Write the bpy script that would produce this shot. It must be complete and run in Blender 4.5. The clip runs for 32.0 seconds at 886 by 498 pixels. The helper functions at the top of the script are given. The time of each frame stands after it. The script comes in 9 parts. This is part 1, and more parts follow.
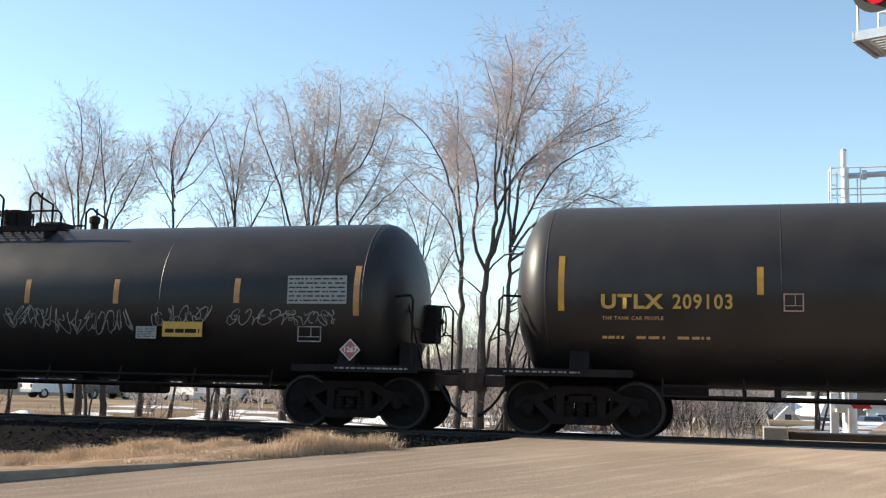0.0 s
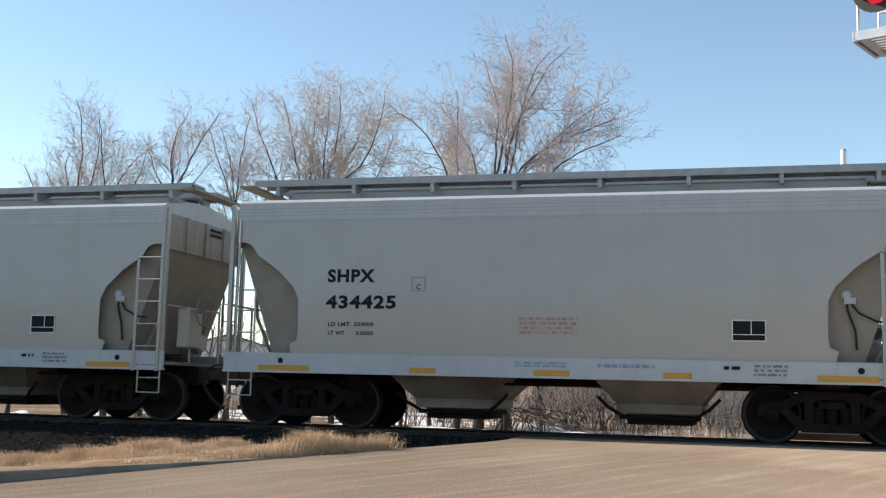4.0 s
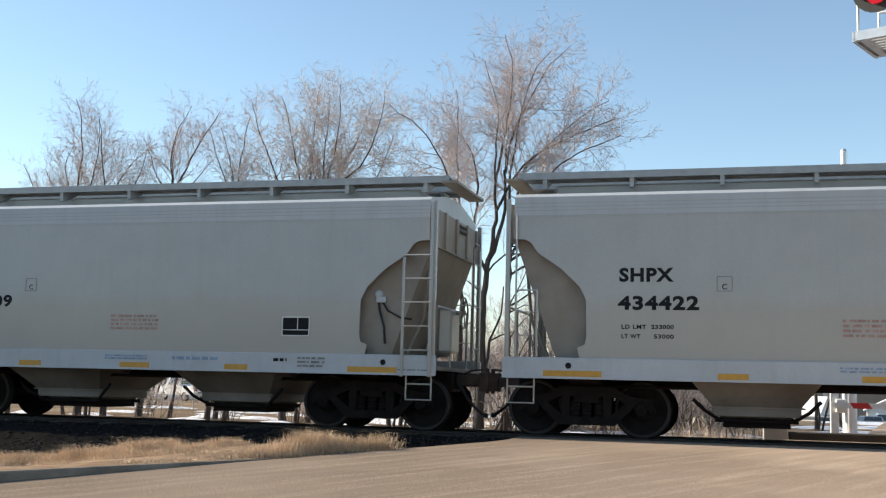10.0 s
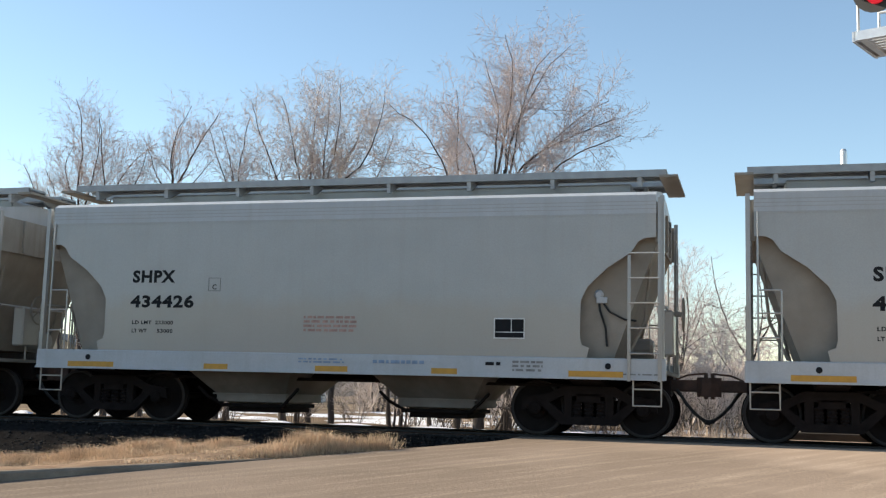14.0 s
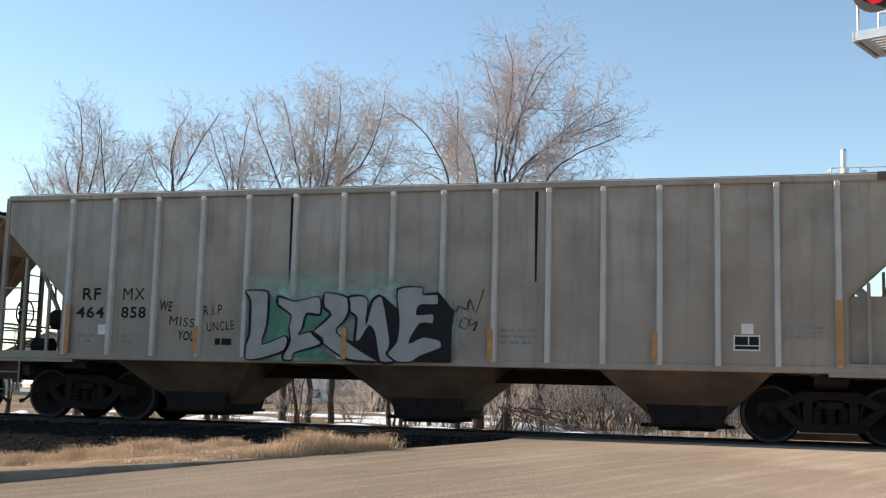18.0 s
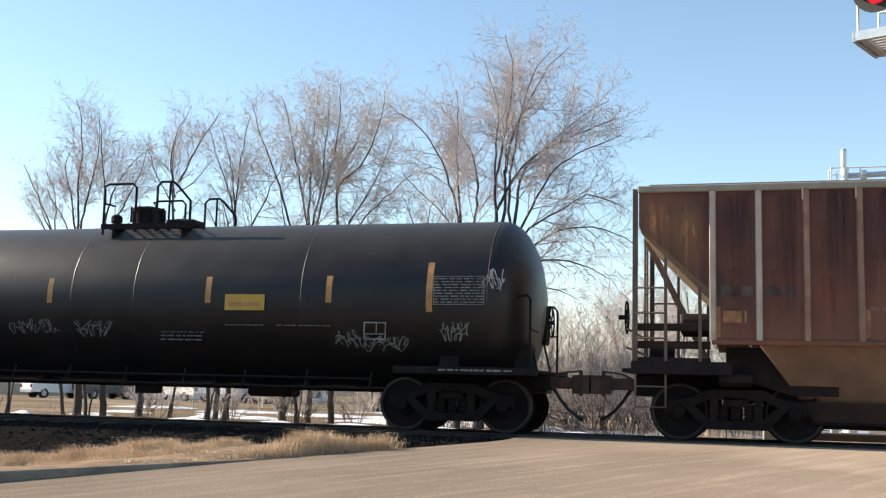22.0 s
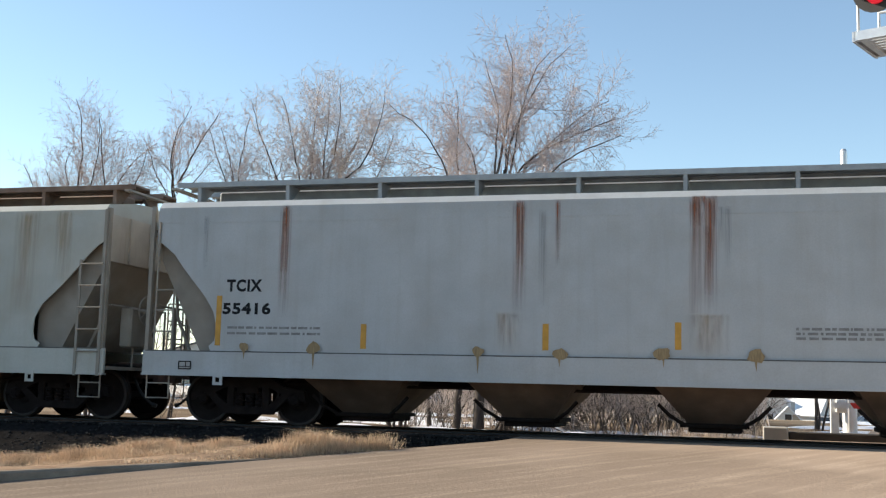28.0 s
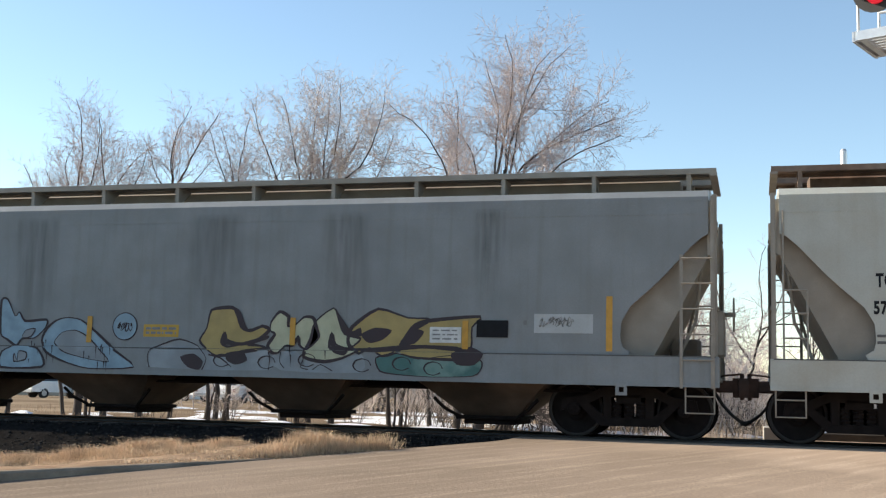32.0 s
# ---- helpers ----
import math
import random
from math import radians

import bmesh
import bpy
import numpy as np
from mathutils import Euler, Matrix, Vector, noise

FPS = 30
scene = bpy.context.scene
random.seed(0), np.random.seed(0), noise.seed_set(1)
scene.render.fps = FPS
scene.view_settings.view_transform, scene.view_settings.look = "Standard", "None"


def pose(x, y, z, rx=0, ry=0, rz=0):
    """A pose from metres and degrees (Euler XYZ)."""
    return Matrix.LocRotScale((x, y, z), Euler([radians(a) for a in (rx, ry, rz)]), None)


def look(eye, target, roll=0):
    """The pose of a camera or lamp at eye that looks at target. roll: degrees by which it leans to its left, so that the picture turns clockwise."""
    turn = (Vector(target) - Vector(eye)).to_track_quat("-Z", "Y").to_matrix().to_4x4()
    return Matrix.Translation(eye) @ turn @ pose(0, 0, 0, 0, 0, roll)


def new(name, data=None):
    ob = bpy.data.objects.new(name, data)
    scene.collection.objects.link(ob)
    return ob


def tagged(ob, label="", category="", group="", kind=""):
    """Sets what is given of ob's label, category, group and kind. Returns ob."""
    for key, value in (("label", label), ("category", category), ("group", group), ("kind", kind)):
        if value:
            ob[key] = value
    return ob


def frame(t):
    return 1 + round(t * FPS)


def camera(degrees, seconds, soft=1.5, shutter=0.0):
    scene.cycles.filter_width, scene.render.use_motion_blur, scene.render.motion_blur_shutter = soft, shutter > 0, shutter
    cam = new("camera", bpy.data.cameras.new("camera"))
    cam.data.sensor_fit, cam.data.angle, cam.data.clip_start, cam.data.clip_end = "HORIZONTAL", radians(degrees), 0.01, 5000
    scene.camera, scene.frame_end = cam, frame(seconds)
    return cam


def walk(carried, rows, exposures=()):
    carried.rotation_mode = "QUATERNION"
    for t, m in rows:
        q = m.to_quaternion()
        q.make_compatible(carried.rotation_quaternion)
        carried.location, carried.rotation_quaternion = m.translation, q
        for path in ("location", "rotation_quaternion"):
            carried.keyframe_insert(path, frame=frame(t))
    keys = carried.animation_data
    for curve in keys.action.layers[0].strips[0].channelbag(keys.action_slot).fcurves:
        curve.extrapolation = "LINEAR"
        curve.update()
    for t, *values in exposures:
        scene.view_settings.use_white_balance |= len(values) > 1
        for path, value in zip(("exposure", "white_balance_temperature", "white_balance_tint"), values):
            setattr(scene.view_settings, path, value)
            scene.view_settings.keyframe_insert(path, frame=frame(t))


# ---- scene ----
# ---- camera ----
cam = camera(43.28, 32.0, soft=1.25)
EYE, AIM = (0.0, -19.50, 0.673), (-2.6973, -9.9549, 1.9409)
# the clip's camera opens up while dark cars pass and stops down for pale ones
EXPOSED = [(0.0, 0.94), (2.0, 0.94), (3.2, 0.84), (4.5, 0.76), (15.0, 0.77), (17.0, 0.78), (18.8, 0.82), (19.8, 0.99), (21.3, 0.98), (22.4, 0.94), (25.2, 0.94), (26.8, 0.84), (28.0, 0.80), (30.0, 0.80), (31.2, 0.85), (32.0, 0.87)]
walk(cam, [(0.0, look(EYE, AIM, 1.475)), (32.0, look(EYE, AIM, 1.475))], EXPOSED)

# ---- light ----
SUN_TO = Vector((-2.68, 0.055, 1.3)).normalized()
SUN_EL = math.asin(SUN_TO.z)
world = bpy.data.worlds.new("sky")
scene.world = world
world.use_nodes = True
wn = world.node_tree
sky = wn.nodes.new("ShaderNodeTexSky")
sky.sky_type = "NISHITA"
sky.sun_disc = False
sky.sun_elevation = SUN_EL
sky.sun_rotation = math.atan2(SUN_TO.x, SUN_TO.y)
sky.air_density, sky.dust_density, sky.ozone_density = 0.95, 0.0, 1.9
tint = wn.nodes.new("ShaderNodeMix")
tint.data_type, tint.blend_type = "RGBA", "MULTIPLY"
tint.inputs[0].default_value, tint.inputs[7].default_value = 1.0, (1.055, 1.015, 0.92, 1)
wn.links.new(sky.outputs[0], tint.inputs[6])
wn.links.new(tint.outputs[2], wn.nodes["Background"].inputs[0])
wn.nodes["Background"].inputs[1].default_value = 0.127
lamp = bpy.data.lights.new("sun", "SUN")
lamp.energy, lamp.angle, lamp.color = 5.0, radians(0.5), (1.0, 0.88, 0.70)
sun = new("sun", lamp)
sun.matrix_world = look(SUN_TO * 100, (0, 0, 0))


# ---- materials ----
def mat(name, color, rough=0.6, metal=0.0, var=0.25, grain=6.0, fine=60.0, bump=0.15, second=None, mix=0.5,
        streak=0.0, dirt=None, dirt_amount=0.0, gloss=0.5, stretch=(1, 1, 1), rand=0.0, coat=0.0, speckle=0.35, height_tone=None, drift=None, worn=None):
    """Two scales of noise over the base colour, optional second colour in patches, vertical streaks and dirt, and fine relief."""
    m = bpy.data.materials.new(name)
    m.use_nodes = True
    nt = m.node_tree
    b = nt.nodes["Principled BSDF"]
    b.inputs["Roughness"].default_value = rough
    b.inputs["Metallic"].default_value = metal
    b.inputs["Specular IOR Level"].default_value = gloss
    b.inputs["Coat Weight"].default_value = coat
    b.inputs["Coat Roughness"].default_value = 0.12
    L = nt.links.new

    def noise_at(scale, detail=4.0, squash=(1, 1, 1)):
        tc = nt.nodes.new("ShaderNodeTexCoord")
        mp = nt.nodes.new("ShaderNodeMapping")
        mp.inputs["Scale"].default_value = squash
        n = nt.nodes.new("ShaderNodeTexNoise")
        n.inputs["Scale"].default_value, n.inputs["Detail"].default_value = scale, detail
        L(tc.outputs["Object"], mp.inputs[0])
        L(mp.outputs[0], n.inputs["Vector"])
        return n

    def ramp(src, lo, hi):
        r = nt.nodes.new("ShaderNodeMapRange")
        r.inputs[1].default_value, r.inputs[2].default_value = lo, hi
        L(src, r.inputs[0])
        return r.outputs[0]

    def blend(fac, a, c, kind="MIX"):
        x = nt.nodes.new("ShaderNodeMix")
        x.data_type, x.blend_type = "RGBA", kind
        if isinstance(fac, float):
            x.inputs[0].default_value = fac
        else:
            L(fac, x.inputs[0])
        for v, i in ((a, 6), (c, 7)):
            if isinstance(v, (tuple, list)):
                x.inputs[i].default_value = (*v[:3], 1)
            else:
                L(v, x.inputs[i])
        return x.outputs[2]

    def scaled(fac, k):
        x = nt.nodes.new("ShaderNodeMath")
        x.operation = "MULTIPLY"
        x.inputs[1].default_value = k
        L(fac, x.inputs[0])
        return x.outputs[0]

    big, small = noise_at(grain, 5.0, stretch), noise_at(fine, 3.0, stretch)
    lo, hi = [c * (1 - var) for c in color], [min(1.0, c * (1 + var)) for c in color]
    out = blend(ramp(big.outputs[0], 0.3, 0.7), lo, hi)
    out = blend(scaled(ramp(small.outputs[0], 0.35, 0.75), speckle), out, [c * 0.75 for c in color])
    if second:
        pn = noise_at(grain * 0.45, 6.0, stretch)
        out = blend(ramp(pn.outputs[0], 0.62 - mix * 0.35, 0.72 - mix * 0.3), out, second)
    if streak:
        sn = noise_at(3.0, 5.0, (2.5, 2.5, 0.16))
        out = blend(scaled(ramp(sn.outputs[0], 0.52, 0.75), streak), out, dirt or (0.08, 0.06, 0.045))
    if dirt and dirt_amount:
        dn = noise_at(1.3, 6.0)
        out = blend(scaled(ramp(dn.outputs[0], 0.42, 0.7), dirt_amount), out, dirt)
    # Another colour blended in by height, with a ragged edge.
    if height_tone:
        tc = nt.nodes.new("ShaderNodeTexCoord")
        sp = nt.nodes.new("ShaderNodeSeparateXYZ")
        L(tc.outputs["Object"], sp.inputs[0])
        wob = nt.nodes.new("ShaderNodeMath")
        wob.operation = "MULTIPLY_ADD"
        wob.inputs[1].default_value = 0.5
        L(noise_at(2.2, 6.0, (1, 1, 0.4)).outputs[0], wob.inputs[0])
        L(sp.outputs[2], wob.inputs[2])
        out = blend(scaled(ramp(wob.outputs[0], height_tone[0] + 0.25, height_tone[1] + 0.25), height_tone[2]), out, height_tone[3])
    if drift:
        tc = nt.nodes.new("ShaderNodeTexCoord")
        mp = nt.nodes.new("ShaderNodeMapping")
        mp.vector_type = "TEXTURE"
        mp.inputs["Rotation"].default_value = (0, 0, radians(drift[1]))
        mp.inputs["Scale"].default_value = (0.34, 4.0, 1)
        dn = nt.nodes.new("ShaderNodeTexNoise")
        dn.inputs["Scale"].default_value, dn.inputs["Detail"].default_value = 1.6, 6.0
        L(tc.outputs["Object"], mp.inputs[0])
        L(mp.outputs[0], dn.inputs["Vector"])
        x = nt.nodes.new("ShaderNodeMath")
        x.operation = "MULTIPLY"
        L(ramp(dn.outputs[0], 0.48, 0.72), x.inputs[0])
        L(ramp(small.outputs[0], 0.66, 0.36), x.inputs[1])
        out = blend(scaled(x.outputs[0], drift[2]), out, drift[0])
    # Multiplies the colour up towards +x, with a ragged border.
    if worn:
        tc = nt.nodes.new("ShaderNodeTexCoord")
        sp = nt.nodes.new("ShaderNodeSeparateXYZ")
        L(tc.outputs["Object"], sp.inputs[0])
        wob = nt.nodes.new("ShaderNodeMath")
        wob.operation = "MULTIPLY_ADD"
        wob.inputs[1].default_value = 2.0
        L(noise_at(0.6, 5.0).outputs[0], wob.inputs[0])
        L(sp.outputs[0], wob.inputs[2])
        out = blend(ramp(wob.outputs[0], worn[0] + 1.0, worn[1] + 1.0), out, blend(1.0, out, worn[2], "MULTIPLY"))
    if rand:
        oi = nt.nodes.new("ShaderNodeObjectInfo")
        out = blend(scaled(oi.outputs["Random"], rand), out, [c * 0.45 for c in color])
    L(out, b.inputs["Base Color"])
    rr = nt.nodes.new("ShaderNodeMapRange")
    rr.inputs[3].default_value, rr.inputs[4].default_value = max(0.03, rough - 0.1), min(1, rough + 0.12)
    L(big.outputs[0], rr.inputs[0])
    L(rr.outputs[0], b.inputs["Roughness"])
    if bump:
        bp = nt.nodes.new("ShaderNodeBump")
        bp.inputs["Strength"].default_value, bp.inputs["Distance"].default_value = bump, 0.02
        L(small.outputs[0], bp.inputs["Height"])
        L(bp.outputs[0], b.inputs["Normal"])
    return m


def glow(name, color, power):
    m = bpy.data.materials.new(name)
    m.use_nodes = True
    b = m.node_tree.nodes["Principled BSDF"]
    b.inputs["Base Color"].default_value = (*color, 1)
    b.inputs["Roughness"].default_value = 0.15
    b.inputs["Emission Color"].default_value = (*color, 1)
    b.inputs["Emission Strength"].default_value = power
    return m


def glassy(name):
    m = bpy.data.materials.new(name)
    m.use_nodes = True
    b = m.node_tree.nodes["Principled BSDF"]
    b.inputs["Base Color"].default_value = (0.03, 0.035, 0.04, 1)
    b.inputs["Roughness"].default_value = 0.05
    b.inputs["Specular IOR Level"].default_value = 0.8
    return m


# The warm lower band is the ground's reflection, put into the paint colour.
GREY_NEW = mat("pale_grey_car_paint", (0.378, 0.382, 0.376), 0.4, 0, 0.05, 1.2, 40, 0.02, streak=0.10, dirt=(0.27, 0.235, 0.19), dirt_amount=0.10, coat=0.5, height_tone=(2.32, 2.05, 0.5, (0.37, 0.315, 0.25)))
GREY_SILL = mat("pale_blue_grey_sill_paint", (0.445, 0.468, 0.492), 0.4, 0, 0.06, 2, 40, 0.03, streak=0.15, dirt=(0.25, 0.21, 0.17), dirt_amount=0.15)
GREY_DUSTY = mat("dusty_grey_end_plate", (0.285, 0.255, 0.215), 0.7, 0, 0.18, 2.5, 40, 0.08, dirt=(0.22, 0.18, 0.14), dirt_amount=0.5)
GREY_ENDS = mat("dust_streaked_grey_end_paint", (0.33, 0.31, 0.275), 0.6, 0, 0.14, 2.0, 40, 0.05, streak=0.6, dirt=(0.20, 0.16, 0.12), dirt_amount=0.45)
CREAM_ENDS = mat("dusty_cream_end_paint", (0.47, 0.43, 0.365), 0.6, 0, 0.12, 2.0, 40, 0.05, streak=0.5, dirt=(0.30, 0.24, 0.18), dirt_amount=0.35)
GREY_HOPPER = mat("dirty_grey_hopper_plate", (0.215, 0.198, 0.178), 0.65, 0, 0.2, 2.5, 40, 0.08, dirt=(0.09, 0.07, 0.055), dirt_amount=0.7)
GALV = mat("galvanised_walkway_steel", (0.31, 0.325, 0.335), 0.5, 0.2, 0.15, 5, 60, 0.1)
GREY_TCIX = mat("weathered_blue_grey_car_paint", (0.42, 0.44, 0.45), 0.42, 0, 0.08, 1.2, 40, 0.03, streak=0.14, dirt=(0.25, 0.22, 0.18), dirt_amount=0.25)
GREY_TCIX_WARM = mat("weathered_pale_beige_grey_car_paint", (0.435, 0.44, 0.40), 0.45, 0, 0.08, 0.8, 40, 0.03, streak=0.14, dirt=(0.28, 0.22, 0.14), dirt_amount=0.35)
GREY_LAST = mat("dull_slate_grey_car_paint", (0.215, 0.228, 0.236), 0.45, 0, 0.12, 1.2, 40, 0.03, streak=0.3, dirt=(0.15, 0.145, 0.13), dirt_amount=0.3)
GREY_RIB = mat("weathered_putty_grey_car_paint", (0.325, 0.287, 0.25), 0.55, 0, 0.16, 1.1, 40, 0.04, second=(0.36, 0.335, 0.305), mix=0.3, streak=0.55, dirt=(0.165, 0.13, 0.10), dirt_amount=0.62, height_tone=(3.4, 2.1, 0.5, (0.215, 0.168, 0.13)))
GREY_RIB_LIGHT = mat("rubbed_pale_rib_paint", (0.43, 0.415, 0.39), 0.5, 0, 0.12, 3, 40, 0.04, streak=0.4, dirt=(0.24, 0.2, 0.16))
BROWN = mat("rusty_oxide_brown_car_paint", (0.060, 0.0165, 0.0145), 0.62, 0, 0.5, 1.2, 40, 0.1, second=(0.125, 0.037, 0.024), mix=0.4, streak=0.5, dirt=(0.18, 0.068, 0.036), dirt_amount=0.35, height_tone=(2.5, 1.4, 0.5, (0.22, 0.092, 0.05)))
BROWN_HOPPER = mat("dusty_brown_hopper_plate", (0.175, 0.114, 0.077), 0.7, 0, 0.25, 2, 40, 0.1, dirt=(0.09, 0.045, 0.03), dirt_amount=0.6)
# Grime and the shade under the cars are both in this dark colour.
DARK_HOPPER = mat("grimy_shade_dark_hopper_plate", (0.125, 0.088, 0.065), 0.75, 0, 0.35, 2, 40, 0.1, dirt=(0.04, 0.03, 0.023), dirt_amount=0.7)
BROWN_UNDER = mat("rusty_black_underframe_steel", (0.031, 0.0195, 0.0165), 0.8, 0, 0.35, 3, 60, 0.15, dirt=(0.05, 0.03, 0.022), dirt_amount=0.5, gloss=0.15)
BROWN_RIB = mat("oxide_brown_rib_paint", (0.20, 0.063, 0.045), 0.6, 0, 0.25, 3, 40, 0.08, streak=0.5, dirt=(0.28, 0.14, 0.08))
WORN_RIB = mat("bleached_brown_rib_paint", (0.27, 0.165, 0.12), 0.6, 0, 0.3, 3, 40, 0.08, second=(0.19, 0.085, 0.055), mix=0.4, streak=0.5, dirt=(0.15, 0.07, 0.045))
RUST_RIB = mat("orange_rust_rib_paint", (0.24, 0.10, 0.055), 0.65, 0, 0.3, 3, 40, 0.08, streak=0.5, dirt=(0.13, 0.05, 0.03))
WORN_MARK = mat("worn_grey_stencil_paint", (0.085, 0.066, 0.06), 0.7, 0, 0.5, 6, 60, 0.02)
STRIPE_RUSTY = mat("rusty_amber_reflective_tape", (0.27, 0.125, 0.05), 0.55, 0, 0.4, 7, 80, 0.02)
CHALK_FAINT = mat("faint_pale_stencil_paint", (0.155, 0.095, 0.07), 0.7, 0, 0.4, 6, 60, 0.02)
PALE_TIP = mat("white_rib_end", (0.62, 0.60, 0.56), 0.5, 0, 0.1, 3, 40, 0.03)
PALE_RIB = mat("bleached_grey_rib_paint", (0.43, 0.355, 0.295), 0.6, 0, 0.2, 3, 40, 0.08, streak=0.6, dirt=(0.2, 0.12, 0.08))
# All three shell colours turn lighter towards the top.
TANK_BLACK = mat("dusty_black_tank_paint", (0.0135, 0.0115, 0.0122), 0.42, 0, 0.25, 1.6, 30, 0.04, streak=0.3, dirt=(0.026, 0.022, 0.020), dirt_amount=0.4, gloss=0.38, height_tone=(2.75, 3.7, 0.9, (0.044, 0.039, 0.035)))
TANK_GLOSS = mat("clean_glossy_black_tank_paint", (0.015, 0.0155, 0.019), 0.32, 0, 0.2, 1.6, 30, 0.02, streak=0.1, dirt=(0.025, 0.025, 0.025), dirt_amount=0.2, gloss=0.35, height_tone=(3.1, 4.0, 0.8, (0.04, 0.04, 0.038)))
TANK_TAN = mat("dusty_black_tank_paint_tan_towards_top", (0.0108, 0.0092, 0.0102), 0.42, 0, 0.25, 1.6, 30, 0.04, streak=0.4, dirt=(0.022, 0.018, 0.017), dirt_amount=0.45, gloss=0.36, height_tone=(2.85, 3.65, 0.95, (0.060, 0.053, 0.045)))
UNDER = mat("grimy_black_underframe_steel", (0.0175, 0.014, 0.0146), 0.8, 0, 0.4, 5, 60, 0.2, dirt=(0.021, 0.0165, 0.015), dirt_amount=0.5, gloss=0.12)
TRUCK = mat("grimy_brown_black_cast_steel", (0.0145, 0.0115, 0.0115), 0.85, 0, 0.4, 5, 60, 0.25, dirt=(0.020, 0.016, 0.0138), dirt_amount=0.5, gloss=0.1)
WHEEL = mat("dark_wheel_steel", (0.0150, 0.0122, 0.0122), 0.8, 0, 0.3, 6, 60, 0.1, gloss=0.1)
RIM = mat("worn_wheel_rim", (0.030, 0.026, 0.0245), 0.55, 0.1, 0.2, 10, 60, 0.05, gloss=0.25)
COUPLER = mat("rusty_coupler_steel", (0.07, 0.04, 0.03), 0.75, 0, 0.4, 6, 60, 0.2)
RUBBER = mat("black_rubber_hose", (0.012, 0.012, 0.012), 0.6, 0, 0.2, 10, 60, 0.05)
BLACK_INK = mat("black_stencil_paint", (0.013, 0.0135, 0.016), 0.65, 0, 0.2, 10, 90, 0.02, gloss=0.15)
WHITE_INK = mat("white_stencil_paint", (0.62, 0.62, 0.60), 0.55, 0, 0.15, 8, 90, 0.02)
CHALK = mat("faded_white_spray_paint", (0.215, 0.215, 0.21), 0.7, 0, 0.5, 5, 60, 0.02)
CHALK_BRIGHT = mat("worn_white_stencil_paint", (0.36, 0.35, 0.34), 0.65, 0, 0.3, 8, 90, 0.02)
GREY_INK = mat("faded_grey_stencil_paint", (0.20, 0.20, 0.20), 0.6, 0, 0.3, 8, 90, 0.02)
RED_INK = mat("faded_red_stencil_paint", (0.36, 0.22, 0.19), 0.6, 0, 0.3, 8, 90, 0.02)
DARK_LINE = mat("thin_charcoal_spray_line", (0.085, 0.085, 0.085), 0.6, 0, 0.3, 6, 60, 0.02)
BLUE_INK = mat("faded_blue_stencil_paint", (0.22, 0.30, 0.42), 0.6, 0, 0.3, 8, 90, 0.02)
YELLOW_INK = mat("yellow_stencil_paint", (0.46, 0.27, 0.055), 0.55, 0, 0.15, 8, 90, 0.02)
STRIPE = mat("amber_reflective_tape", (0.52, 0.27, 0.035), 0.45, 0, 0.15, 8, 90, 0.02)
STRIPE_DULL = mat("grimy_amber_reflective_tape", (0.38, 0.19, 0.06), 0.5, 0, 0.25, 8, 90, 0.02)
YELLOW_SIGN = mat("yellow_notice_panel", (0.48, 0.29, 0.04), 0.5, 0, 0.12, 8, 90, 0.02)
PANEL_GREY = mat("pale_grey_data_panel", (0.26, 0.27, 0.27), 0.55, 0, 0.12, 8, 90, 0.02)
RUST_PALE = mat("pale_ochre_rust_run", (0.29, 0.21, 0.11), 0.75, 0, 0.3, 8, 60, 0.05, stretch=(6, 6, 0.8))
PINK = mat("pink_spray_paint", (0.40, 0.175, 0.235), 0.55, 0, 0.2, 3, 60, 0.02, second=(0.40, 0.105, 0.165), mix=0.3)
SILVER = mat("silver_spray_paint", (0.255, 0.258, 0.255), 0.45, 0.1, 0.14, 4, 60, 0.02, streak=0.3, dirt=(0.22, 0.21, 0.2))
GREEN = mat("green_spray_paint", (0.045, 0.155, 0.105), 0.55, 0, 0.25, 3, 60, 0.02, second=(0.13, 0.27, 0.20), mix=0.25)
PALE_SPRAY = mat("thin_pale_grey_blue_spray_paint", (0.27, 0.30, 0.32), 0.6, 0, 0.2, 3, 60, 0.02, second=(0.215, 0.235, 0.25), mix=0.4)
TEAL = mat("streaky_dark_teal_spray_paint", (0.06, 0.15, 0.14), 0.6, 0, 0.3, 3, 60, 0.02, second=(0.16, 0.26, 0.23), mix=0.35)
GOLD = mat("mustard_spray_paint", (0.36, 0.27, 0.10), 0.55, 0, 0.15, 4, 60, 0.02)
LIME = mat("pale_cream_lime_spray_paint", (0.44, 0.44, 0.30), 0.55, 0, 0.15, 4, 60, 0.02)
SKYBLUE = mat("light_blue_spray_paint", (0.23, 0.335, 0.41), 0.55, 0, 0.2, 4, 60, 0.02)
PLUM = mat("blackish_plum_spray_paint", (0.030, 0.017, 0.022), 0.55, 0, 0.2, 4, 60, 0.02)
STEEL_RAIL = mat("dull_rail_steel", (0.020, 0.017, 0.016), 0.7, 0.0, 0.15, 10, 80, 0.05)
RAIL_WEB = mat("rusty_rail_web", (0.075, 0.045, 0.032), 0.8, 0, 0.3, 10, 80, 0.2)
TIE = mat("weathered_dark_timber", (0.06, 0.05, 0.042), 0.85, 0, 0.3, 6, 50, 0.3, rand=0.5, stretch=(1, 5, 1))
# The last factor makes the road paler towards the right, by x alone.
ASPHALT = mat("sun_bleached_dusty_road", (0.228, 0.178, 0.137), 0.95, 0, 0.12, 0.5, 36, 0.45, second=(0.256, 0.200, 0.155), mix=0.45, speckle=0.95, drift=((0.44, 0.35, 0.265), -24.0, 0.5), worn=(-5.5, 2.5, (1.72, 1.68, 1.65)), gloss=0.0)
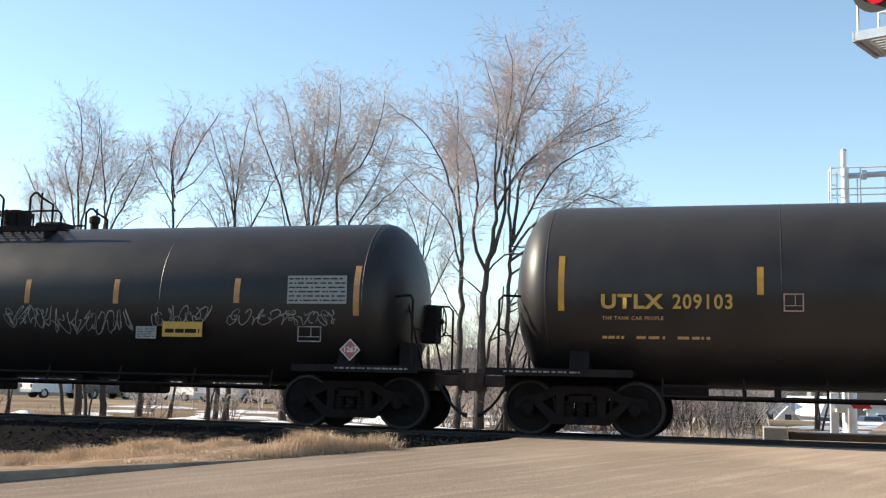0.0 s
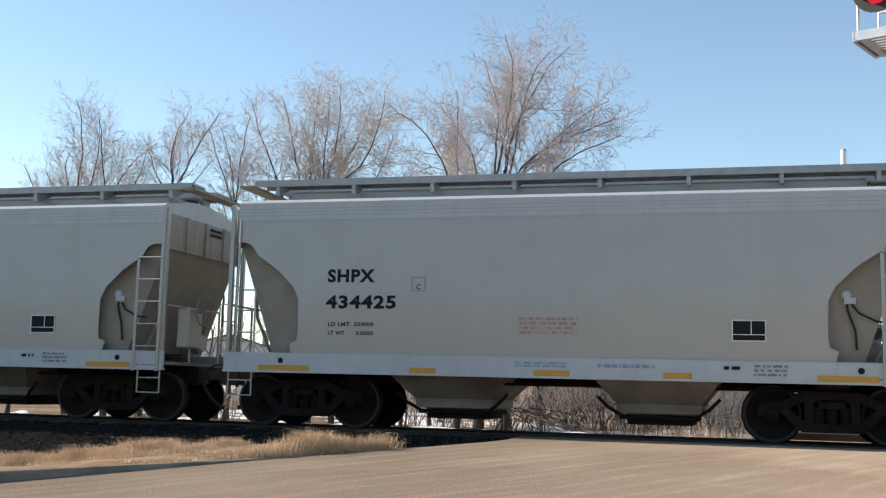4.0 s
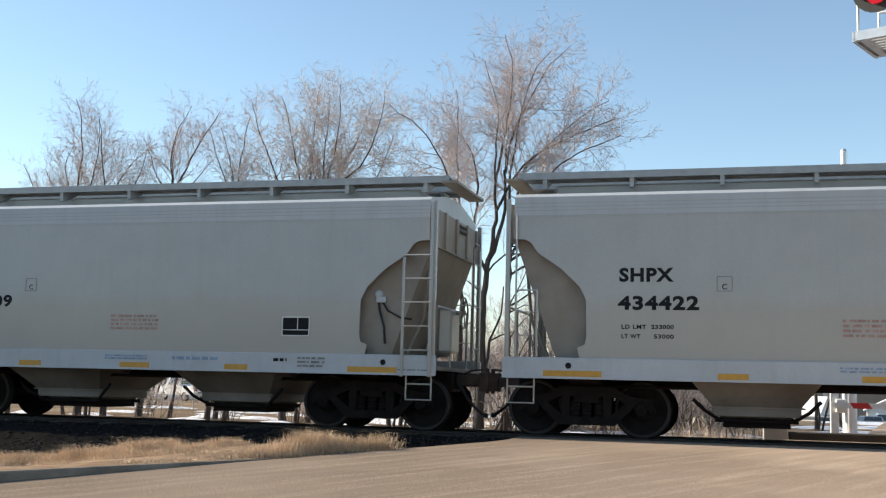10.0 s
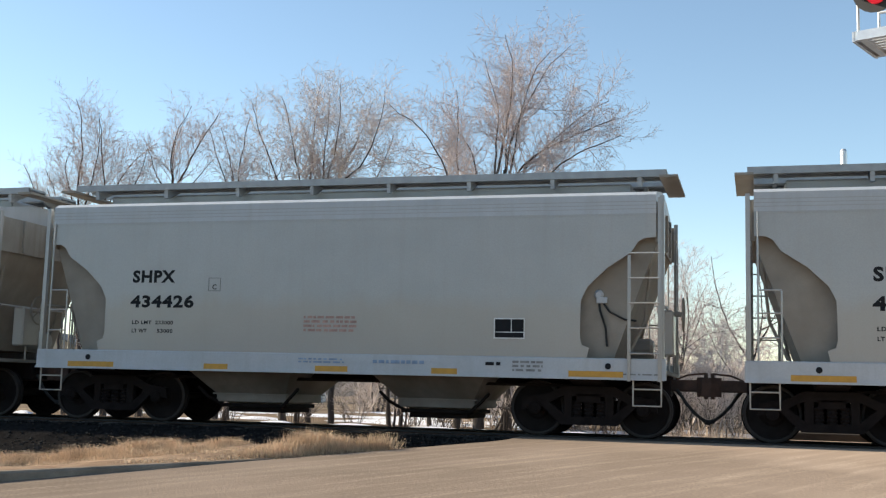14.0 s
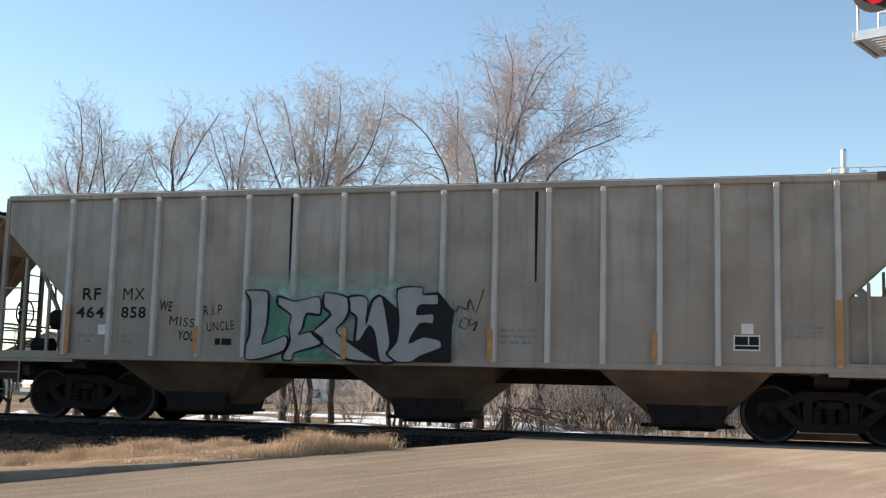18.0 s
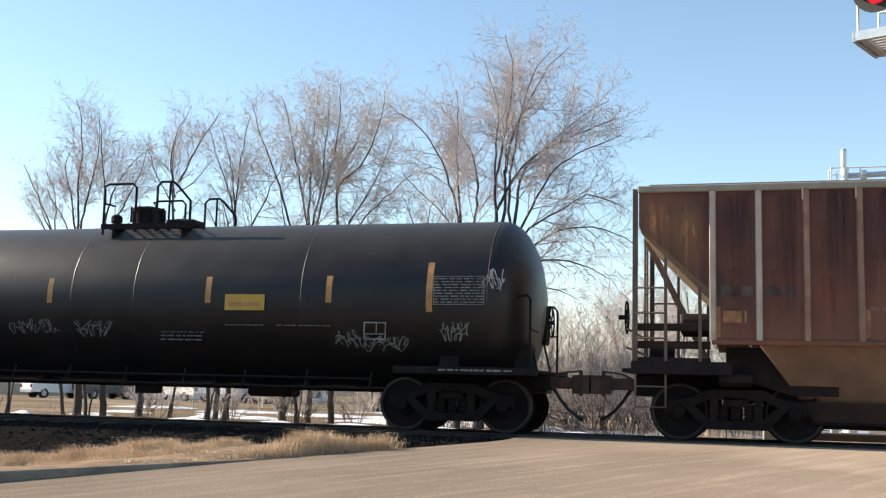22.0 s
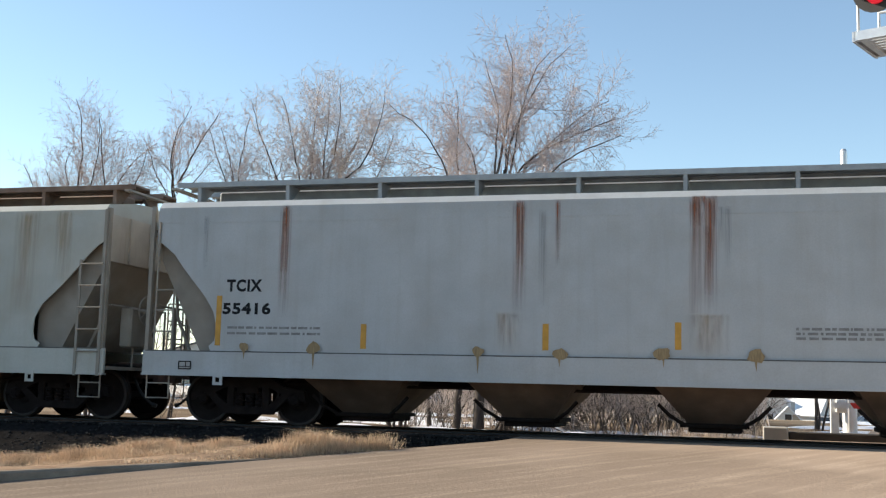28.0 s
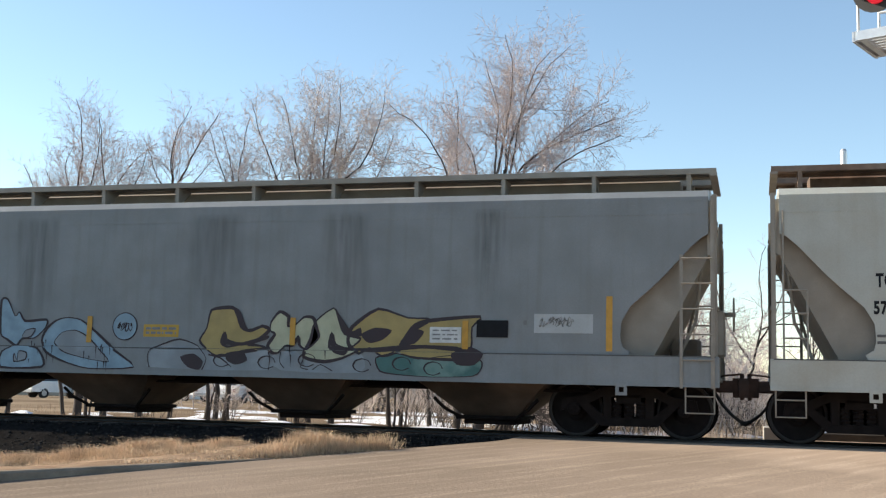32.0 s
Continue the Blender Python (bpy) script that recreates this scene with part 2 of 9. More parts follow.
# Plank colour darkened to hold the shade strip under the train.
ROAD_EDGE = mat("dark_crossing_planks_with_shade", (0.085, 0.072, 0.062), 0.88, 0, 0.14, 2.5, 50, 0.35, gloss=0.0)
KERB = mat("weathered_concrete_kerb", (0.25, 0.205, 0.16), 0.9, 0, 0.3, 3, 60, 0.5, dirt=(0.10, 0.08, 0.06), dirt_amount=0.6, gloss=0.0)
CONCRETE = mat("pale_concrete", (0.46, 0.43, 0.39), 0.85, 0, 0.12, 4, 60, 0.3)
EARTH = mat("dry_winter_turf_and_soil", (0.21, 0.158, 0.112), 0.95, 0, 0.3, 0.35, 14, 0.6, second=(0.30, 0.235, 0.165), mix=0.5, gloss=0.0)
VERGE = mat("trodden_straw_coloured_soil", (0.35, 0.245, 0.165), 0.95, 0, 0.35, 2.5, 30, 1.2, second=(0.27, 0.185, 0.125), mix=0.35, speckle=0.7, gloss=0.0)
# The train's shade on the track bed is put into these near-black colours.
BALLAST = mat("grey_ballast_stone_shade_darkened", (0.019, 0.0178, 0.0175), 0.95, 0, 0.4, 12, 40, 1.0, gloss=0.0)
STONES = mat("grey_ballast_stones_shade_darkened", (0.036, 0.034, 0.032), 0.95, 0, 0.45, 4, 90, 0.3, gloss=0.0)
STRAW = mat("dry_straw_grass", (0.67, 0.49, 0.32), 0.8, 0, 0.25, 3, 30, 0)
STRAW_DARK = mat("brown_dry_grass", (0.34, 0.23, 0.15), 0.85, 0, 0.3, 3, 30, 0)
SNOW = mat("old_granular_snow", (0.82, 0.83, 0.86), 0.7, 0, 0.04, 4, 50, 0.5)
BARK = mat("grey_brown_bark", (0.074, 0.059, 0.050), 0.9, 0, 0.3, 8, 50, 0.6, stretch=(3, 3, 0.6))
TWIG = mat("reddish_grey_twigs", (0.46, 0.385, 0.37), 0.85, 0, 0.25, 2, 30, 0)
TWIG_PALE = mat("pale_straw_twigs", (0.53, 0.455, 0.42), 0.85, 0, 0.25, 2, 30, 0)
BRUSH = mat("brown_brush_twigs", (0.52, 0.435, 0.385), 0.85, 0, 0.3, 2, 30, 0)
WHITE_PAINT = mat("white_painted_steel", (0.74, 0.74, 0.73), 0.45, 0, 0.06, 6, 60, 0.05)
ALU = mat("brushed_aluminium", (0.62, 0.63, 0.64), 0.38, 0.7, 0.08, 6, 60, 0.05)
SIGNAL_BLACK = mat("matt_black_signal_paint", (0.02, 0.02, 0.02), 0.6, 0, 0.2, 8, 60, 0.05)
RED_LENS = glow("red_signal_lens", (0.70, 0.02, 0.04), 0.35)
PLACARD_RED = mat("faded_red_placard_face", (0.34, 0.10, 0.095), 0.5, 0, 0.15, 8, 60, 0)
GATE_RED = mat("red_gate_tape", (0.55, 0.03, 0.03), 0.45, 0, 0.1, 8, 60, 0)
HOUSE_WHITE = mat("white_clapboard", (0.72, 0.71, 0.68), 0.7, 0, 0.06, 3, 40, 0.1, stretch=(0.3, 0.3, 6))
HOUSE_GREY = mat("grey_siding", (0.33, 0.34, 0.36), 0.7, 0, 0.1, 3, 40, 0.1, stretch=(0.3, 0.3, 6))
HOUSE_TAN = mat("tan_siding", (0.42, 0.35, 0.27), 0.7, 0, 0.1, 3, 40, 0.1, stretch=(0.3, 0.3, 6))
ROOF = mat("grey_asphalt_shingles", (0.16, 0.15, 0.15), 0.9, 0, 0.25, 4, 60, 0.3)
ROOF_SNOW = mat("snow_covered_roof", (0.78, 0.79, 0.82), 0.8, 0, 0.06, 3, 40, 0.2)
GLASS = glassy("dark_window_glass")
CAR_WHITE = mat("white_car_paint", (0.72, 0.72, 0.72), 0.25, 0, 0.03, 3, 40, 0)
CAR_DARK = mat("dark_blue_grey_car_paint", (0.04, 0.045, 0.055), 0.25, 0, 0.1, 3, 40, 0)
CAR_SILVER = mat("silver_car_paint", (0.35, 0.36, 0.37), 0.3, 0.4, 0.05, 3, 40, 0)
TYRE = mat("tyre_rubber", (0.018, 0.018, 0.018), 0.85, 0, 0.2, 10, 60, 0.1)
RED_GLASS = mat("red_tail_lamp", (0.14, 0.02, 0.02), 0.2, 0, 0.05, 10, 60, 0)
WEEDS = mat("grey_brown_dry_weeds", (0.56, 0.435, 0.335), 0.85, 0, 0.3, 3, 30, 0)
RUST_WALK = mat("rusty_walkway_steel", (0.16, 0.10, 0.07), 0.75, 0, 0.35, 5, 60, 0.15, dirt=(0.3, 0.27, 0.23), dirt_amount=0.4)
FARWOOD = mat("hazy_far_treeline", (0.27, 0.215, 0.165), 0.95, 0, 0.3, 0.12, 2.5, 0)


def run_mat(name, color, strength, ragged=1.0, soft_top=14.0):
    """Paint or rust that thins out: a unit decal, x from -0.5 to 0.5 and z from -1 to 0, see-through where it fades."""
    m = mat(name, color, 0.75, 0, 0.3, 8, 60, 0.0)
    nt, L = m.node_tree, m.node_tree.links.new

    def op(kind, a, b=None, c=None):
        n = nt.nodes.new("ShaderNodeMath")
        n.operation, n.use_clamp = kind, False
        for i, v in enumerate((a, b, c)):
            if v is None:
                continue
            if isinstance(v, (int, float)):
                n.inputs[i].default_value = v
            else:
                L(v, n.inputs[i])
        return n.outputs[0]
    tc = nt.nodes.new("ShaderNodeTexCoord")
    sp = nt.nodes.new("ShaderNodeSeparateXYZ")
    L(tc.outputs["Object"], sp.inputs[0])
    oi = nt.nodes.new("ShaderNodeObjectInfo")
    mp = nt.nodes.new("ShaderNodeCombineXYZ")
    L(op("MULTIPLY", sp.outputs[0], 5.0), mp.inputs[0])
    L(op("MULTIPLY", oi.outputs["Random"], 40.0), mp.inputs[1])
    L(op("MULTIPLY", sp.outputs[2], 0.9 * ragged), mp.inputs[2])
    nz = nt.nodes.new("ShaderNodeTexNoise")
    nz.inputs["Scale"].default_value, nz.inputs["Detail"].default_value = 1.6, 5.0
    L(mp.outputs[0], nz.inputs["Vector"])
    edge = op("SUBTRACT", 1.0, op("POWER", op("MULTIPLY", op("ABSOLUTE", sp.outputs[0]), 2.0), 2.0))
    fall = op("ADD", 1.0, sp.outputs[2])
    edge = op("MULTIPLY", edge, op("MINIMUM", op("MULTIPLY", sp.outputs[2], -soft_top), 1.0))
    a = op("MULTIPLY", op("MULTIPLY", edge, op("POWER", op("MAXIMUM", fall, 0.0), 0.7)), op("MULTIPLY_ADD", nz.outputs[0], 3.2, -0.95))
    fin = op("MULTIPLY", op("MINIMUM", op("MAXIMUM", a, 0.0), 1.0), strength)
    L(fin, nt.nodes["Principled BSDF"].inputs["Alpha"])
    return m


OXIDE_SOFT = run_mat("soft_orange_oxide_run", (0.20, 0.056, 0.026), 0.6)
SOOT_SOFT = run_mat("soft_dark_oxide_run", (0.048, 0.017, 0.0165), 0.6)
TAN_SOFT = run_mat("soft_bleached_tan_rust", (0.40, 0.20, 0.09), 1.0, 1.2, 3.0)
RUST_SOFT = run_mat("soft_red_rust_run", (0.25, 0.078, 0.028), 0.85)
OCHRE_SOFT = run_mat("soft_ochre_rust_run", (0.40, 0.235, 0.085), 0.5)
GRIME_SOFT = run_mat("soft_dark_grime_run", (0.11, 0.105, 0.10), 0.4)
MINT_SOFT = run_mat("soft_mint_overspray", (0.27, 0.39, 0.33), 0.9, 3.0, 5.0)
BLUE_SOFT = run_mat("soft_blue_overspray", (0.30, 0.40, 0.46), 0.8, 3.0)


# ---- mesh tools ----
class Mesh:
    """Collects vertices and faces of one part."""

    def __init__(self):
        self.v, self.f = [], []

    def add(self, verts, faces):
        n = len(self.v)
        self.v += [tuple(p) for p in verts]
        self.f += [tuple(i + n for i in q) for q in faces]
        return self

    def box(self, x0, x1, y0, y1, z0, z1, c=0.0):
        """A block, with chamfered long edges where c is given."""
        if c <= 0:
            vs = [(x, y, z) for x in (x0, x1) for y in (y0, y1) for z in (z0, z1)]
            return self.add(vs, [(0, 1, 3, 2), (4, 6, 7, 5), (0, 4, 5, 1), (2, 3, 7, 6), (0, 2, 6, 4), (1, 5, 7, 3)])
        c = min(c, (x1 - x0) / 3, (y1 - y0) / 3, (z1 - z0) / 3)
        vs, fs = [], []
        rings = [(y0 + c, y1 - c, z0), (y0, y1, z0 + c), (y0, y1, z1 - c), (y0 + c, y1 - c, z1)]
        for k, (a, b, z) in enumerate(rings):
            d = c if k in (0, 3) else 0
            vs += [(x0 + d, a + c * (d == 0), z), (x0 + d + c * (d == 0), a, z), (x1 - d - c * (d == 0), a, z), (x1 - d, a + c * (d == 0), z),
                   (x1 - d, b - c * (d == 0), z), (x1 - d - c * (d == 0), b, z), (x0 + d + c * (d == 0), b, z), (x0 + d, b - c * (d == 0), z)]
        for k in range(3):
            fs += [(k * 8 + i, k * 8 + (i + 1) % 8, k * 8 + 8 + (i + 1) % 8, k * 8 + 8 + i) for i in range(8)]
        fs += [tuple(range(7, -1, -1)), tuple(range(24, 32))]
        return self.add(vs, fs)

    def tube(self, pts, r, n=6, caps=True):
        """A round bar through pts; r is one radius or one for each point."""
        pts = [Vector(p) for p in pts]
        rs = list(r) if isinstance(r, (list, tuple)) else [r] * len(pts)
        base, vs, fs, side = 0, [], [], None
        for i, p in enumerate(pts):
            d = (pts[min(i + 1, len(pts) - 1)] - pts[max(i - 1, 0)]).normalized()
            if side is None:
                side = d.cross(Vector((0, 0, 1)) if abs(d.z) < 0.9 else Vector((1, 0, 0))).normalized()
            side = (side - d * side.dot(d)).normalized()
            up = d.cross(side)
            for k in range(n):
                a = 2 * math.pi * k / n
                vs.append(p + (side * math.cos(a) + up * math.sin(a)) * rs[i])
        for i in range(len(pts) - 1):
            fs += [(i * n + k, i * n + (k + 1) % n, (i + 1) * n + (k + 1) % n, (i + 1) * n + k) for k in range(n)]
        if caps:
            fs += [tuple(range(n - 1, -1, -1)), tuple(range((len(pts) - 1) * n, len(pts) * n))]
        return self.add(vs, fs)

    def prism(self, poly, axis, a, b):
        """A flat outline drawn out along an axis: 'y' takes (x, z), 'x' takes (y, z), 'z' takes (x, y)."""
        n = len(poly)
        place = {"y": lambda p, q: (p[0], q, p[1]), "x": lambda p, q: (q, p[0], p[1]), "z": lambda p, q: (p[0], p[1], q)}[axis]
        vs = [place(p, a) for p in poly] + [place(p, b) for p in poly]
        fs = [(i, (i + 1) % n, n + (i + 1) % n, n + i) for i in range(n)] + [tuple(range(n - 1, -1, -1)), tuple(range(n, 2 * n))]
        return self.add(vs, fs)

    def lathe(self, prof, n, cy=0.0, cz=0.0, axis="x"):
        """Profile of (along, radius) turned about an axis through (cy, cz)."""
        vs, fs = [], []
        for a, r in prof:
            for k in range(n):
                t = 2 * math.pi * k / n
                c, s = r * math.cos(t), r * math.sin(t)
                vs.append({"x": (a, cy + c, cz + s), "y": (cy + c, a, cz + s), "z": (cy + c, cz + s, a)}[axis])
        for i in range(len(prof) - 1):
            fs += [(i * n + k, i * n + (k + 1) % n, (i + 1) * n + (k + 1) % n, (i + 1) * n + k) for k in range(n)]
        fs += [tuple(range(n - 1, -1, -1)), tuple(range((len(prof) - 1) * n, len(prof) * n))]
        return self.add(vs, fs)

    def sheet(self, rows):
        """A skin through rows of points."""
        n = len(rows[0])
        vs = [p for r in rows for p in r]
        fs = [(i * n + k, i * n + k + 1, (i + 1) * n + k + 1, (i + 1) * n + k) for i in range(len(rows) - 1) for k in range(n - 1)]
        return self.add(vs, fs)

    def made(self, name, material, smooth=False):
        me = bpy.data.meshes.new(name)
        me.from_pydata(self.v, [], self.f)
        bm = bmesh.new()
        bm.from_mesh(me)
        bmesh.ops.recalc_face_normals(bm, faces=bm.faces)
        bm.to_mesh(me)
        bm.free()
        if smooth:
            me.polygons.foreach_set("use_smooth", [True] * len(me.polygons))
            me.set_sharp_from_angle(angle=radians(35))
        me.materials.append(material)
        return me


def part(name, shape, material, parent, label="", smooth=False, at=None):
    """One mesh object under a thing or a part. shape: a Mesh, or mesh data made before."""
    me = shape if isinstance(shape, bpy.types.Mesh) else shape.made(name, material, smooth)
    ob = new(name, me)
    ob.parent = parent
    if at is not None:
        ob.matrix_basis = at
    return tagged(ob, label=label) if label else ob


def thing(name, label, category, group="", at=None, kind="", shape=None, material=None, smooth=False):
    """A top-level thing: an Empty that carries parts, or one mesh."""
    ob = new(name, shape.made(name, material, smooth) if shape else None)
    if at is not None:
        ob.matrix_world = at
    return tagged(ob, label, category, group, kind)


TEXTS = {}


def text_mesh(words, size, material, fat=0.0, shear=0.0, space=1.0, wide=1.0):
    """Letters as a flat mesh in the plane y = 0, facing -y, from the left foot of the words."""
    key = (words, size, material.name, fat, shear, space, wide)
    if key not in TEXTS:
        cu = bpy.data.curves.new("letters", "FONT")
        cu.body, cu.size, cu.offset, cu.shear, cu.space_character = words, size, fat, shear, space
        cu.resolution_u = 3
        ob = bpy.data.objects.new("letters", cu)
        scene.collection.objects.link(ob)
        me = bpy.data.meshes.new_from_object(ob.evaluated_get(bpy.context.evaluated_depsgraph_get()))
        bpy.data.objects.remove(ob)
        me.transform(Matrix(((wide, 0, 0, 0), (0, 0, -1, 0), (0, 1, 0, 0), (0, 0, 0, 1))))
        me.materials.clear()
        me.materials.append(material)
        TEXTS[key] = me
    return TEXTS[key]


def stamp(words, x0, x1, z0, z1, material, parent, y, label="", fat=0.004, turn=0.0, name="lettering"):
    """Words fitted into the rectangle x0..x1, z0..z1."""
    size = (z1 - z0) / 0.72
    me = text_mesh(words, round(size, 3), material, fat, 0.0, 1.12)
    xs = [v.co.x for v in me.vertices]
    zs = [v.co.z for v in me.vertices]
    kx, kz = (x1 - x0) / (max(xs) - min(xs)), (z1 - z0) / (max(zs) - min(zs))
    m = Matrix.Translation((x0, y, z0)) @ Matrix.Rotation(radians(turn), 4, "Y") @ Matrix.Diagonal((kx, 1, kz, 1)) @ Matrix.Translation((-min(xs), 0, -min(zs)))
    return part(name, me, material, parent, label, at=m)


def letters(words, x, z, size, material, parent, y, fat=0.0, shear=0.0, space=1.0, wide=1.0, label="", turn=0.0, name="lettering"):
    return part(name, text_mesh(words, size, material, fat, shear, space, wide), material, parent, label,
                at=Matrix.Translation((x, y, z)) @ Matrix.Rotation(radians(turn), 4, "Y"))


def bars(x0, x1, z0, z1, rows, y, material, parent, seed, name="small_print", label="", fill=0.55):
    """Writing too small to read: short bars in rows."""
    rnd, m, step = random.Random(seed), Mesh(), (z1 - z0) / rows
    for r in range(rows):
        x = x0
        while x < x1 - 0.02:
            w = min(rnd.uniform(0.03, 0.16) * max(1, step / 0.08), x1 - x)
            m.box(x, x + w, y - 0.002, y + 0.002, z0 + r * step + step * (1 - fill) / 2, z0 + (r + 1) * step - step * (1 - fill) / 2)
            x += w + rnd.uniform(0.015, 0.05)
    return tagged(part(name, m, material, parent, label), kind="stuff")


def patch(x0, x1, z0, z1, y, material, parent, name="panel", label="", lean=0.0):
    m = Mesh().prism([(x0, z0), (x1, z0), (x1 + lean, z1), (x0 + lean, z1)], "y", y - 0.003, y + 0.003)
    return part(name, m, material, parent, label)


def frame_box(x0, x1, z0, z1, y, material, parent, bar=0.02, cross=True, name="stencil_frame", label=""):
    m = Mesh()
    for a, b, c, d in ((x0, x1, z0, z0 + bar), (x0, x1, z1 - bar, z1), (x0, x0 + bar, z0 + bar, z1 - bar), (x1 - bar, x1, z0 + bar, z1 - bar)):
        m.box(a, b, y - 0.003, y + 0.003, c, d)
    if cross:
        zm = z0 + (z1 - z0) * 0.3
        m.box(x0 + bar, x1 - bar, y - 0.003, y + 0.003, zm, zm + bar * 0.7)
        xm = x0 + (x1 - x0) * 0.55
        m.box(xm, xm + bar * 0.7, y - 0.003, y + 0.003, zm + bar * 0.7, z1 - bar)
    return part(name, m, material, parent, label)


def scribble(x0, x1, z0, z1, y_of, r, material, parent, seed, strokes=8, name="spray_tag", label=""):
    """Loose handwritten spray strokes lying on a surface whose y is y_of(z)."""
    rnd, m = random.Random(seed), Mesh()
    w, zc, hz = (x1 - x0) / strokes, (z0 + z1) / 2, (z1 - z0) / 2
    for s in range(strokes):
        n = rnd.randint(18, 30)
        ph, f1, f2 = rnd.uniform(0, 6.3), rnd.uniform(0.6, 1.7), rnd.uniform(1.8, 3.6)
        a1, a2, tilt = rnd.uniform(0.3, 0.9) * w, rnd.uniform(0.1, 0.4) * w, rnd.uniform(-0.3, 0.5)
        pts = []
        for k in range(n):
            t = k / (n - 1) * 6.283
            z = zc + hz * (0.62 * math.sin(f1 * t + ph) + 0.38 * math.sin(f2 * t + ph * 2)) * (0.6 + 0.4 * rnd.random() ** 0.2)
            pts.append((x0 + (s + 0.3 + 0.5 * k / n) * w + a1 * math.cos(f1 * t * 0.9 + ph) * 0.6 + a2 * math.sin(f2 * t) + tilt * (z - zc), z))
        vs = []
        for k, (x, z) in enumerate(pts):
            nx, nz = pts[min(k + 1, n - 1)][0] - pts[max(k - 1, 0)][0], pts[min(k + 1, n - 1)][1] - pts[max(k - 1, 0)][1]
            ln = max(1e-4, math.hypot(nx, nz))
            rk = r * (0.45 + 0.75 * abs(math.sin(k * 0.35 + ph)))
            ox, oz = -nz / ln * rk, nx / ln * rk
            vs += [(x + ox, y_of(z + oz) - 0.006 - 0.0005 * s, z + oz), (x - ox, y_of(z - oz) - 0.006 - 0.0005 * s, z - oz)]
        m.add(vs, [(2 * k, 2 * k + 1, 2 * k + 3, 2 * k + 2) for k in range(n - 1)])
    return part(name, m, material, parent, label)


def stain(x0, x1, z0, z1, y, material, parent, name="rust_run", label=""):
    """A soft-edged run or overspray between x0..x1, densest at its top z1."""
    key = ("stain", material.name)
    if key not in TEXTS:
        me = bpy.data.meshes.new("stain")
        me.from_pydata([(-0.5, 0, -1), (0.5, 0, -1), (0.5, 0, 0), (-0.5, 0, 0)], [], [(0, 1, 2, 3)])
        me.materials.append(material)
        TEXTS[key] = me
    ob = part(name, TEXTS[key], material, parent, label, at=Matrix.Translation(((x0 + x1) / 2, y, z1)) @ Matrix.Diagonal((x1 - x0, 1, z1 - z0, 1)))
    ob.visible_shadow = False
    return ob


def rounded(pts, closed=True, n=3):
    """A smooth curve through a few points."""
    out, c = [], len(pts)
    for i in range(c if closed else c - 1):
        p0, p1, p2, p3 = ([pts[(i + k) % c] for k in (-1, 0, 1, 2)] if closed else [pts[max(0, min(c - 1, i + k))] for k in (-1, 0, 1, 2)])
        for j in range(n):
            t = j / n
            out.append(tuple(b + 0.35 * (d - a) * (t - 2 * t * t + t ** 3) + (d - b) * (3 * t * t - 2 * t ** 3) + 0.35 * (e - b) * (t ** 3 - t * t) for a, b, d, e in zip(p0, p1, p2, p3)))
    return out if closed else out + [tuple(pts[-1])]


def stroke(m, pts, w, y_of, closed=False, seed=0):
    """A sprayed line of uneven width added to a mesh."""
    rnd = random.Random(seed + len(pts))
    ph, n = rnd.uniform(0, 6), len(pts)
    vs = []
    for k, (x, z) in enumerate(pts):
        a, b = (pts[k - 1], pts[(k + 1) % n]) if closed else (pts[max(0, k - 1)], pts[min(n - 1, k + 1)])
        nx, nz = b[0] - a[0], b[1] - a[1]
        ln = max(1e-4, math.hypot(nx, nz))
        r = w * (0.8 + 0.35 * math.sin(k * 0.45 + ph))
        ox, oz = -nz / ln * r, nx / ln * r
        yy = y_of(z) - 0.0004 * (seed % 9)
        vs += [(x + ox, yy, z + oz), (x - ox, yy, z - oz)]
    m.add(vs, [(2 * k, 2 * k + 1, (2 * k + 3) % (2 * n), (2 * k + 2) % (2 * n)) for k in range(n if closed else n - 1)])
    return m


def half_of(pts, z, upper):
    """The piece of an outline above or below a height."""
    out = []
    for (xa, za), (xb, zb) in zip(pts, pts[1:] + pts[:1]):
        ia, ib = (za >= z) == upper, (zb >= z) == upper
        if ia:
            out.append((xa, za))
        if ia != ib:
            out.append((xa + (xb - xa) * (z - za) / (zb - za), z))
    return out


def spray(car, pts, fill, y, edge=None, w=0.03, name="graffiti_letter", label="", step=None, smooth=True):
    """A sprayed shape on a car's side; step = (height, y below it) where the side sill stands proud."""
    pts = rounded(pts) if smooth else list(pts)
    m = Mesh()
    for upper, yy in ((True, y), (False, step[1])) if step else ((None, y),):
        p = pts if upper is None else half_of(pts, step[0], upper)
        if len(p) > 2:
            m.add([(x, yy, z) for x, z in p], [tuple(range(len(p)))])
    ob = part(name, m, fill, car, label)
    if edge:
        y_of = lambda z: (step[1] if step and z < step[0] else y) - 0.003
        part("letter_outline", stroke(Mesh(), pts, w, y_of, True, len(pts)), edge, ob)
    return ob


# ---- how the train travels ----
def travel(t):
    """Metres that the train has gone by t, counted from 16 s."""
    u = (t - 16) / 16
    return 16 * (7.3078 * u + 0.2173 * u ** 2 / 2 - 0.0883 * u ** 3 / 3 + 0.1023 * u ** 4 / 4)


CARS, WHEELSETS = [], []
WHEEL_R = 0.457


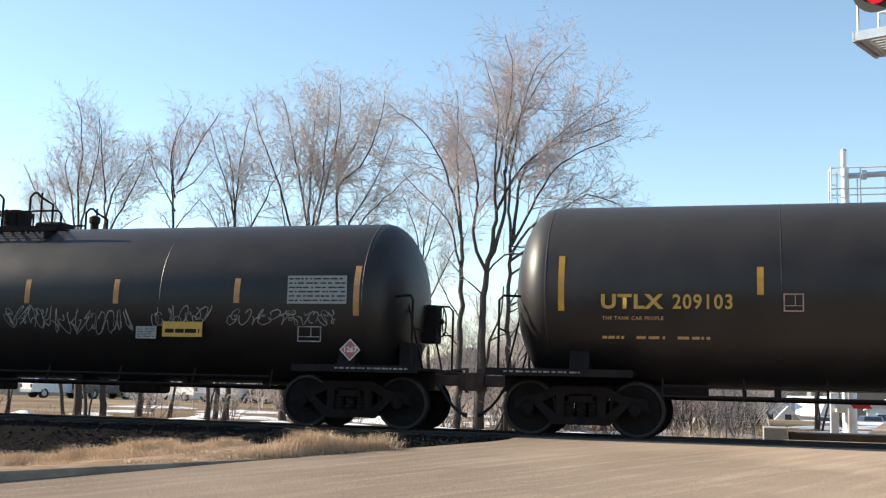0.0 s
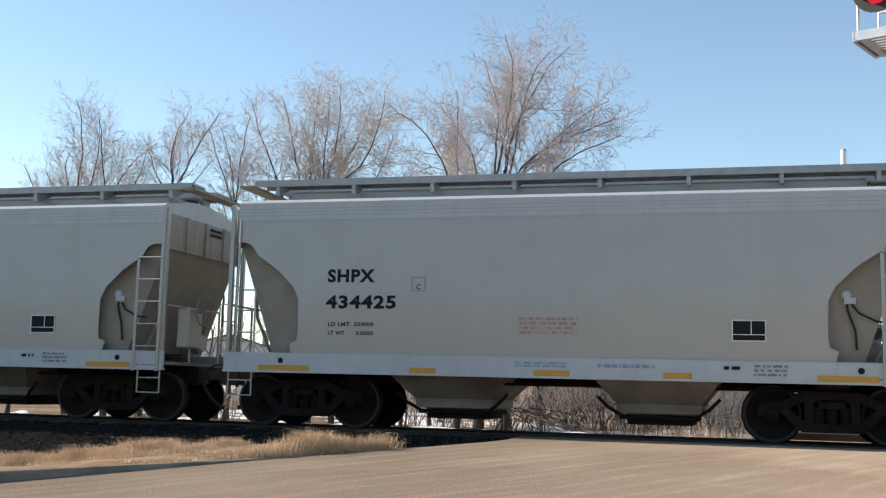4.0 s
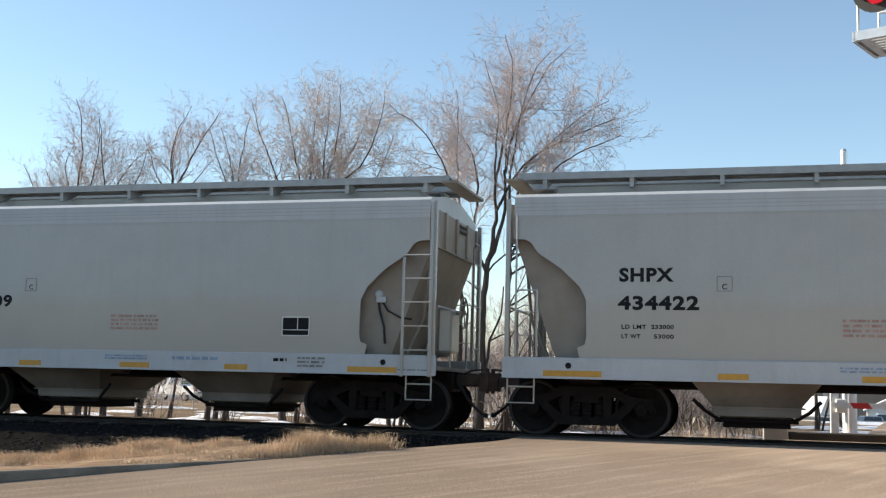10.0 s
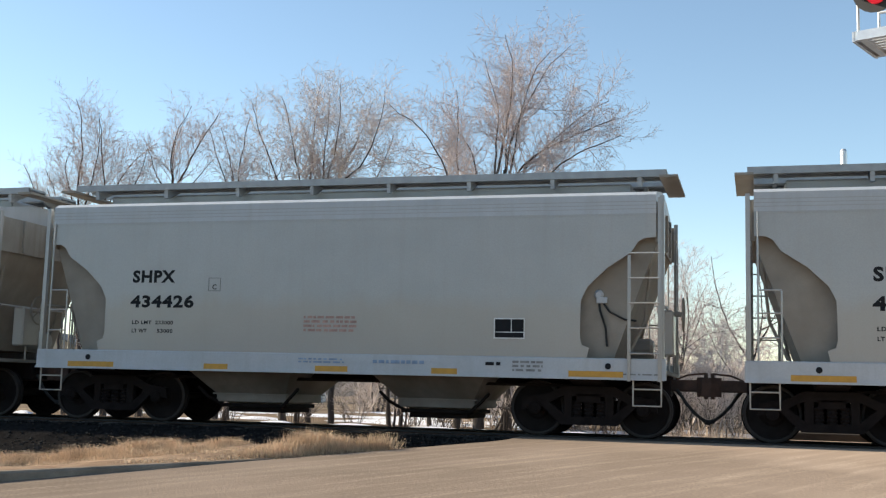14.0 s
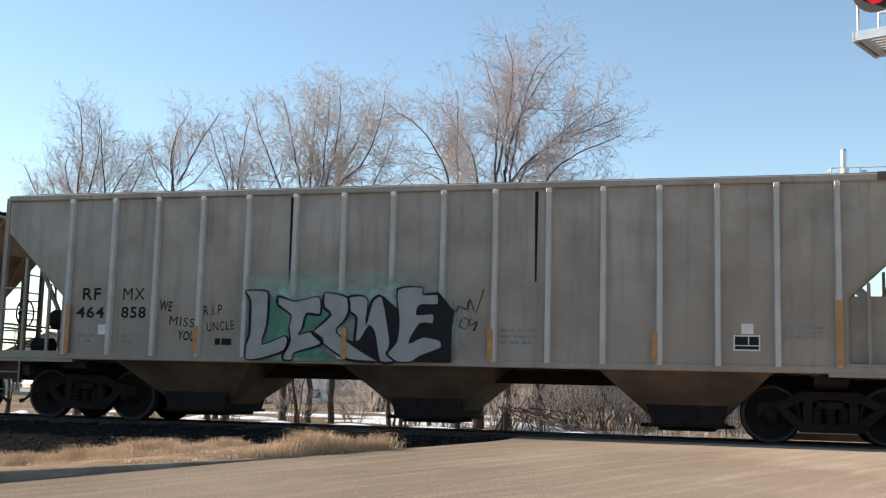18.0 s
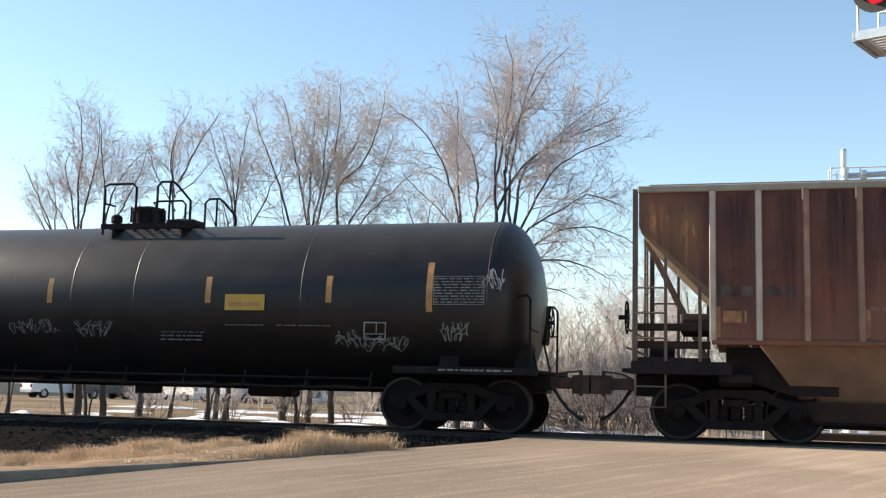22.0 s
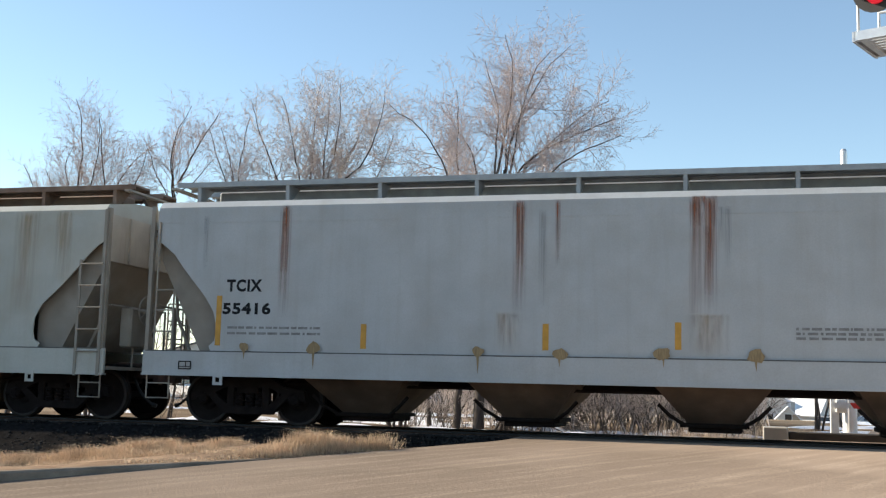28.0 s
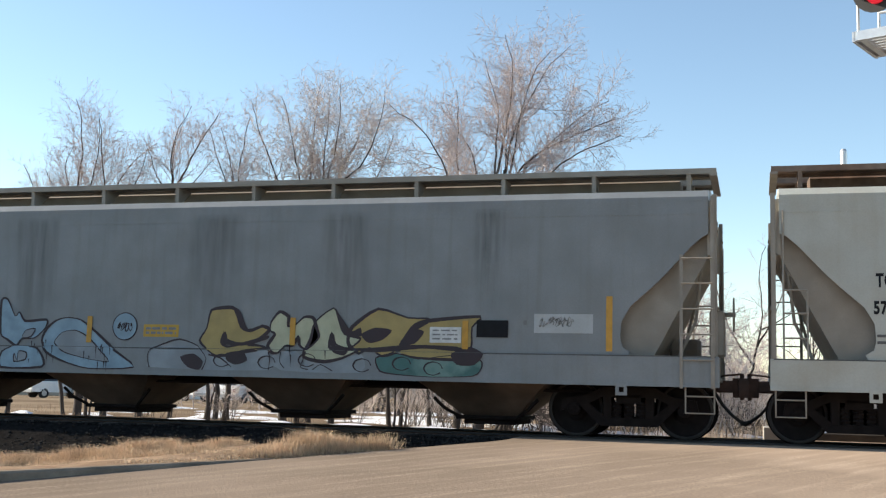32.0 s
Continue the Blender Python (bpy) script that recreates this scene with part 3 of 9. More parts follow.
# ---- running gear shared by all cars ----
def make_side_frame():
    m = Mesh()
    m.prism([(-1.12, 0.42), (-1.08, 0.62), (-0.70, 0.68), (-0.42, 0.82), (0.42, 0.82), (0.70, 0.68), (1.08, 0.62), (1.12, 0.42), (0.95, 0.46), (0.72, 0.52),
             (0.42, 0.66), (-0.42, 0.66), (-0.72, 0.52), (-0.95, 0.46)], "y", -0.07, 0.07)
    m.prism([(-0.80, 0.52), (-0.66, 0.56), (-0.36, 0.32), (0.36, 0.32), (0.66, 0.56), (0.80, 0.52), (0.46, 0.19), (-0.46, 0.19)], "y", -0.06, 0.06)
    for s in (-1, 1):
        m.box(s * 0.34 - 0.07, s * 0.34 + 0.07, -0.065, 0.065, 0.30, 0.68, 0.015)
    return m.made("side_frame", TRUCK)


def make_spring():
    prof = [(0.30, 0.07)]
    for k in range(5):
        prof += [(0.315 + k * 0.06, 0.092), (0.345 + k * 0.06, 0.07)]
    return Mesh().lathe(prof, 12, 0, 0, "z").made("spring", TRUCK)


def make_bolster():
    m = Mesh().prism([(-1.06, 0.56), (1.06, 0.56), (1.06, 0.70), (0.4, 0.80), (-0.4, 0.80), (-1.06, 0.70)], "x", -0.2, 0.2)
    m.lathe([(0.80, 0.2), (0.90, 0.2)], 16, 0, 0, "z")
    for s in (-1, 1):
        m.box(s * 0.52 - 0.04, s * 0.52 + 0.04, -0.85, 0.85, 0.36, 0.46, 0.01)
    return m.made("bolster", TRUCK)


def make_wheelset():
    """Axle with two wheels and the bearing caps, about its own centre."""
    m = Mesh().lathe([(-0.95, 0.075), (-0.6, 0.085), (0, 0.08), (0.6, 0.085), (0.95, 0.075)], 12, 0, 0, "y")
    for s in (-1, 1):
        prof = [(0.675, 0.10), (0.675, 0.17), (0.705, 0.20), (0.70, 0.37), (0.672, 0.39), (0.672, 0.455), (0.680, 0.483), (0.70, 0.483), (0.715, 0.459),
                (0.81, 0.4545), (0.815, 0.44), (0.812, 0.405), (0.785, 0.385), (0.775, 0.20), (0.81, 0.16), (0.81, 0.10)]
        m.lathe([(s * a, r) for a, r in prof], 40, 0, 0, "y")
    me = m.made("wheelset", WHEEL, True)
    me.materials.append(RIM)
    for p in me.polygons:
        r = math.hypot(p.center.x, p.center.z)
        if abs(p.center.y) > 0.805 and r > 0.40 or (r > 0.45 and abs(p.center.y) > 0.72):
            p.material_index = 1
    return me


def make_bearing():
    m = Mesh().lathe([(-0.12, 0.105), (0.05, 0.105), (0.07, 0.09), (0.08, 0.05)], 16, 0, 0, "y")
    for k in range(3):
        a = 2 * math.pi * k / 3
        m.box(0.055 * math.cos(a) - 0.014, 0.055 * math.cos(a) + 0.014, 0.07, 0.10, 0.055 * math.sin(a) - 0.014, 0.055 * math.sin(a) + 0.014)
    return m.made("bearing_cap", TRUCK)


def make_coupler():
    """Drawbar and knuckle pointing along +x from the car's end sill to the pulling face."""
    m = Mesh().box(-0.75, -0.18, -0.11, 0.11, 0.78, 0.98, 0.02)
    m.box(-0.98, -0.62, -0.24, 0.24, 0.68, 1.08, 0.03)
    m.prism([(-0.2, -0.13), (-0.02, -0.2), (0.10, -0.19), (0.11, -0.06), (0.0, -0.02), (-0.02, 0.10), (0.14, 0.14), (0.12, 0.22), (-0.04, 0.24), (-0.2, 0.15)], "z", 0.70, 1.02)
    m.tube([(-0.05, -0.1, 0.66), (-0.05, -0.1, 1.10)], 0.035, 8)
    m.tube([(-0.55, 0, 0.98), (-0.35, -0.05, 1.06), (-0.05, -0.1, 1.09)], 0.018, 6)
    return m.made("coupler", COUPLER)


def make_hose():
    pts = [(-0.45, -0.32, 0.72), (-0.36, -0.34, 0.58), (-0.22, -0.35, 0.42), (-0.08, -0.34, 0.31), (0.01, -0.32, 0.28)]
    m = Mesh().tube(pts, 0.028, 8)
    m.tube([(-0.52, -0.3, 0.80), (-0.45, -0.32, 0.72)], 0.035, 8)
    m.tube([(-0.06, -0.34, 0.29), (0.02, -0.31, 0.27)], 0.042, 8)
    return m.made("brake_hose", RUBBER)


SIDE_FRAME, SPRING, BOLSTER, WHEELS = make_side_frame(), make_spring(), make_bolster(), make_wheelset()
BEARING, COUPLER_ME, HOSE = make_bearing(), make_coupler(), make_hose()


def running_gear(car, half, truck_x):
    """Two trucks, couplers and brake hoses under one car."""
    for s in (-1, 1):
        truck = part("truck", BOLSTER, TRUCK, car, "grimy cast-steel freight truck", at=pose(s * truck_x, 0, 0))
        for q in (-1, 1):
            part("side_frame", SIDE_FRAME, TRUCK, truck, at=pose(0, q * 0.99, 0))
            for x in (-0.2, 0, 0.2):
                part("spring", SPRING, TRUCK, truck, at=pose(x, q * 0.97, 0))
            ws = part("wheelset", WHEELS, WHEEL, truck, "dark steel wheelset with worn bright rims", at=pose(q * 0.889, 0, WHEEL_R))
            WHEELSETS.append((ws, q * 0.889))
            for e in (-1, 1):
                part("bearing_cap", BEARING, TRUCK, truck, at=pose(q * 0.889, e * 1.03, WHEEL_R, 0, 0, 0 if e > 0 else 180))
        turn = 0 if s > 0 else 180
        part("coupler", COUPLER_ME, COUPLER, car, at=pose(s * half, 0, 0, 0, 0, turn))
        part("brake_hose", HOSE, RUBBER, car, at=pose(s * half, 0, 0, 0, 0, turn))


def brake_wheel(car, x, y, z, material=UNDER):
    m = Mesh()
    ring = [(x, y + 0.27 * math.cos(a), z + 0.27 * math.sin(a)) for a in [2 * math.pi * k / 20 for k in range(21)]]
    m.tube(ring, 0.016, 6, False)
    for k in range(5):
        a = 2 * math.pi * k / 5
        m.tube([(x, y, z), (x, y + 0.27 * math.cos(a), z + 0.27 * math.sin(a))], 0.012, 5)
    m.tube([(x - 0.14, y, z), (x + 0.03, y, z)], 0.04, 8)
    return part("brake_wheel", m, material, car, "round spoked brake wheel on the car's end")


def ladder(car, xa, xb, y, z0, z1, n, material, r=0.016, name="ladder", lean=0.0):
    m = Mesh()
    for x in (xa, xb):
        m.box(x - 0.03, x + 0.03, y - 0.012, y + 0.012, z0, z1)
    for k in range(n):
        z = z0 + (z1 - z0) * (k + 0.5) / n
        m.tube([(xa, y - 0.02, z), (xb, y - 0.02, z)], r, 6)
    return part(name, m, material, car)


def stirrup(car, x0, x1, y, z0, z1, material, mid=True):
    m = Mesh().tube([(x0, y, z1), (x0, y, z0), (x1, y, z0), (x1, y, z1)], 0.017, 6)
    if mid:
        m.tube([(x0, y, (z0 + z1) / 2 + 0.05), (x1, y, (z0 + z1) / 2 + 0.05)], 0.014, 6)
    return part("stirrup_step", m, material, car)


# ---- tank cars ----
def tank_car(s, half, R, cz, tank_half, truck_x, paint, label, ladder_x=0.45, plat=(-0.5, 1.9), loops=(0.75, 0.86), tall=0.72, valves=(-1, 1)):
    car = thing("tank_car", label, "tank car", "cars of the freight train")
    head = 0.46 * R
    prof = []
    for k in range(9):
        a = math.pi / 2 * k / 8
        prof.append((-(tank_half - head) - head * math.cos(a), R * math.sin(a) if k else 0.02))
    body = prof + [(-x, r) for x, r in reversed(prof)]
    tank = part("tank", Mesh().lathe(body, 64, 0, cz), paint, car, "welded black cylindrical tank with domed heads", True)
    for x in (-(tank_half - head), -tank_half * 0.46, -0.55, 0.75, tank_half * 0.5, tank_half - head):
        part("weld_seam", Mesh().lathe([(x - 0.018, R - 0.002), (x, R + 0.004), (x + 0.018, R - 0.002)], 64, 0, cz), paint, tank, smooth=True)
    y_of = lambda z: -math.sqrt(max(0.05, R * R - (z - cz) ** 2))
    # stub sills, saddles and bolsters
    for e in (-1, 1):
        m = Mesh().box(*sorted((e * (truck_x - 2.0), e * (half - 0.62))), -0.33, 0.33, 0.72, 1.05, 0.02)
        part("stub_sill", m, UNDER, car)
        m = Mesh().prism([(-1.30, 0.98), (-1.30, 1.10), (-1.18, cz - R * 0.62), (-0.9, cz - R * 0.8), (0.9, cz - R * 0.8), (1.18, cz - R * 0.62), (1.30, 1.10), (1.30, 0.98)],
                         "x", e * truck_x - 0.16, e * truck_x + 0.16)
        part("saddle", m, UNDER, car, "black bolster saddle under the tank")
        m = Mesh().box(*sorted((e * (truck_x - 0.9), e * (half - 0.55))), -1.48, 1.48, 1.02, 1.06)
        m.box(*sorted((e * (truck_x - 0.9), e * (half - 0.55))), -1.53, -1.47, 0.97, 1.09)
        m.box(*sorted((e * (truck_x - 0.9), e * (half - 0.55))), 1.47, 1.53, 0.97, 1.09)
        part("end_walkway", m, UNDER, car, "steel end platform with a low edge")
        bars(*sorted((e * (truck_x - 0.1), e * (truck_x + 1.2))), 1.01, 1.06, 1, -1.536, CHALK, car, int(s * 7 + e))
        x = e * (half - 0.72)
        for q in (-1, 1):
            m = Mesh()
            m.tube([(x, q * 1.32, 1.05), (x, q * 1.32, 2.22), (x - e * 0.06, q * 1.25, 2.3), (x - e * 0.42, q * 1.05, 2.3)], 0.022, 6)
            m.tube([(x, q * 0.62, 1.05), (x - e * 0.30, q * 0.7, 2.3)], 0.018, 6)
            m.tube([(x, q * 1.32, 1.75), (x, q * 0.62, 1.72)], 0.016, 6)
            part("end_handrail", m, UNDER, car)
    brake_wheel(car, half - 0.66, 0.35, 1.95)
    m = Mesh().box(half - 1.02, half - 0.72, 0.15, 0.55, 1.55, 2.25, 0.03)
    part("brake_gear_box", m, UNDER, car)
    part("end_locker", Mesh().box(half - 1.1, half - 0.8, -0.85, -0.4, 1.06, 1.5, 0.03), UNDER, car)
    # side rails below the tank
    for q in (-1, 1):
        m = Mesh()
        x0, x1 = -(truck_x - 1.35), truck_x - 1.35
        for z in (0.86, 0.70):
            m.tube([(x0, q * 1.42, z), (x1, q * 1.42, z)], 0.022, 6)
        n = 9
        for k in range(n + 1):
            x = x0 + (x1 - x0) * k / n
            m.tube([(x, q * 1.42, 0.66), (x, q * 1.30, 0.98)], 0.02, 5)
        part("side_rail", m, UNDER, car)
    m = Mesh()
    for k in range(5):
        x = -truck_x * 0.55 + k * truck_x * 0.28
        m.box(x - 0.05, x + 0.05, -0.5, 0.5, 0.66, cz - R + 0.15)
    m.tube([(-(truck_x - 1.2), 0.3, 0.66), (truck_x - 1.2, 0.3, 0.66)], 0.03, 6)
    m.box(truck_x * 0.35, truck_x * 0.35 + 0.9, 0.1, 0.6, 0.5, 0.85, 0.05)
    part("brake_rigging", m, UNDER, car)
    m = Mesh().lathe([(0.62, 0.16), (0.7, 0.2), (cz - R + 0.05, 0.26)], 16, 0.3, 0, "z")
    m.box(0.1, 0.5, -0.2, 0.2, 0.5, 0.66, 0.03)
    part("bottom_outlet", m, UNDER, car)
    # platform, manway, valves and railings on top
    top = cz + R
    pa, pb = plat
    m = Mesh()
    for q in (-1, 1):
        for k in range(7):
            m.box(pa, pb, *sorted((q * (0.42 + 0.085 * k), q * (0.445 + 0.085 * k))), top - 0.10, top - 0.07)
        for k in range(9):
            x = pa + (pb - pa - 0.03) * k / 8
            m.box(x, x + 0.03, *sorted((q * 0.42, q * 0.96)), top - 0.115, top - 0.10)
        m.box(pa, pb, *sorted((q * 0.955, q * 0.985)), top - 0.15, top - 0.05)
        for x in (pa + 0.25, pb - 0.25):
            m.prism([(q * 0.5, top - 0.11), (q * 0.95, top - 0.11), (q * 0.95, top - 0.32)], "x", x - 0.02, x + 0.02)
    part("top_platform", m, UNDER, car, "black steel walkway beside the manway")
    for q in (-1, 1):
        m = Mesh()
        y = q * 0.95
        pb0, pa1 = pa + 0.03 + loops[0], pb - loops[1]
        m.tube([(pa + 0.03, y, top - 0.25), (pa + 0.03, y, top + tall - 0.10), (pa - 0.02, y * 0.97, top + tall - 0.04), (pa + 0.12, y, top + tall), (pb0 - 0.08, y, top + tall), (pb0, y, top + tall - 0.08), (pb0, y, top - 0.2)], 0.024, 8)
        m.tube([(pa + 0.03, y, top + 0.35), (pa + 0.03, y * 0.6, top + 0.36)], 0.02, 6)
        m.tube([(pa1, y, top - 0.2), (pa1, y, top + tall - 0.06), (pa1 + 0.08, y, top + tall + 0.02), (max(pa1 + 0.16, pb - 0.48), y, top + tall + 0.02), (pb - 0.38, y, top + tall - 0.06), (pb - 0.10, y, top + 0.36), (pb - 0.10, y, top - 0.15)], 0.024, 8)
        m.tube([(pa1 + 0.26, y, top - 0.2), (pa1 + 0.26, y, top + tall + 0.02)], 0.02, 6)
        m.tube([(pb0, y, top + 0.24), (pa1, y, top + 0.24)], 0.02, 6)
        part("platform_railing", m, UNDER, car, "bent black pipe railing")
    m = Mesh().lathe([(top - 0.08, 0.30), (top + 0.28, 0.30), (top + 0.32, 0.33), (top + 0.36, 0.33), (top + 0.40, 0.29), (top + 0.44, 0.08)], 24, pa + 0.42, 0, "z")
    manway = part("manway", m, UNDER, car, "bolted round manway dome")
    for k in range(8):
        a = 2 * math.pi * k / 8
        part("bolt", Mesh().tube([(pa + 0.42 + 0.33 * math.cos(a), 0.33 * math.sin(a), top + 0.1), (pa + 0.42 + 0.33 * math.cos(a), 0.33 * math.sin(a), top + 0.4)], 0.022, 5), UNDER, manway)
    m = Mesh().lathe([(top - 0.06, 0.26), (top + 0.10, 0.26), (top + 0.16, 0.18)], 16, pb - 0.75, 0, "z")
    m.box(pb - 1.0, pb - 0.4, -0.25, 0.25, top - 0.03, top + 0.14, 0.03)
    part("valve_housing", m, UNDER, car)
    for x in [pa - 0.28 if q < 0 else pb + 0.22 for q in valves]:
        m = Mesh().lathe([(top - 0.06, 0.08), (top + 0.12, 0.08), (top + 0.14, 0.11), (top + 0.25, 0.11), (top + 0.29, 0.05)], 12, x, 0, "z")
        part("relief_valve", m, UNDER, car)
    running_gear(car, half, truck_x)
    CARS.append((car, s))
    return car, y_of


def curved_patch(x0, x1, z0, z1, y_of, material, parent, name="panel", label="", off=0.006):
    """A plate laid on the tank's curved side."""
    zs = [z0 + (z1 - z0) * k / 5 for k in range(6)]
    rows = [[(x0, y_of(z) - off, z), (x1, y_of(z) - off, z)] for z in zs]
    return part(name, Mesh().sheet(rows), material, parent, label)


def placard(car, x, z, y, label="red and white diamond hazard placard"):
    d = 0.19
    p = part("placard", Mesh().prism([(x - d, z), (x, z - d), (x + d, z), (x, z + d)], "y", y - 0.03, y - 0.02), WHITE_INK, car, label)
    d = 0.165
    part("placard_face", Mesh().prism([(x - d, z), (x, z - d), (x + d, z), (x, z + d)], "y", y - 0.035, y - 0.0305), PLACARD_RED, p)
    letters("1267", x - 0.125, z - 0.04, 0.13, WHITE_INK, p, y - 0.037, fat=0.003)


def data_panel(car, x0, x1, z0, z1, y, seed, pale=True, label="pale test-data panel of small print"):
    """A stencilled table: pale with dark rows, or pale rows on the black tank."""
    if pale:
        p = patch(x0, x1, z0, z1, y, PANEL_GREY, car, "data_panel", label)
        bars(x0 + 0.03, x1 - 0.03, z0 + 0.02, z1 - 0.02, 6, y - 0.006, BLACK_INK, p, seed, fill=0.3)
    else:
        p = frame_box(x0, x1, z0, z1, y, CHALK, car, 0.012, False, "data_panel", "white stencilled table of small print")
        bars(x0 + 0.02, x1 - 0.02, z0 + 0.02, z1 - 0.02, 9, y, CHALK, p, seed, fill=0.36)


def build_tanks():
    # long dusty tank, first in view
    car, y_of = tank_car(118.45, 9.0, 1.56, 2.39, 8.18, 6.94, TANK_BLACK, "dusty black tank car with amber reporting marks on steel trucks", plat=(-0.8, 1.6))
    for x0, z0, z1 in ((-7.20, 2.03, 2.93), (-4.08, 2.29, 2.73), (-1.2, 2.3, 2.74), (1.8, 2.3, 2.74), (4.5, 2.3, 2.74), (7.0, 2.03, 2.93)):
        curved_patch(x0 - 0.05, x0 + 0.05, z0, z1, y_of, STRIPE, car, "reflective_stripe")
    y = y_of(2.2) - 0.02
    stamp("UTLX", -6.55, -5.56, 2.06, 2.30, YELLOW_INK, car, y, fat=0.012, label="amber stencilled reporting mark")
    stamp("209103", -5.42, -4.5, 2.06, 2.30, YELLOW_INK, car, y, fat=0.006, label="amber stencilled car number")
    stamp("THE TANK CAR PEOPLE", -6.53, -5.56, 1.885, 1.945, STRIPE_DULL, car, y, fat=0.002)
    for k, (a, b) in enumerate(((-6.55, -6.2), (-6.0, -5.55), (-5.35, -4.85))):
        bars(a, b, 1.57, 1.78, 2, y_of(1.6) - 0.02, STRIPE_DULL, car, 4 + k)
    frame_box(-3.74, -3.44, 2.03, 2.31, y, RED_INK, car)
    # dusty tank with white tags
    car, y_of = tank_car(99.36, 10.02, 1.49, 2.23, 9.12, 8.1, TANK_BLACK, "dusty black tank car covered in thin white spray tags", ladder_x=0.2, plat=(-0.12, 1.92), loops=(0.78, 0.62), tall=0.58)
    for x0, z0, z1 in ((-8.30, 1.94, 2.79), (-4.83, 2.13, 2.57), (-1.95, 2.12, 2.57), (1.78, 2.12, 2.57), (3.66, 2.12, 2.57), (6.08, 2.14, 2.58), (8.33, 1.93, 2.80)):
        curved_patch(x0 - 0.055, x0 + 0.055, z0, z1, y_of, STRIPE_DULL, car, "reflective_stripe")
    y = -1.51
    for k, ch in enumerate("GATX 80465"):
        if ch != " ":
            stamp(ch, -7.56 + 0.198 * k, -7.56 + 0.198 * k + 0.13, 1.95, 2.16, CHALK_BRIGHT, car, y, fat=0.003, label="white stencilled reporting mark" if k == 0 else "")
    bars(-7.55, -5.7, 1.70, 1.83, 2, y, DARK_LINE, car, 8, fill=0.4)
    data_panel(car, 7.06, 8.16, 2.13, 2.62, y, 9)
    patch(4.66, 5.45, 1.53, 1.80, y, YELLOW_SIGN, car, "notice_panel", "yellow notice panel")
    bars(4.72, 5.40, 1.57, 1.70, 1, y - 0.006, BLACK_INK, car, 10)
    data_panel(car, 4.13, 4.54, 1.49, 1.71, y, 11)
    frame_box(7.28, 7.72, 1.47, 1.74, y, CHALK, car)
    placard(car, 8.20, 1.35, y_of(1.56))
    for k, (a, b, z0, z1, n) in enumerate(((-4.5, -3.6, 1.48, 1.85, 4), (-3.4, -2.4, 1.5, 1.8, 6), (-1.05, 0.35, 1.25, 1.75, 9), (1.3, 2.3, 1.65, 2.1, 6), (2.3, 4.0, 1.55, 2.05, 9), (4.35, 5.5, 1.7, 2.1, 6), (5.9, 6.8, 1.75, 2.05, 4), (6.9, 8.0, 1.75, 2.05, 6))):
        scribble(a, b, z0, z1, y_of, 0.009, CHALK, car, 40 + k, n, label="thin white spray tag")
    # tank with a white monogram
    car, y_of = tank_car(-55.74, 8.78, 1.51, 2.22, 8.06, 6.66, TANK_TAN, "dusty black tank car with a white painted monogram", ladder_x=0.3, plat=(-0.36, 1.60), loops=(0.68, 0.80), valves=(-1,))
    for x0, z0, z1 in ((-7.50, 2.0, 2.85), (-4.24, 2.13, 2.58), (-1.0, 2.13, 2.59), (2.25, 2.14, 2.61), (4.55, 2.15, 2.62), (6.36, 2.0, 2.85)):
        curved_patch(x0 - 0.055, x0 + 0.055, z0, z1, y_of, STRIPE_DULL, car, "reflective_stripe")
    y = -1.535
    stamp("DBUX 250433", -6.40, -4.38, 2.0, 2.22, WHITE_INK, car, y, fat=0.006, label="white stencilled reporting mark and number")
    for words, a, b, z in (("LD LMT", -6.40, -6.06, 1.80), ("188500LB", -5.78, -5.28, 1.80), ("85500KG", -5.14, -4.66, 1.80), ("LT WT", -6.40, -6.06, 1.655), ("74500LB", -5.73, -5.28, 1.655), ("33800KG", -5.11, -4.64, 1.655)):
        stamp(words, a, b, z, z + 0.075, GREY_SILL, car, y, fat=0.002)
    m = Mesh()
    ring = [(-2.86 + 0.44 * math.cos(t), 1.70 + 0.30 * math.sin(t)) for t in [0.55 + 5.3 * k / 24 for k in range(25)]]
    for pts, w in ((ring, 0.034), ([(-3.44, 2.04), (-3.14, 2.06)], 0.020), ([(-3.30, 2.05), (-2.90, 1.36)], 0.055), ([(-2.90, 1.36), (-2.62, 2.06)], 0.026), ([(-2.78, 2.06), (-2.46, 2.04)], 0.020), ([(-2.78, 1.66), (-2.18, 1.68)], 0.026), ([(-2.44, 1.67), (-2.40, 1.36)], 0.05), ([(-2.52, 1.36), (-2.28, 1.35)], 0.022)):
        pts = [(xa + (xb - xa) * k / 6, za + (zb - za) * k / 6) for (xa, za), (xb, zb) in zip(pts, pts[1:]) for k in range(6)] + [pts[-1]]
        for (xa, za), (xb, zb) in zip(pts, pts[1:]):
            ln = math.hypot(xb - xa, zb - za)
            ox, oz = -(zb - za) / ln * w * 0.7, (xb - xa) / ln * w * 0.7
            m.add([(xa + ox, y_of(za + oz) - 0.012, za + oz), (xa - ox, y_of(za - oz) - 0.012, za - oz), (xb - ox, y_of(zb - oz) - 0.012, zb - oz), (xb + ox, y_of(zb + oz) - 0.012, zb + oz)], [(0, 1, 2, 3)])
    part("painted_monogram", m, PANEL_GREY, car, "large worn white sprayed monogram")
    patch(2.60, 3.36, 2.01, 2.29, y, YELLOW_SIGN, car, "notice_panel", "yellow notice panel")
    bars(2.66, 3.30, 2.05, 2.18, 1, y - 0.006, STRIPE_DULL, car, 15)
    frame_box(5.22, 5.62, 1.52, 1.82, y, CHALK, car)
    data_panel(car, 6.44, 7.32, 2.12, 2.6, y, 16, False)
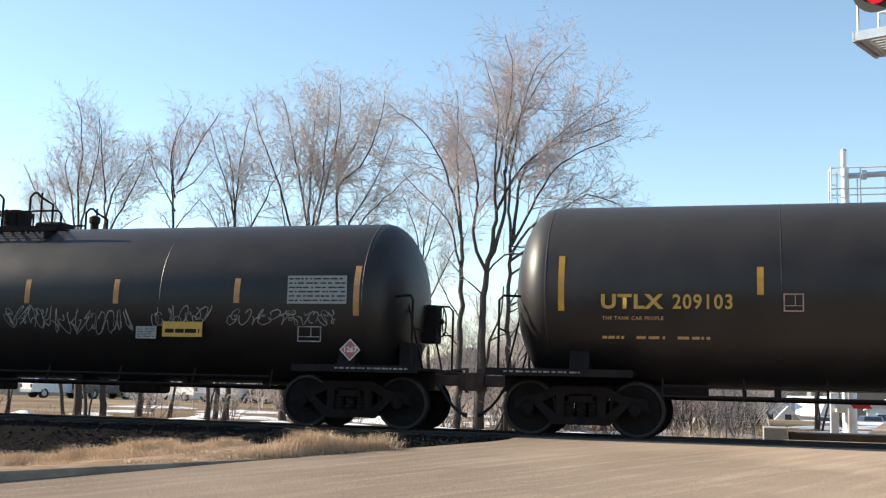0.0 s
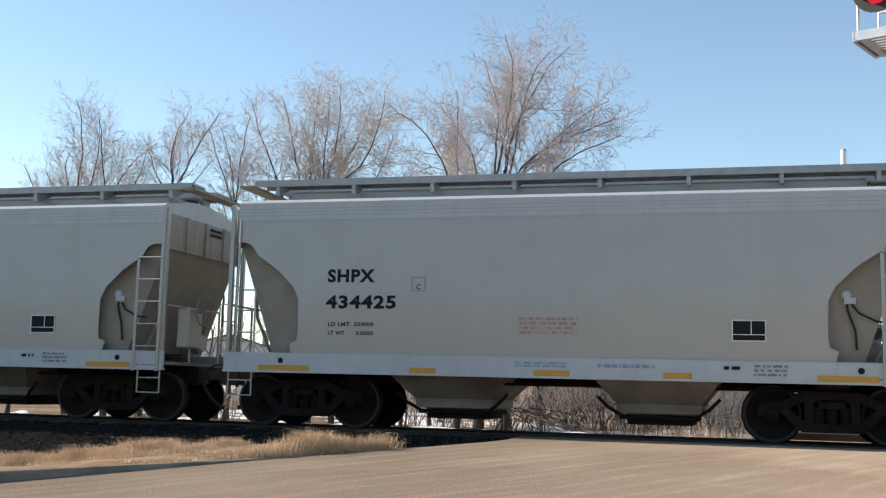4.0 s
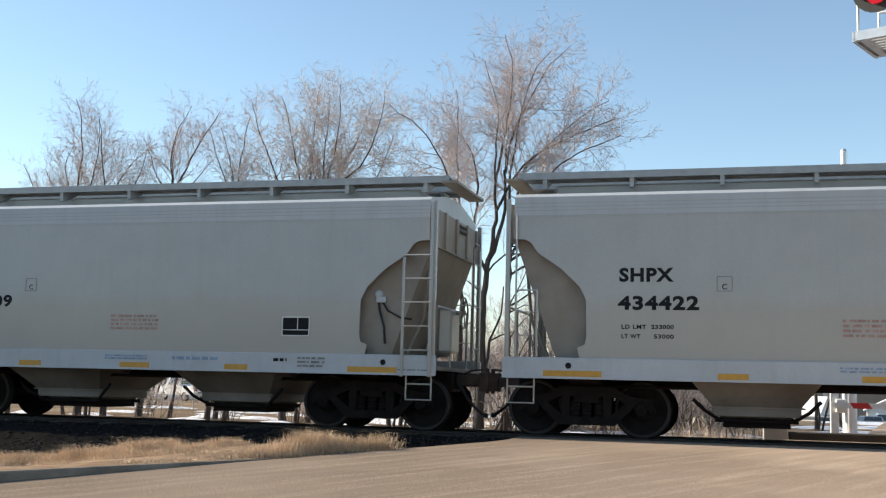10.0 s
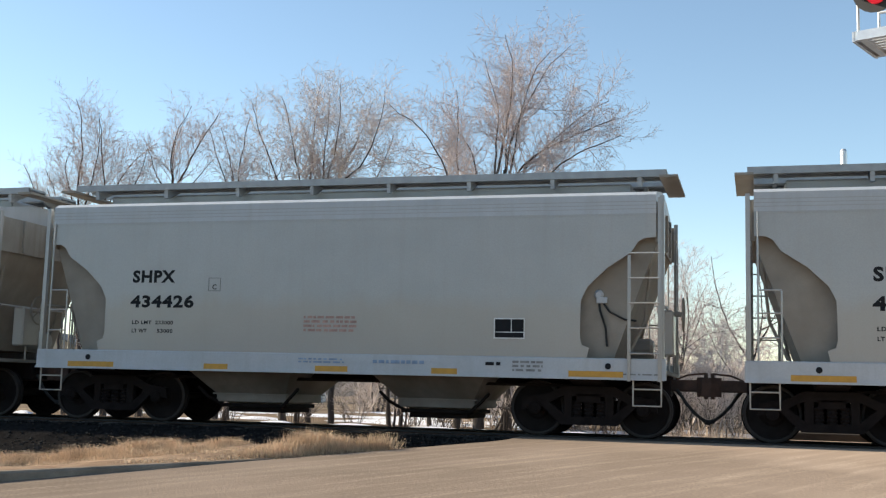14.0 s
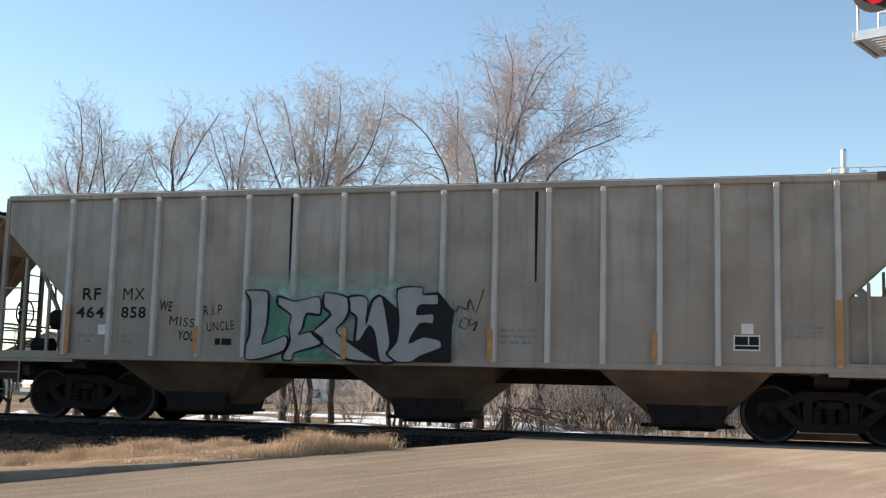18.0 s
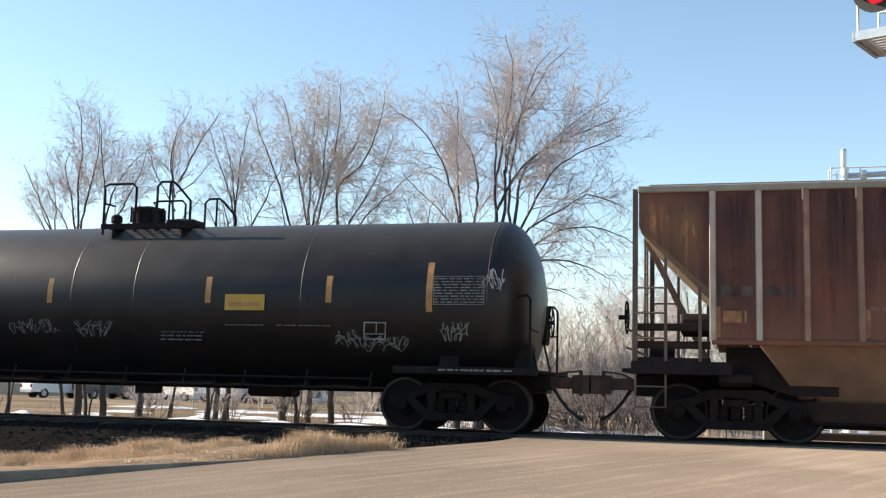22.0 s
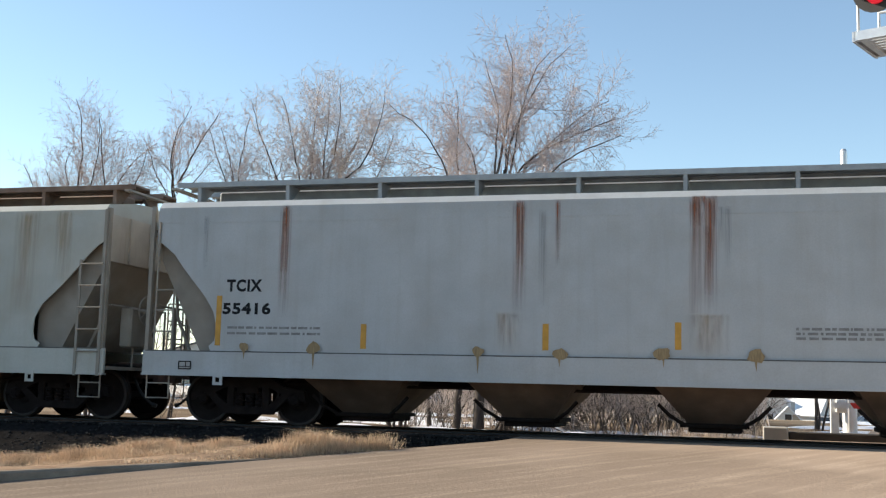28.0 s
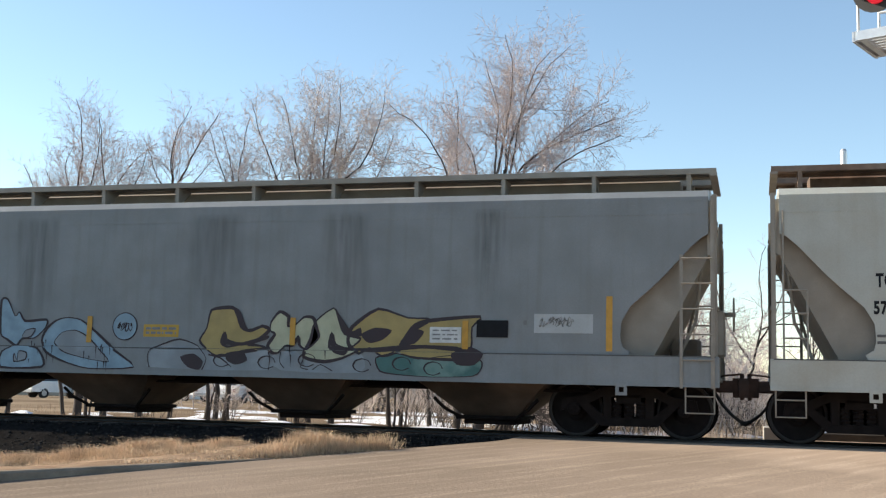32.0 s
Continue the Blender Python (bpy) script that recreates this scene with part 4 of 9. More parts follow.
    bars(1.29, 2.14, 1.45, 1.8, 5, y_of(1.6) - 0.01, DARK_LINE, car, 17, fill=0.4)
    bars(2.62, 3.36, 1.73, 1.77, 1, y, DARK_LINE, car, 18)
    bars(3.6, 4.6, 1.73, 1.77, 1, y, DARK_LINE, car, 19)
    for k, (a, b, z0, z1, n) in enumerate(((-1.86, -0.86, 1.55, 1.85, 6), (-0.46, 0.24, 1.5, 1.85, 5), (4.65, 5.2, 1.38, 1.7, 4), (5.15, 5.95, 1.32, 1.6, 5), (6.55, 7.0, 1.5, 1.85, 4), (7.3, 7.62, 2.35, 2.75, 4))):
        scribble(a, b, z0, z1, y_of, 0.009 if k > 1 else 0.007, CHALK if k > 1 else GREY_INK, car, 60 + k, n, label="thin white spray tag")
    # clean glossy tank
    car, y_of = tank_car(-73.15, 8.65, 1.54, 2.40, 7.75, 6.5, TANK_GLOSS, "clean glossy black tank car with yellow reflective stripes", ladder_x=-0.5, plat=(-1.22, 1.12), loops=(0.95, 0.88))
    for x0, z0, z1 in ((-7.15, 2.03, 2.92), (-4.88, 2.30, 2.71), (-1.84, 2.30, 2.73), (1.33, 2.30, 2.73), (4.36, 2.30, 2.71), (6.91, 2.05, 2.92)):
        curved_patch(x0 - 0.055, x0 + 0.055, z0, z1, y_of, STRIPE, car, "reflective_stripe")
    y = -1.56
    stamp("DBUX 303019", -6.37, -4.37, 1.95, 2.17, WHITE_INK, car, y, fat=0.01, label="white stencilled reporting mark and number")
    frame_box(-4.13, -3.87, 1.93, 2.19, y, CHALK, car, cross=False)
    letters("C", -4.06, 1.98, 0.16, WHITE_INK, car, y)
    for k, (a, b) in enumerate(((-6.35, -5.95), (-5.85, -5.35), (-5.25, -4.8))):
        bars(a, b, 1.63, 1.83, 2, y, CHALK, car, 20 + k)
    patch(-4.46, -3.71, 1.56, 1.82, y, YELLOW_SIGN, car, "notice_panel", "yellow notice panel")
    bars(-4.41, -3.76, 1.59, 1.70, 1, y - 0.006, BLACK_INK, car, 24)
    bars(2.05, 3.3, 1.79, 1.84, 1, y, CHALK, car, 25)
    data_panel(car, 5.60, 6.64, 2.24, 2.75, y, 26, False)
    bars(6.1, 6.6, 2.79, 2.84, 1, y + 0.03, CHALK, car, 27)
    frame_box(4.87, 5.44, 1.48, 1.77, y, WHITE_INK, car)
    frame_box(6.5, 6.68, 2.0, 2.18, y, GREY_INK, car)
    placard(car, 5.82, 1.37, y_of(1.58))
    bars(5.98, 6.4, 1.4, 1.6, 3, y_of(1.5) - 0.01, CHALK, car, 28)
    part("small_diamond", Mesh().prism([(4.27, 1.72), (4.37, 1.62), (4.47, 1.72), (4.37, 1.82)], "y", y - 0.01, y - 0.004), GREY_INK, car)
    scribble(-2.5, -1.75, 1.62, 2.05, y_of, 0.014, DARK_LINE, car, 70, 4, label="faint grey spray tag")


# ---- covered hoppers with smooth sides ----
def cut_edge(end, s, h):
    """Outline of the open corner at a car's end, from the sill up; s is the side (-1 or 1)."""
    pts = [(h - 1.06, 1.43), (h - 1.18, 1.48), (h - 1.21, 1.60), (h - 1.20, 2.20), (h - 1.09, 2.42), (h - 0.78, 2.72), (h - 0.40, 2.97), (h - 0.28, 3.15), (h - 0.18, 3.20), (h, 3.21)]
    return [(s * x, z) for x, z in pts]


def smooth_hopper(s, half, h, truck_x, bays, paint, label, sill=(0.93, 1.27), sill_paint=GREY_SILL, eave=3.60, rw_z=4.46, bay_w=2.05, out_w=1.05, rw_mat=GALV, low=0.24, cutout=None, end_mat=GREY_DUSTY, hop_mat=GREY_HOPPER, rw_posts=8):
    car = thing("covered_hopper_car", label, "hopper car", "cars of the freight train")
    s0, s1 = sill
    trim = GREY_NEW if h < 6 else end_mat
    over = 0.30 if h < 6 else 0.12
    cut = cutout or (lambda q: cut_edge(q, q, h))
    left, right = cut(-1), cut(1)
    W = 1.57
    side = [(-h, eave)] + [(x, z) for x, z in left[::-1]] + [(left[0][0] + 0.04, s1), (right[0][0] - 0.04, s1)] + list(right) + [(h, eave)]
    for q in (-1, 1):
        part("side_sheet", Mesh().prism(side, "y", q * W - 0.01, q * W + 0.01), paint, car, "large smooth painted side sheet")
    prof = [(-W - 0.01, eave), (-W - 0.008, eave + (0.305 if h < 6 else 0.255)), (-1.46, eave + 0.372), (-1.25, eave + 0.405), (-0.6, eave + 0.52), (0, eave + 0.56)]
    prof = prof + [(-y, z) for y, z in prof[-2::-1]]
    m = Mesh().sheet([[(x, y, z) for y, z in prof] for x in (-h, -h / 2, 0, h / 2, h)])
    for e in (-1, 1):
        m.add([(e * h, y, z) for y, z in prof], [tuple(range(len(prof)))])
    part("roof", m, GREY_SILL if h < 6 else paint, car, "rounded roof sheet", True)
    seam = Mesh().box(-h, h, -W - 0.016, -W - 0.008, eave - 0.03, eave)
    for z in (0.07, 0.13, 0.19):
        seam.box(-h, h, -W - 0.012, -W + 0.004, eave + z, eave + z + 0.012)
    part("roof_seam", seam, paint, car)
    # end bulkheads and slope sheets
    for e in (-1, 1):
        x = e * h
        hb = 3.16 if h < 6 else 2.94
        m = Mesh().prism([(x, eave + 0.1), (x, hb), (e * (h - (0.68 if h < 6 else 0.86)), s1), (e * (h - 1.4), s1), (e * (h - 1.4), eave + 0.1)], "y", -1.40, 1.40)
        part("end_slope_sheet", m, end_mat, car, "dusty sloping end sheet")
        m = Mesh().box(*sorted((x - e * 0.02, x + e * 0.03)), -1.5, 1.5, hb - 0.02, eave + 0.2)
        for yy in (-1.45, -0.75, 0.0, 0.75, 1.45):
            m.box(*sorted((x + e * 0.03, x + e * 0.07)), yy - 0.04, yy + 0.04, hb, eave + 0.2)
        part("end_bulkhead", m, GREY_ENDS if h < 6 else CREAM_ENDS, car, "ribbed upper end panel, dusty")
        bars(-0.5, 0.5, 3.3, 3.5, 2, 0, BLACK_INK, car, 3).matrix_basis = Matrix.Translation((x + e * 0.075, 0.35, 0.25)) @ Matrix.Rotation(radians(90), 4, "Z") @ Matrix.Diagonal((0.5, 1, 1, 1))
        m = Mesh().box(*sorted((e * (h - 1.5), e * (half - 0.62))), -0.36, 0.36, 0.70, 1.04, 0.02)
        part("stub_sill", m, UNDER, car)
        m = Mesh().box(*sorted((e * (h - 1.25), e * (h + 0.16))), -1.5, 1.5, s0 + 0.1, s0 + 0.16)
        part("end_platform", m, end_mat, car)
        m = Mesh().prism([(-1.45, 1.0), (-1.45, 0.90), (-0.4, 0.78), (0.4, 0.78), (1.45, 0.90), (1.45, 1.0)], "x", e * truck_x - 0.25, e * truck_x + 0.25)
        part("body_bolster", m, UNDER, car)
        for q in (-1, 1):
            m = Mesh().box(*sorted((x + e * 0.06, x + e * 0.13)), q * W - 0.04, q * W + 0.04, s1, eave + 0.28)
            part("corner_post", m, trim, car)
        m = Mesh().box(*sorted((x, x + e * over)), -1.0, 1.0, rw_z - 0.16, rw_z - 0.12)
        part("end_roof_walk", m, end_mat, car)
        m = Mesh()
        for yy in (0.55, 1.0, 1.42):
            m.tube([(x + e * 0.13, yy, s0 + 0.15), (x + e * 0.13, yy, eave - 0.2 if yy != 0.55 else 2.1)], 0.022, 6)
        for zz in (1.5, 1.9, 2.3, 2.7, 3.1, 3.5):
            m.tube([(x + e * 0.13, 1.0, zz), (x + e * 0.13, 1.42, zz)], 0.016, 5)
        m.tube([(x + e * 0.13, -1.45, 2.1), (x + e * 0.13, 0.55, 2.1)], 0.02, 6)
        m.tube([(x + e * 0.13, -0.6, s0 + 0.15), (x + e * 0.13, -0.6, 2.1)], 0.02, 6)
        part("end_ladder", m, trim, car)
        m = Mesh().tube([(x - e * 0.5, -1.1, 1.3), (x - e * 0.22, -1.1, 1.9), (x - e * 0.12, -1.1, 2.9)], 0.03, 6)
        part("slope_brace", m, end_mat, car)
        part("slope_brace", Mesh().tube([(x - e * 0.6, 1.1, 1.3), (x - e * 0.2, 1.1, 2.9)], 0.03, 6), end_mat, car)
        for q in (-1, 1):
            stirrup(car, *sorted((e * (h - 0.36), e * (h + 0.08))), q * 1.55, s0 - 0.40, s0 + 0.02, trim)
    # ladder at the leading corner, hand rails at the trailing one
    for q in (-1, 1):
        yl, xa, xb = (-1.63 if q > 0 else 1.63), q * (h - 0.42), q * (h + 0.06)
        m = Mesh().box(xa - 0.025, xa + 0.025, yl - 0.012, yl + 0.012, s0 - 0.02, 2.92)
        m.box(xb - 0.03, xb + 0.03, yl - 0.012, yl + 0.012, s0 - 0.02, eave + 0.25)
        for k in range(5):
            m.tube([(xa, yl - 0.02, s0 + 0.42 + 0.4 * k), (xb, yl - 0.02, s0 + 0.42 + 0.4 * k)], 0.015, 6)
        part("ladder", m, trim, car)
        y = -1.6 if q < 0 else 1.6
        m = Mesh()
        for x in (q * (h - 0.05), q * (h - 0.40)):
            m.tube([(x, y, s1), (x, y, 2.35 if x == q * (h - 0.40) else eave)], 0.018, 6)
        for z in (1.62, 2.0, 2.36):
            m.tube([(q * (h - 0.05), y, z), (q * (h - 0.40), y, z)], 0.015, 6)
        part("hand_rail", m, trim, car)
    for q in (-1, 1):
        m = Mesh().box(-h - 0.16, h + 0.16, *sorted((q * 1.53, q * 1.615)), s0, s1, 0.015)
        m.box(-h - 0.16, h + 0.16, *sorted((q * 1.615, q * 1.635)), s0, s0 + 0.035)
        m.box(-h - 0.1, h + 0.1, *sorted((q * 1.40, q * 1.53)), s0, s0 + 0.03)
        part("side_sill", m, sill_paint, car, "long pale side sill")
        # A thin dark strip paints in the shade line at the sill's step.
        if h > 6:
            part("sill_seam", Mesh().box(-h - 0.1, h + 0.1, *sorted((q * 1.60, q * 1.618)), s1 - 0.014, s1 + 0.006), DARK_LINE, car)
        for e in (-1, 1) if h > 6 else ():
            xp = e * (h - 1.35)
            m = Mesh()
            for a, b, c, d in ((-0.09, -0.04, -0.15, 0.05), (0.04, 0.09, -0.15, 0.05), (-0.04, 0.04, -0.15, -0.10), (-0.04, 0.04, -0.02, 0.05)):
                m.box(xp + a, xp + b, *sorted((q * 1.617, q * 1.64)), s0 + c, s0 + d)
            part("jacking_pad", m, sill_paint, car, "pierced steel jacking pad")
    # bays
    for x in bays:
        m = Mesh()
        a, b = bay_w / 2, out_w / 2
        top, bot = s0 + 0.06, low + 0.12
        m.add([(x - a, -1.45, top), (x + a, -1.45, top), (x + a, 1.45, top), (x - a, 1.45, top), (x - b, -0.62, bot), (x + b, -0.62, bot), (x + b, 0.62, bot), (x - b, 0.62, bot)],
              [(0, 1, 5, 4), (1, 2, 6, 5), (2, 3, 7, 6), (3, 0, 4, 7), (4, 5, 6, 7), (0, 3, 2, 1)])
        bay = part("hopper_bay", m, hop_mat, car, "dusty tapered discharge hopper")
        m = Mesh().box(x - b - 0.08, x + b + 0.08, -0.72, 0.72, low + 0.06, low + 0.13, 0.01)
        m.box(x - b, x + b, -0.66, 0.66, low - 0.02, low + 0.06, 0.01)
        m.tube([(x - b - 0.12, -0.74, low + 0.09), (x + b + 0.12, -0.74, low + 0.09)], 0.03, 8)
        part("outlet_gate", m, TRUCK, bay)
        if h < 6:
            m = Mesh().box(x - b - 0.16, x + b + 0.16, -0.84, 0.84, low + 0.16, low + 0.30, 0.012)
            m.box(x - b - 0.22, x + b + 0.22, -0.88, 0.88, low + 0.29, low + 0.315)
            part("gate_frame", m, GREY_HOPPER, bay, "flanged grey gate frame")
        for q in (-1, 1):
            m = Mesh().tube([(x + q * (b + 0.05), -0.75, low + 0.1), (x + q * (b + 0.28), -0.95, low + 0.25), (x + q * (b + 0.45), -1.0, low + 0.42)], 0.03, 6)
            part("gate_operating_rod", m, TRUCK, bay)
    m = Mesh().box(-h + 1.2, h - 1.2, -0.3, 0.3, s0 - 0.1, s0 + 0.05)
    m.tube([(-h + 1.2, -0.85, s0 - 0.1), (h - 1.2, -0.85, s0 - 0.1)], 0.03, 6)
    part("centre_sill", m, UNDER, car)
    # running boards on the roof
    for q in (-1, 1):
        y = q * 0.52
        m = Mesh().prism([(y - 0.275, rw_z + 0.01), (y + 0.275, rw_z + 0.01), (y + 0.275, rw_z - 0.085), (y + 0.25, rw_z - 0.085), (y + 0.25, rw_z - 0.03), (y - 0.25, rw_z - 0.03), (y - 0.25, rw_z - 0.085), (y - 0.275, rw_z - 0.085)], "x", -h - 0.1, h + 0.1)
        if h < 6:
            m.box(-h - 0.1, h + 0.1, *sorted((q * 0.772, q * 0.800)), rw_z - 0.11, rw_z + 0.006)
        drop = 0.27 if h < 6 else 0.4
        walk_board = part("running_board", m, rw_mat, car, "grating roof walkway")
        for k in range(rw_posts):
            x = -h + 0.35 + (2 * h - 0.7) * k / (rw_posts - 1)
            m = Mesh().prism([(y - 0.26, rw_z - 0.08), (y + 0.26, rw_z - 0.08), (y + q * 0.2 + 0.04, rw_z - drop), (y + q * 0.2 - 0.04, rw_z - drop)], "x", x - 0.035, x + 0.035)
            part("walkway_bracket", m, rw_mat, walk_board)
    wide = 0.5 if h < 6 else 0.24
    m = Mesh().box(-h + 0.5, h - 0.5, -wide, wide, rw_z - 0.36, rw_z - (0.17 if h < 6 else 0.08), 0.03)
    part("roof_hatch", m, paint if h < 6 else rw_mat, car, "long trough hatch along the roof")
    # brake gear on the leading end
    brake_wheel(car, h + 0.36, -0.55, 2.05, GREY_DUSTY)
    m = Mesh().box(h - 0.02, h + 0.22, -0.85, -0.3, 1.35, 2.1, 0.03)
    part("brake_box", m, trim, car)
    m = Mesh().lathe([(h - 0.75, 0.16), (h - 0.7, 0.2), (h - 0.28, 0.2), (h - 0.22, 0.16)], 14, 0.6, 1.5)
    part("air_reservoir", m, trim, car)
    running_gear(car, half, truck_x)
    CARS.append((car, s))
    return car


def brake_hose_loop(car, x, y):
    m = Mesh().tube([(x, y, 2.24), (x + 0.02, y - 0.03, 2.05), (x + 0.12, y - 0.05, 1.75), (x + 0.14, y - 0.03, 1.46)], 0.02, 6)
    m.tube([(x + 0.05, y, 2.2), (x + 0.18, y - 0.05, 2.02), (x + 0.42, y - 0.05, 1.9), (x + 0.6, y, 1.88)], 0.018, 6)
    part("air_hose", m, RUBBER, car)
    m = Mesh().lathe([(y - 0.05, 0.05), (y - 0.02, 0.08), (y + 0.05, 0.08)], 10, x, 2.3, "y")
    m.box(x - 0.04, x + 0.14, y - 0.05, y + 0.05, 2.16, 2.26, 0.01)
    part("retainer_valve", m, GREY_SILL, car, "small pale brake valve")


def build_grey_hoppers():
    """Eight alike two-bay cars; each carries its own number."""
    numbers = ["434425", "434424", "434423", "434422", "434409", "434427", "434426", "434419"]
    for i, num in enumerate(numbers):
        s = 45.275 + 12.606 * (3 - i) + (0.28 if i == 7 else 0.05 if i > 3 else 0.0)
        car = smooth_hopper(s, 6.303, 5.55, 4.41, (-1.72, 1.75), GREY_NEW, "clean pale grey two-bay covered hopper car with black lettering")
        y, dx = -1.583, 0.06 if i < 7 else 0.0
        stamp("SHPX", -3.88 + dx, -3.02 + dx, 2.49, 2.72, BLACK_INK, car, y, fat=0.013, label="black stencilled reporting mark")
        stamp(num, -3.90 + dx, (-2.76 if "1" in num else -2.63) + dx, 2.04, 2.27, BLACK_INK, car, y, fat=0.013, label="black stencilled car number")
        stamp("LD LMT  233000", -3.84 + dx, -3.02 + dx, 1.74, 1.81, BLACK_INK, car, y, fat=0.003)
        stamp("LT WT", -3.84 + dx, -3.54 + dx, 1.59, 1.66, BLACK_INK, car, y, fat=0.003)
        stamp("53000", -3.33 + dx, -3.02 + dx, 1.59, 1.66, BLACK_INK, car, y, fat=0.003)
        p = frame_box(-2.30, -2.06, 2.34, 2.58, y, GREY_INK, car, 0.012, False)
        stamp("C", -2.22, -2.14, 2.37, 2.46, BLACK_INK, p, y, fat=0.002)
        bars(-0.45, 0.52, 1.63, 1.93, 4, y, RED_INK, car, 140 + i, label="faded red small print")
        p = patch(2.92, 3.44, 1.56, 1.90, y, BLACK_INK, car, "data_plate", "black stencilled data plate with a white border")
        frame_box(2.92, 3.44, 1.56, 1.90, y - 0.006, WHITE_INK, p)
        ys = -1.622
        for a, b in ((-5.03, -4.09), (-2.29, -1.83), (-0.19, 0.40), (1.88, 2.32), (4.17, 5.04)):
            patch(a, b, 0.945, 1.06, ys, STRIPE, car, "reflective_stripe")
        bars(-0.5, 0.35, 1.10, 1.20, 2, ys, BLUE_INK, car, 160 + i)
        bars(0.85, 1.75, 1.11, 1.19, 1, ys, BLUE_INK, car, 180 + i, label="faded blue script line", fill=0.7)
        bars(3.25, 3.75, 1.02, 1.22, 3, ys, GREY_INK, car, 200 + i)
        bars(2.8, 3.05, 1.12, 1.18, 1, ys, BLACK_INK, car, 210 + i, fill=0.9)
        for x in (-4.62, 4.80):
            part("drain_hole", Mesh().lathe([(ys - 0.004, 0.05), (ys + 0.002, 0.05)], 12, x, 1.14, "y"), BLACK_INK, car)
        bars(5.0, 5.6, 1.0, 1.04, 1, ys, GREY_INK, car, 220 + i)
        brake_hose_loop(car, 4.62, -1.40)


def streaks(car, spec, y, top, material, label="rust run down the side", name="rust_run"):
    """Runs from the roof edge: (x, width, length)."""
    for x, w, ln in spec:
        stain(x - w, x + w, top - ln, top, y - 0.004, material, car, name, label)


def blotches(car, spots, y, material, seed):
    rnd = random.Random(seed)
    for x, z, r in spots:
        pts = [(x + r * rnd.uniform(0.6, 1.1) * math.cos(t), z + r * rnd.uniform(0.5, 0.9) * math.sin(t)) for t in [2 * math.pi * k / 12 for k in range(12)]]
        m = Mesh().prism(pts, "y", y - 0.002, y + 0.001)
        m.add([(x - 0.03, y - 0.003, z), (x + 0.03, y - 0.003, z), (x + 0.01, y - 0.003, z - rnd.uniform(0.2, 0.45))], [(0, 1, 2)])
        part("rust_blotch", m, material, car)


def bubble_word(car):
    """Pink bubble word with black shadows, a black tag beside it, and a word drawn in thin outline."""
    step = (1.30, -1.621)
    tags, lines = Mesh(), Mesh()
    letter = lambda p: spray(car, p, PINK, -1.590, PLUM, 0.028, label="pink bubble graffiti letter with a black edge", step=step)
    dark = lambda p: spray(car, p, PLUM, -1.596, None, name="letter_shadow", label="black shadow inside a pink letter", step=(1.30, -1.627))
    gap = lambda p: spray(car, p, GREY_TCIX_WARM, -1.599, None, name="letter_gap", step=(1.30, -1.630))
    lower = lambda z: -1.624 if z < 1.30 else -1.592
    tag = lambda p: stroke(tags, rounded(p, False), 0.017, lower, seed=len(p))
    outline = lambda p: stroke(lines, rounded(p, False, 4), 0.016, lower, seed=len(p))
    letter([(-4.6, 0.93), (-4.78, 1.13), (-4.94, 1.38), (-4.99, 1.68), (-4.9, 1.91), (-4.71, 2.07), (-4.51, 2.11), (-4.3, 2.05), (-4.16, 1.89), (-4.09, 1.64), (-4.13, 1.49), (-4.33, 1.44), (-4.01, 1.37), (-4.1, 1.29), (-4.17, 1.09), (-4.19, 0.92)])
    letter([(-4.16, 0.92), (-4.12, 1.29), (-4.08, 1.49), (-4.13, 1.77), (-4.23, 1.97), (-4.03, 1.99), (-3.89, 1.97), (-3.7, 2.04), (-3.56, 1.97), (-3.58, 1.84), (-3.48, 1.69), (-3.44, 0.95)])
    letter([(-3.46, 0.94), (-3.49, 1.5), (-3.55, 1.61), (-3.51, 1.74), (-3.6, 1.79), (-3.5, 2.04), (-3.37, 2.14), (-3.12, 2.16), (-3.15, 1.97), (-2.93, 1.97), (-3.03, 1.75), (-3.17, 1.7), (-3.21, 1.45), (-3.18, 1.28), (-2.92, 1.29), (-2.94, 1.11), (-3, 0.92)])
    letter([(-3.03, 0.92), (-2.96, 1.11), (-2.89, 1.26), (-3.01, 1.5), (-2.99, 1.75), (-2.91, 1.95), (-2.72, 2.01), (-2.52, 1.95), (-2.38, 1.75), (-2.3, 1.51), (-2.34, 1.37), (-2.22, 1.27), (-2.19, 1.12), (-2.27, 1.02), (-2.26, 0.91)])
    letter([(-2.27, 0.91), (-2.19, 1.12), (-2.17, 1.32), (-2.24, 1.56), (-2.37, 1.82), (-2.23, 1.97), (-2.09, 1.9), (-1.95, 1.9), (-1.78, 1.91), (-1.63, 1.79), (-1.57, 1.62), (-1.61, 1.45), (-1.76, 1.42), (-1.9, 1.49), (-1.96, 1.32), (-1.96, 0.89)])
    dark([(-4.64, 1.56), (-4.61, 1.79), (-4.49, 1.87), (-4.39, 1.74), (-4.41, 1.59), (-4.56, 1.52)])
    dark([(-4.57, 1.33), (-4.33, 1.44), (-4.2, 1.44), (-4.37, 1.3), (-4.41, 1.12), (-4.51, 1.07), (-4.58, 1.2)])
    dark([(-3.88, 1.52), (-3.79, 1.72), (-3.69, 1.71), (-3.74, 1.37), (-3.7, 1.05), (-3.77, 0.95), (-3.84, 0.99)])
    dark([(-3.26, 1.28), (-3.3, 1.5), (-3.22, 1.68), (-3.09, 1.67), (-3.14, 1.45), (-3.2, 1.28)])
    dark([(-2.72, 1.43), (-2.69, 1.57), (-2.59, 1.62), (-2.49, 1.51), (-2.54, 1.42)])
    dark([(-2.75, 1.24), (-2.47, 1.34), (-2.3, 1.35), (-2.51, 1.21), (-2.6, 1.06), (-2.69, 1.1)])
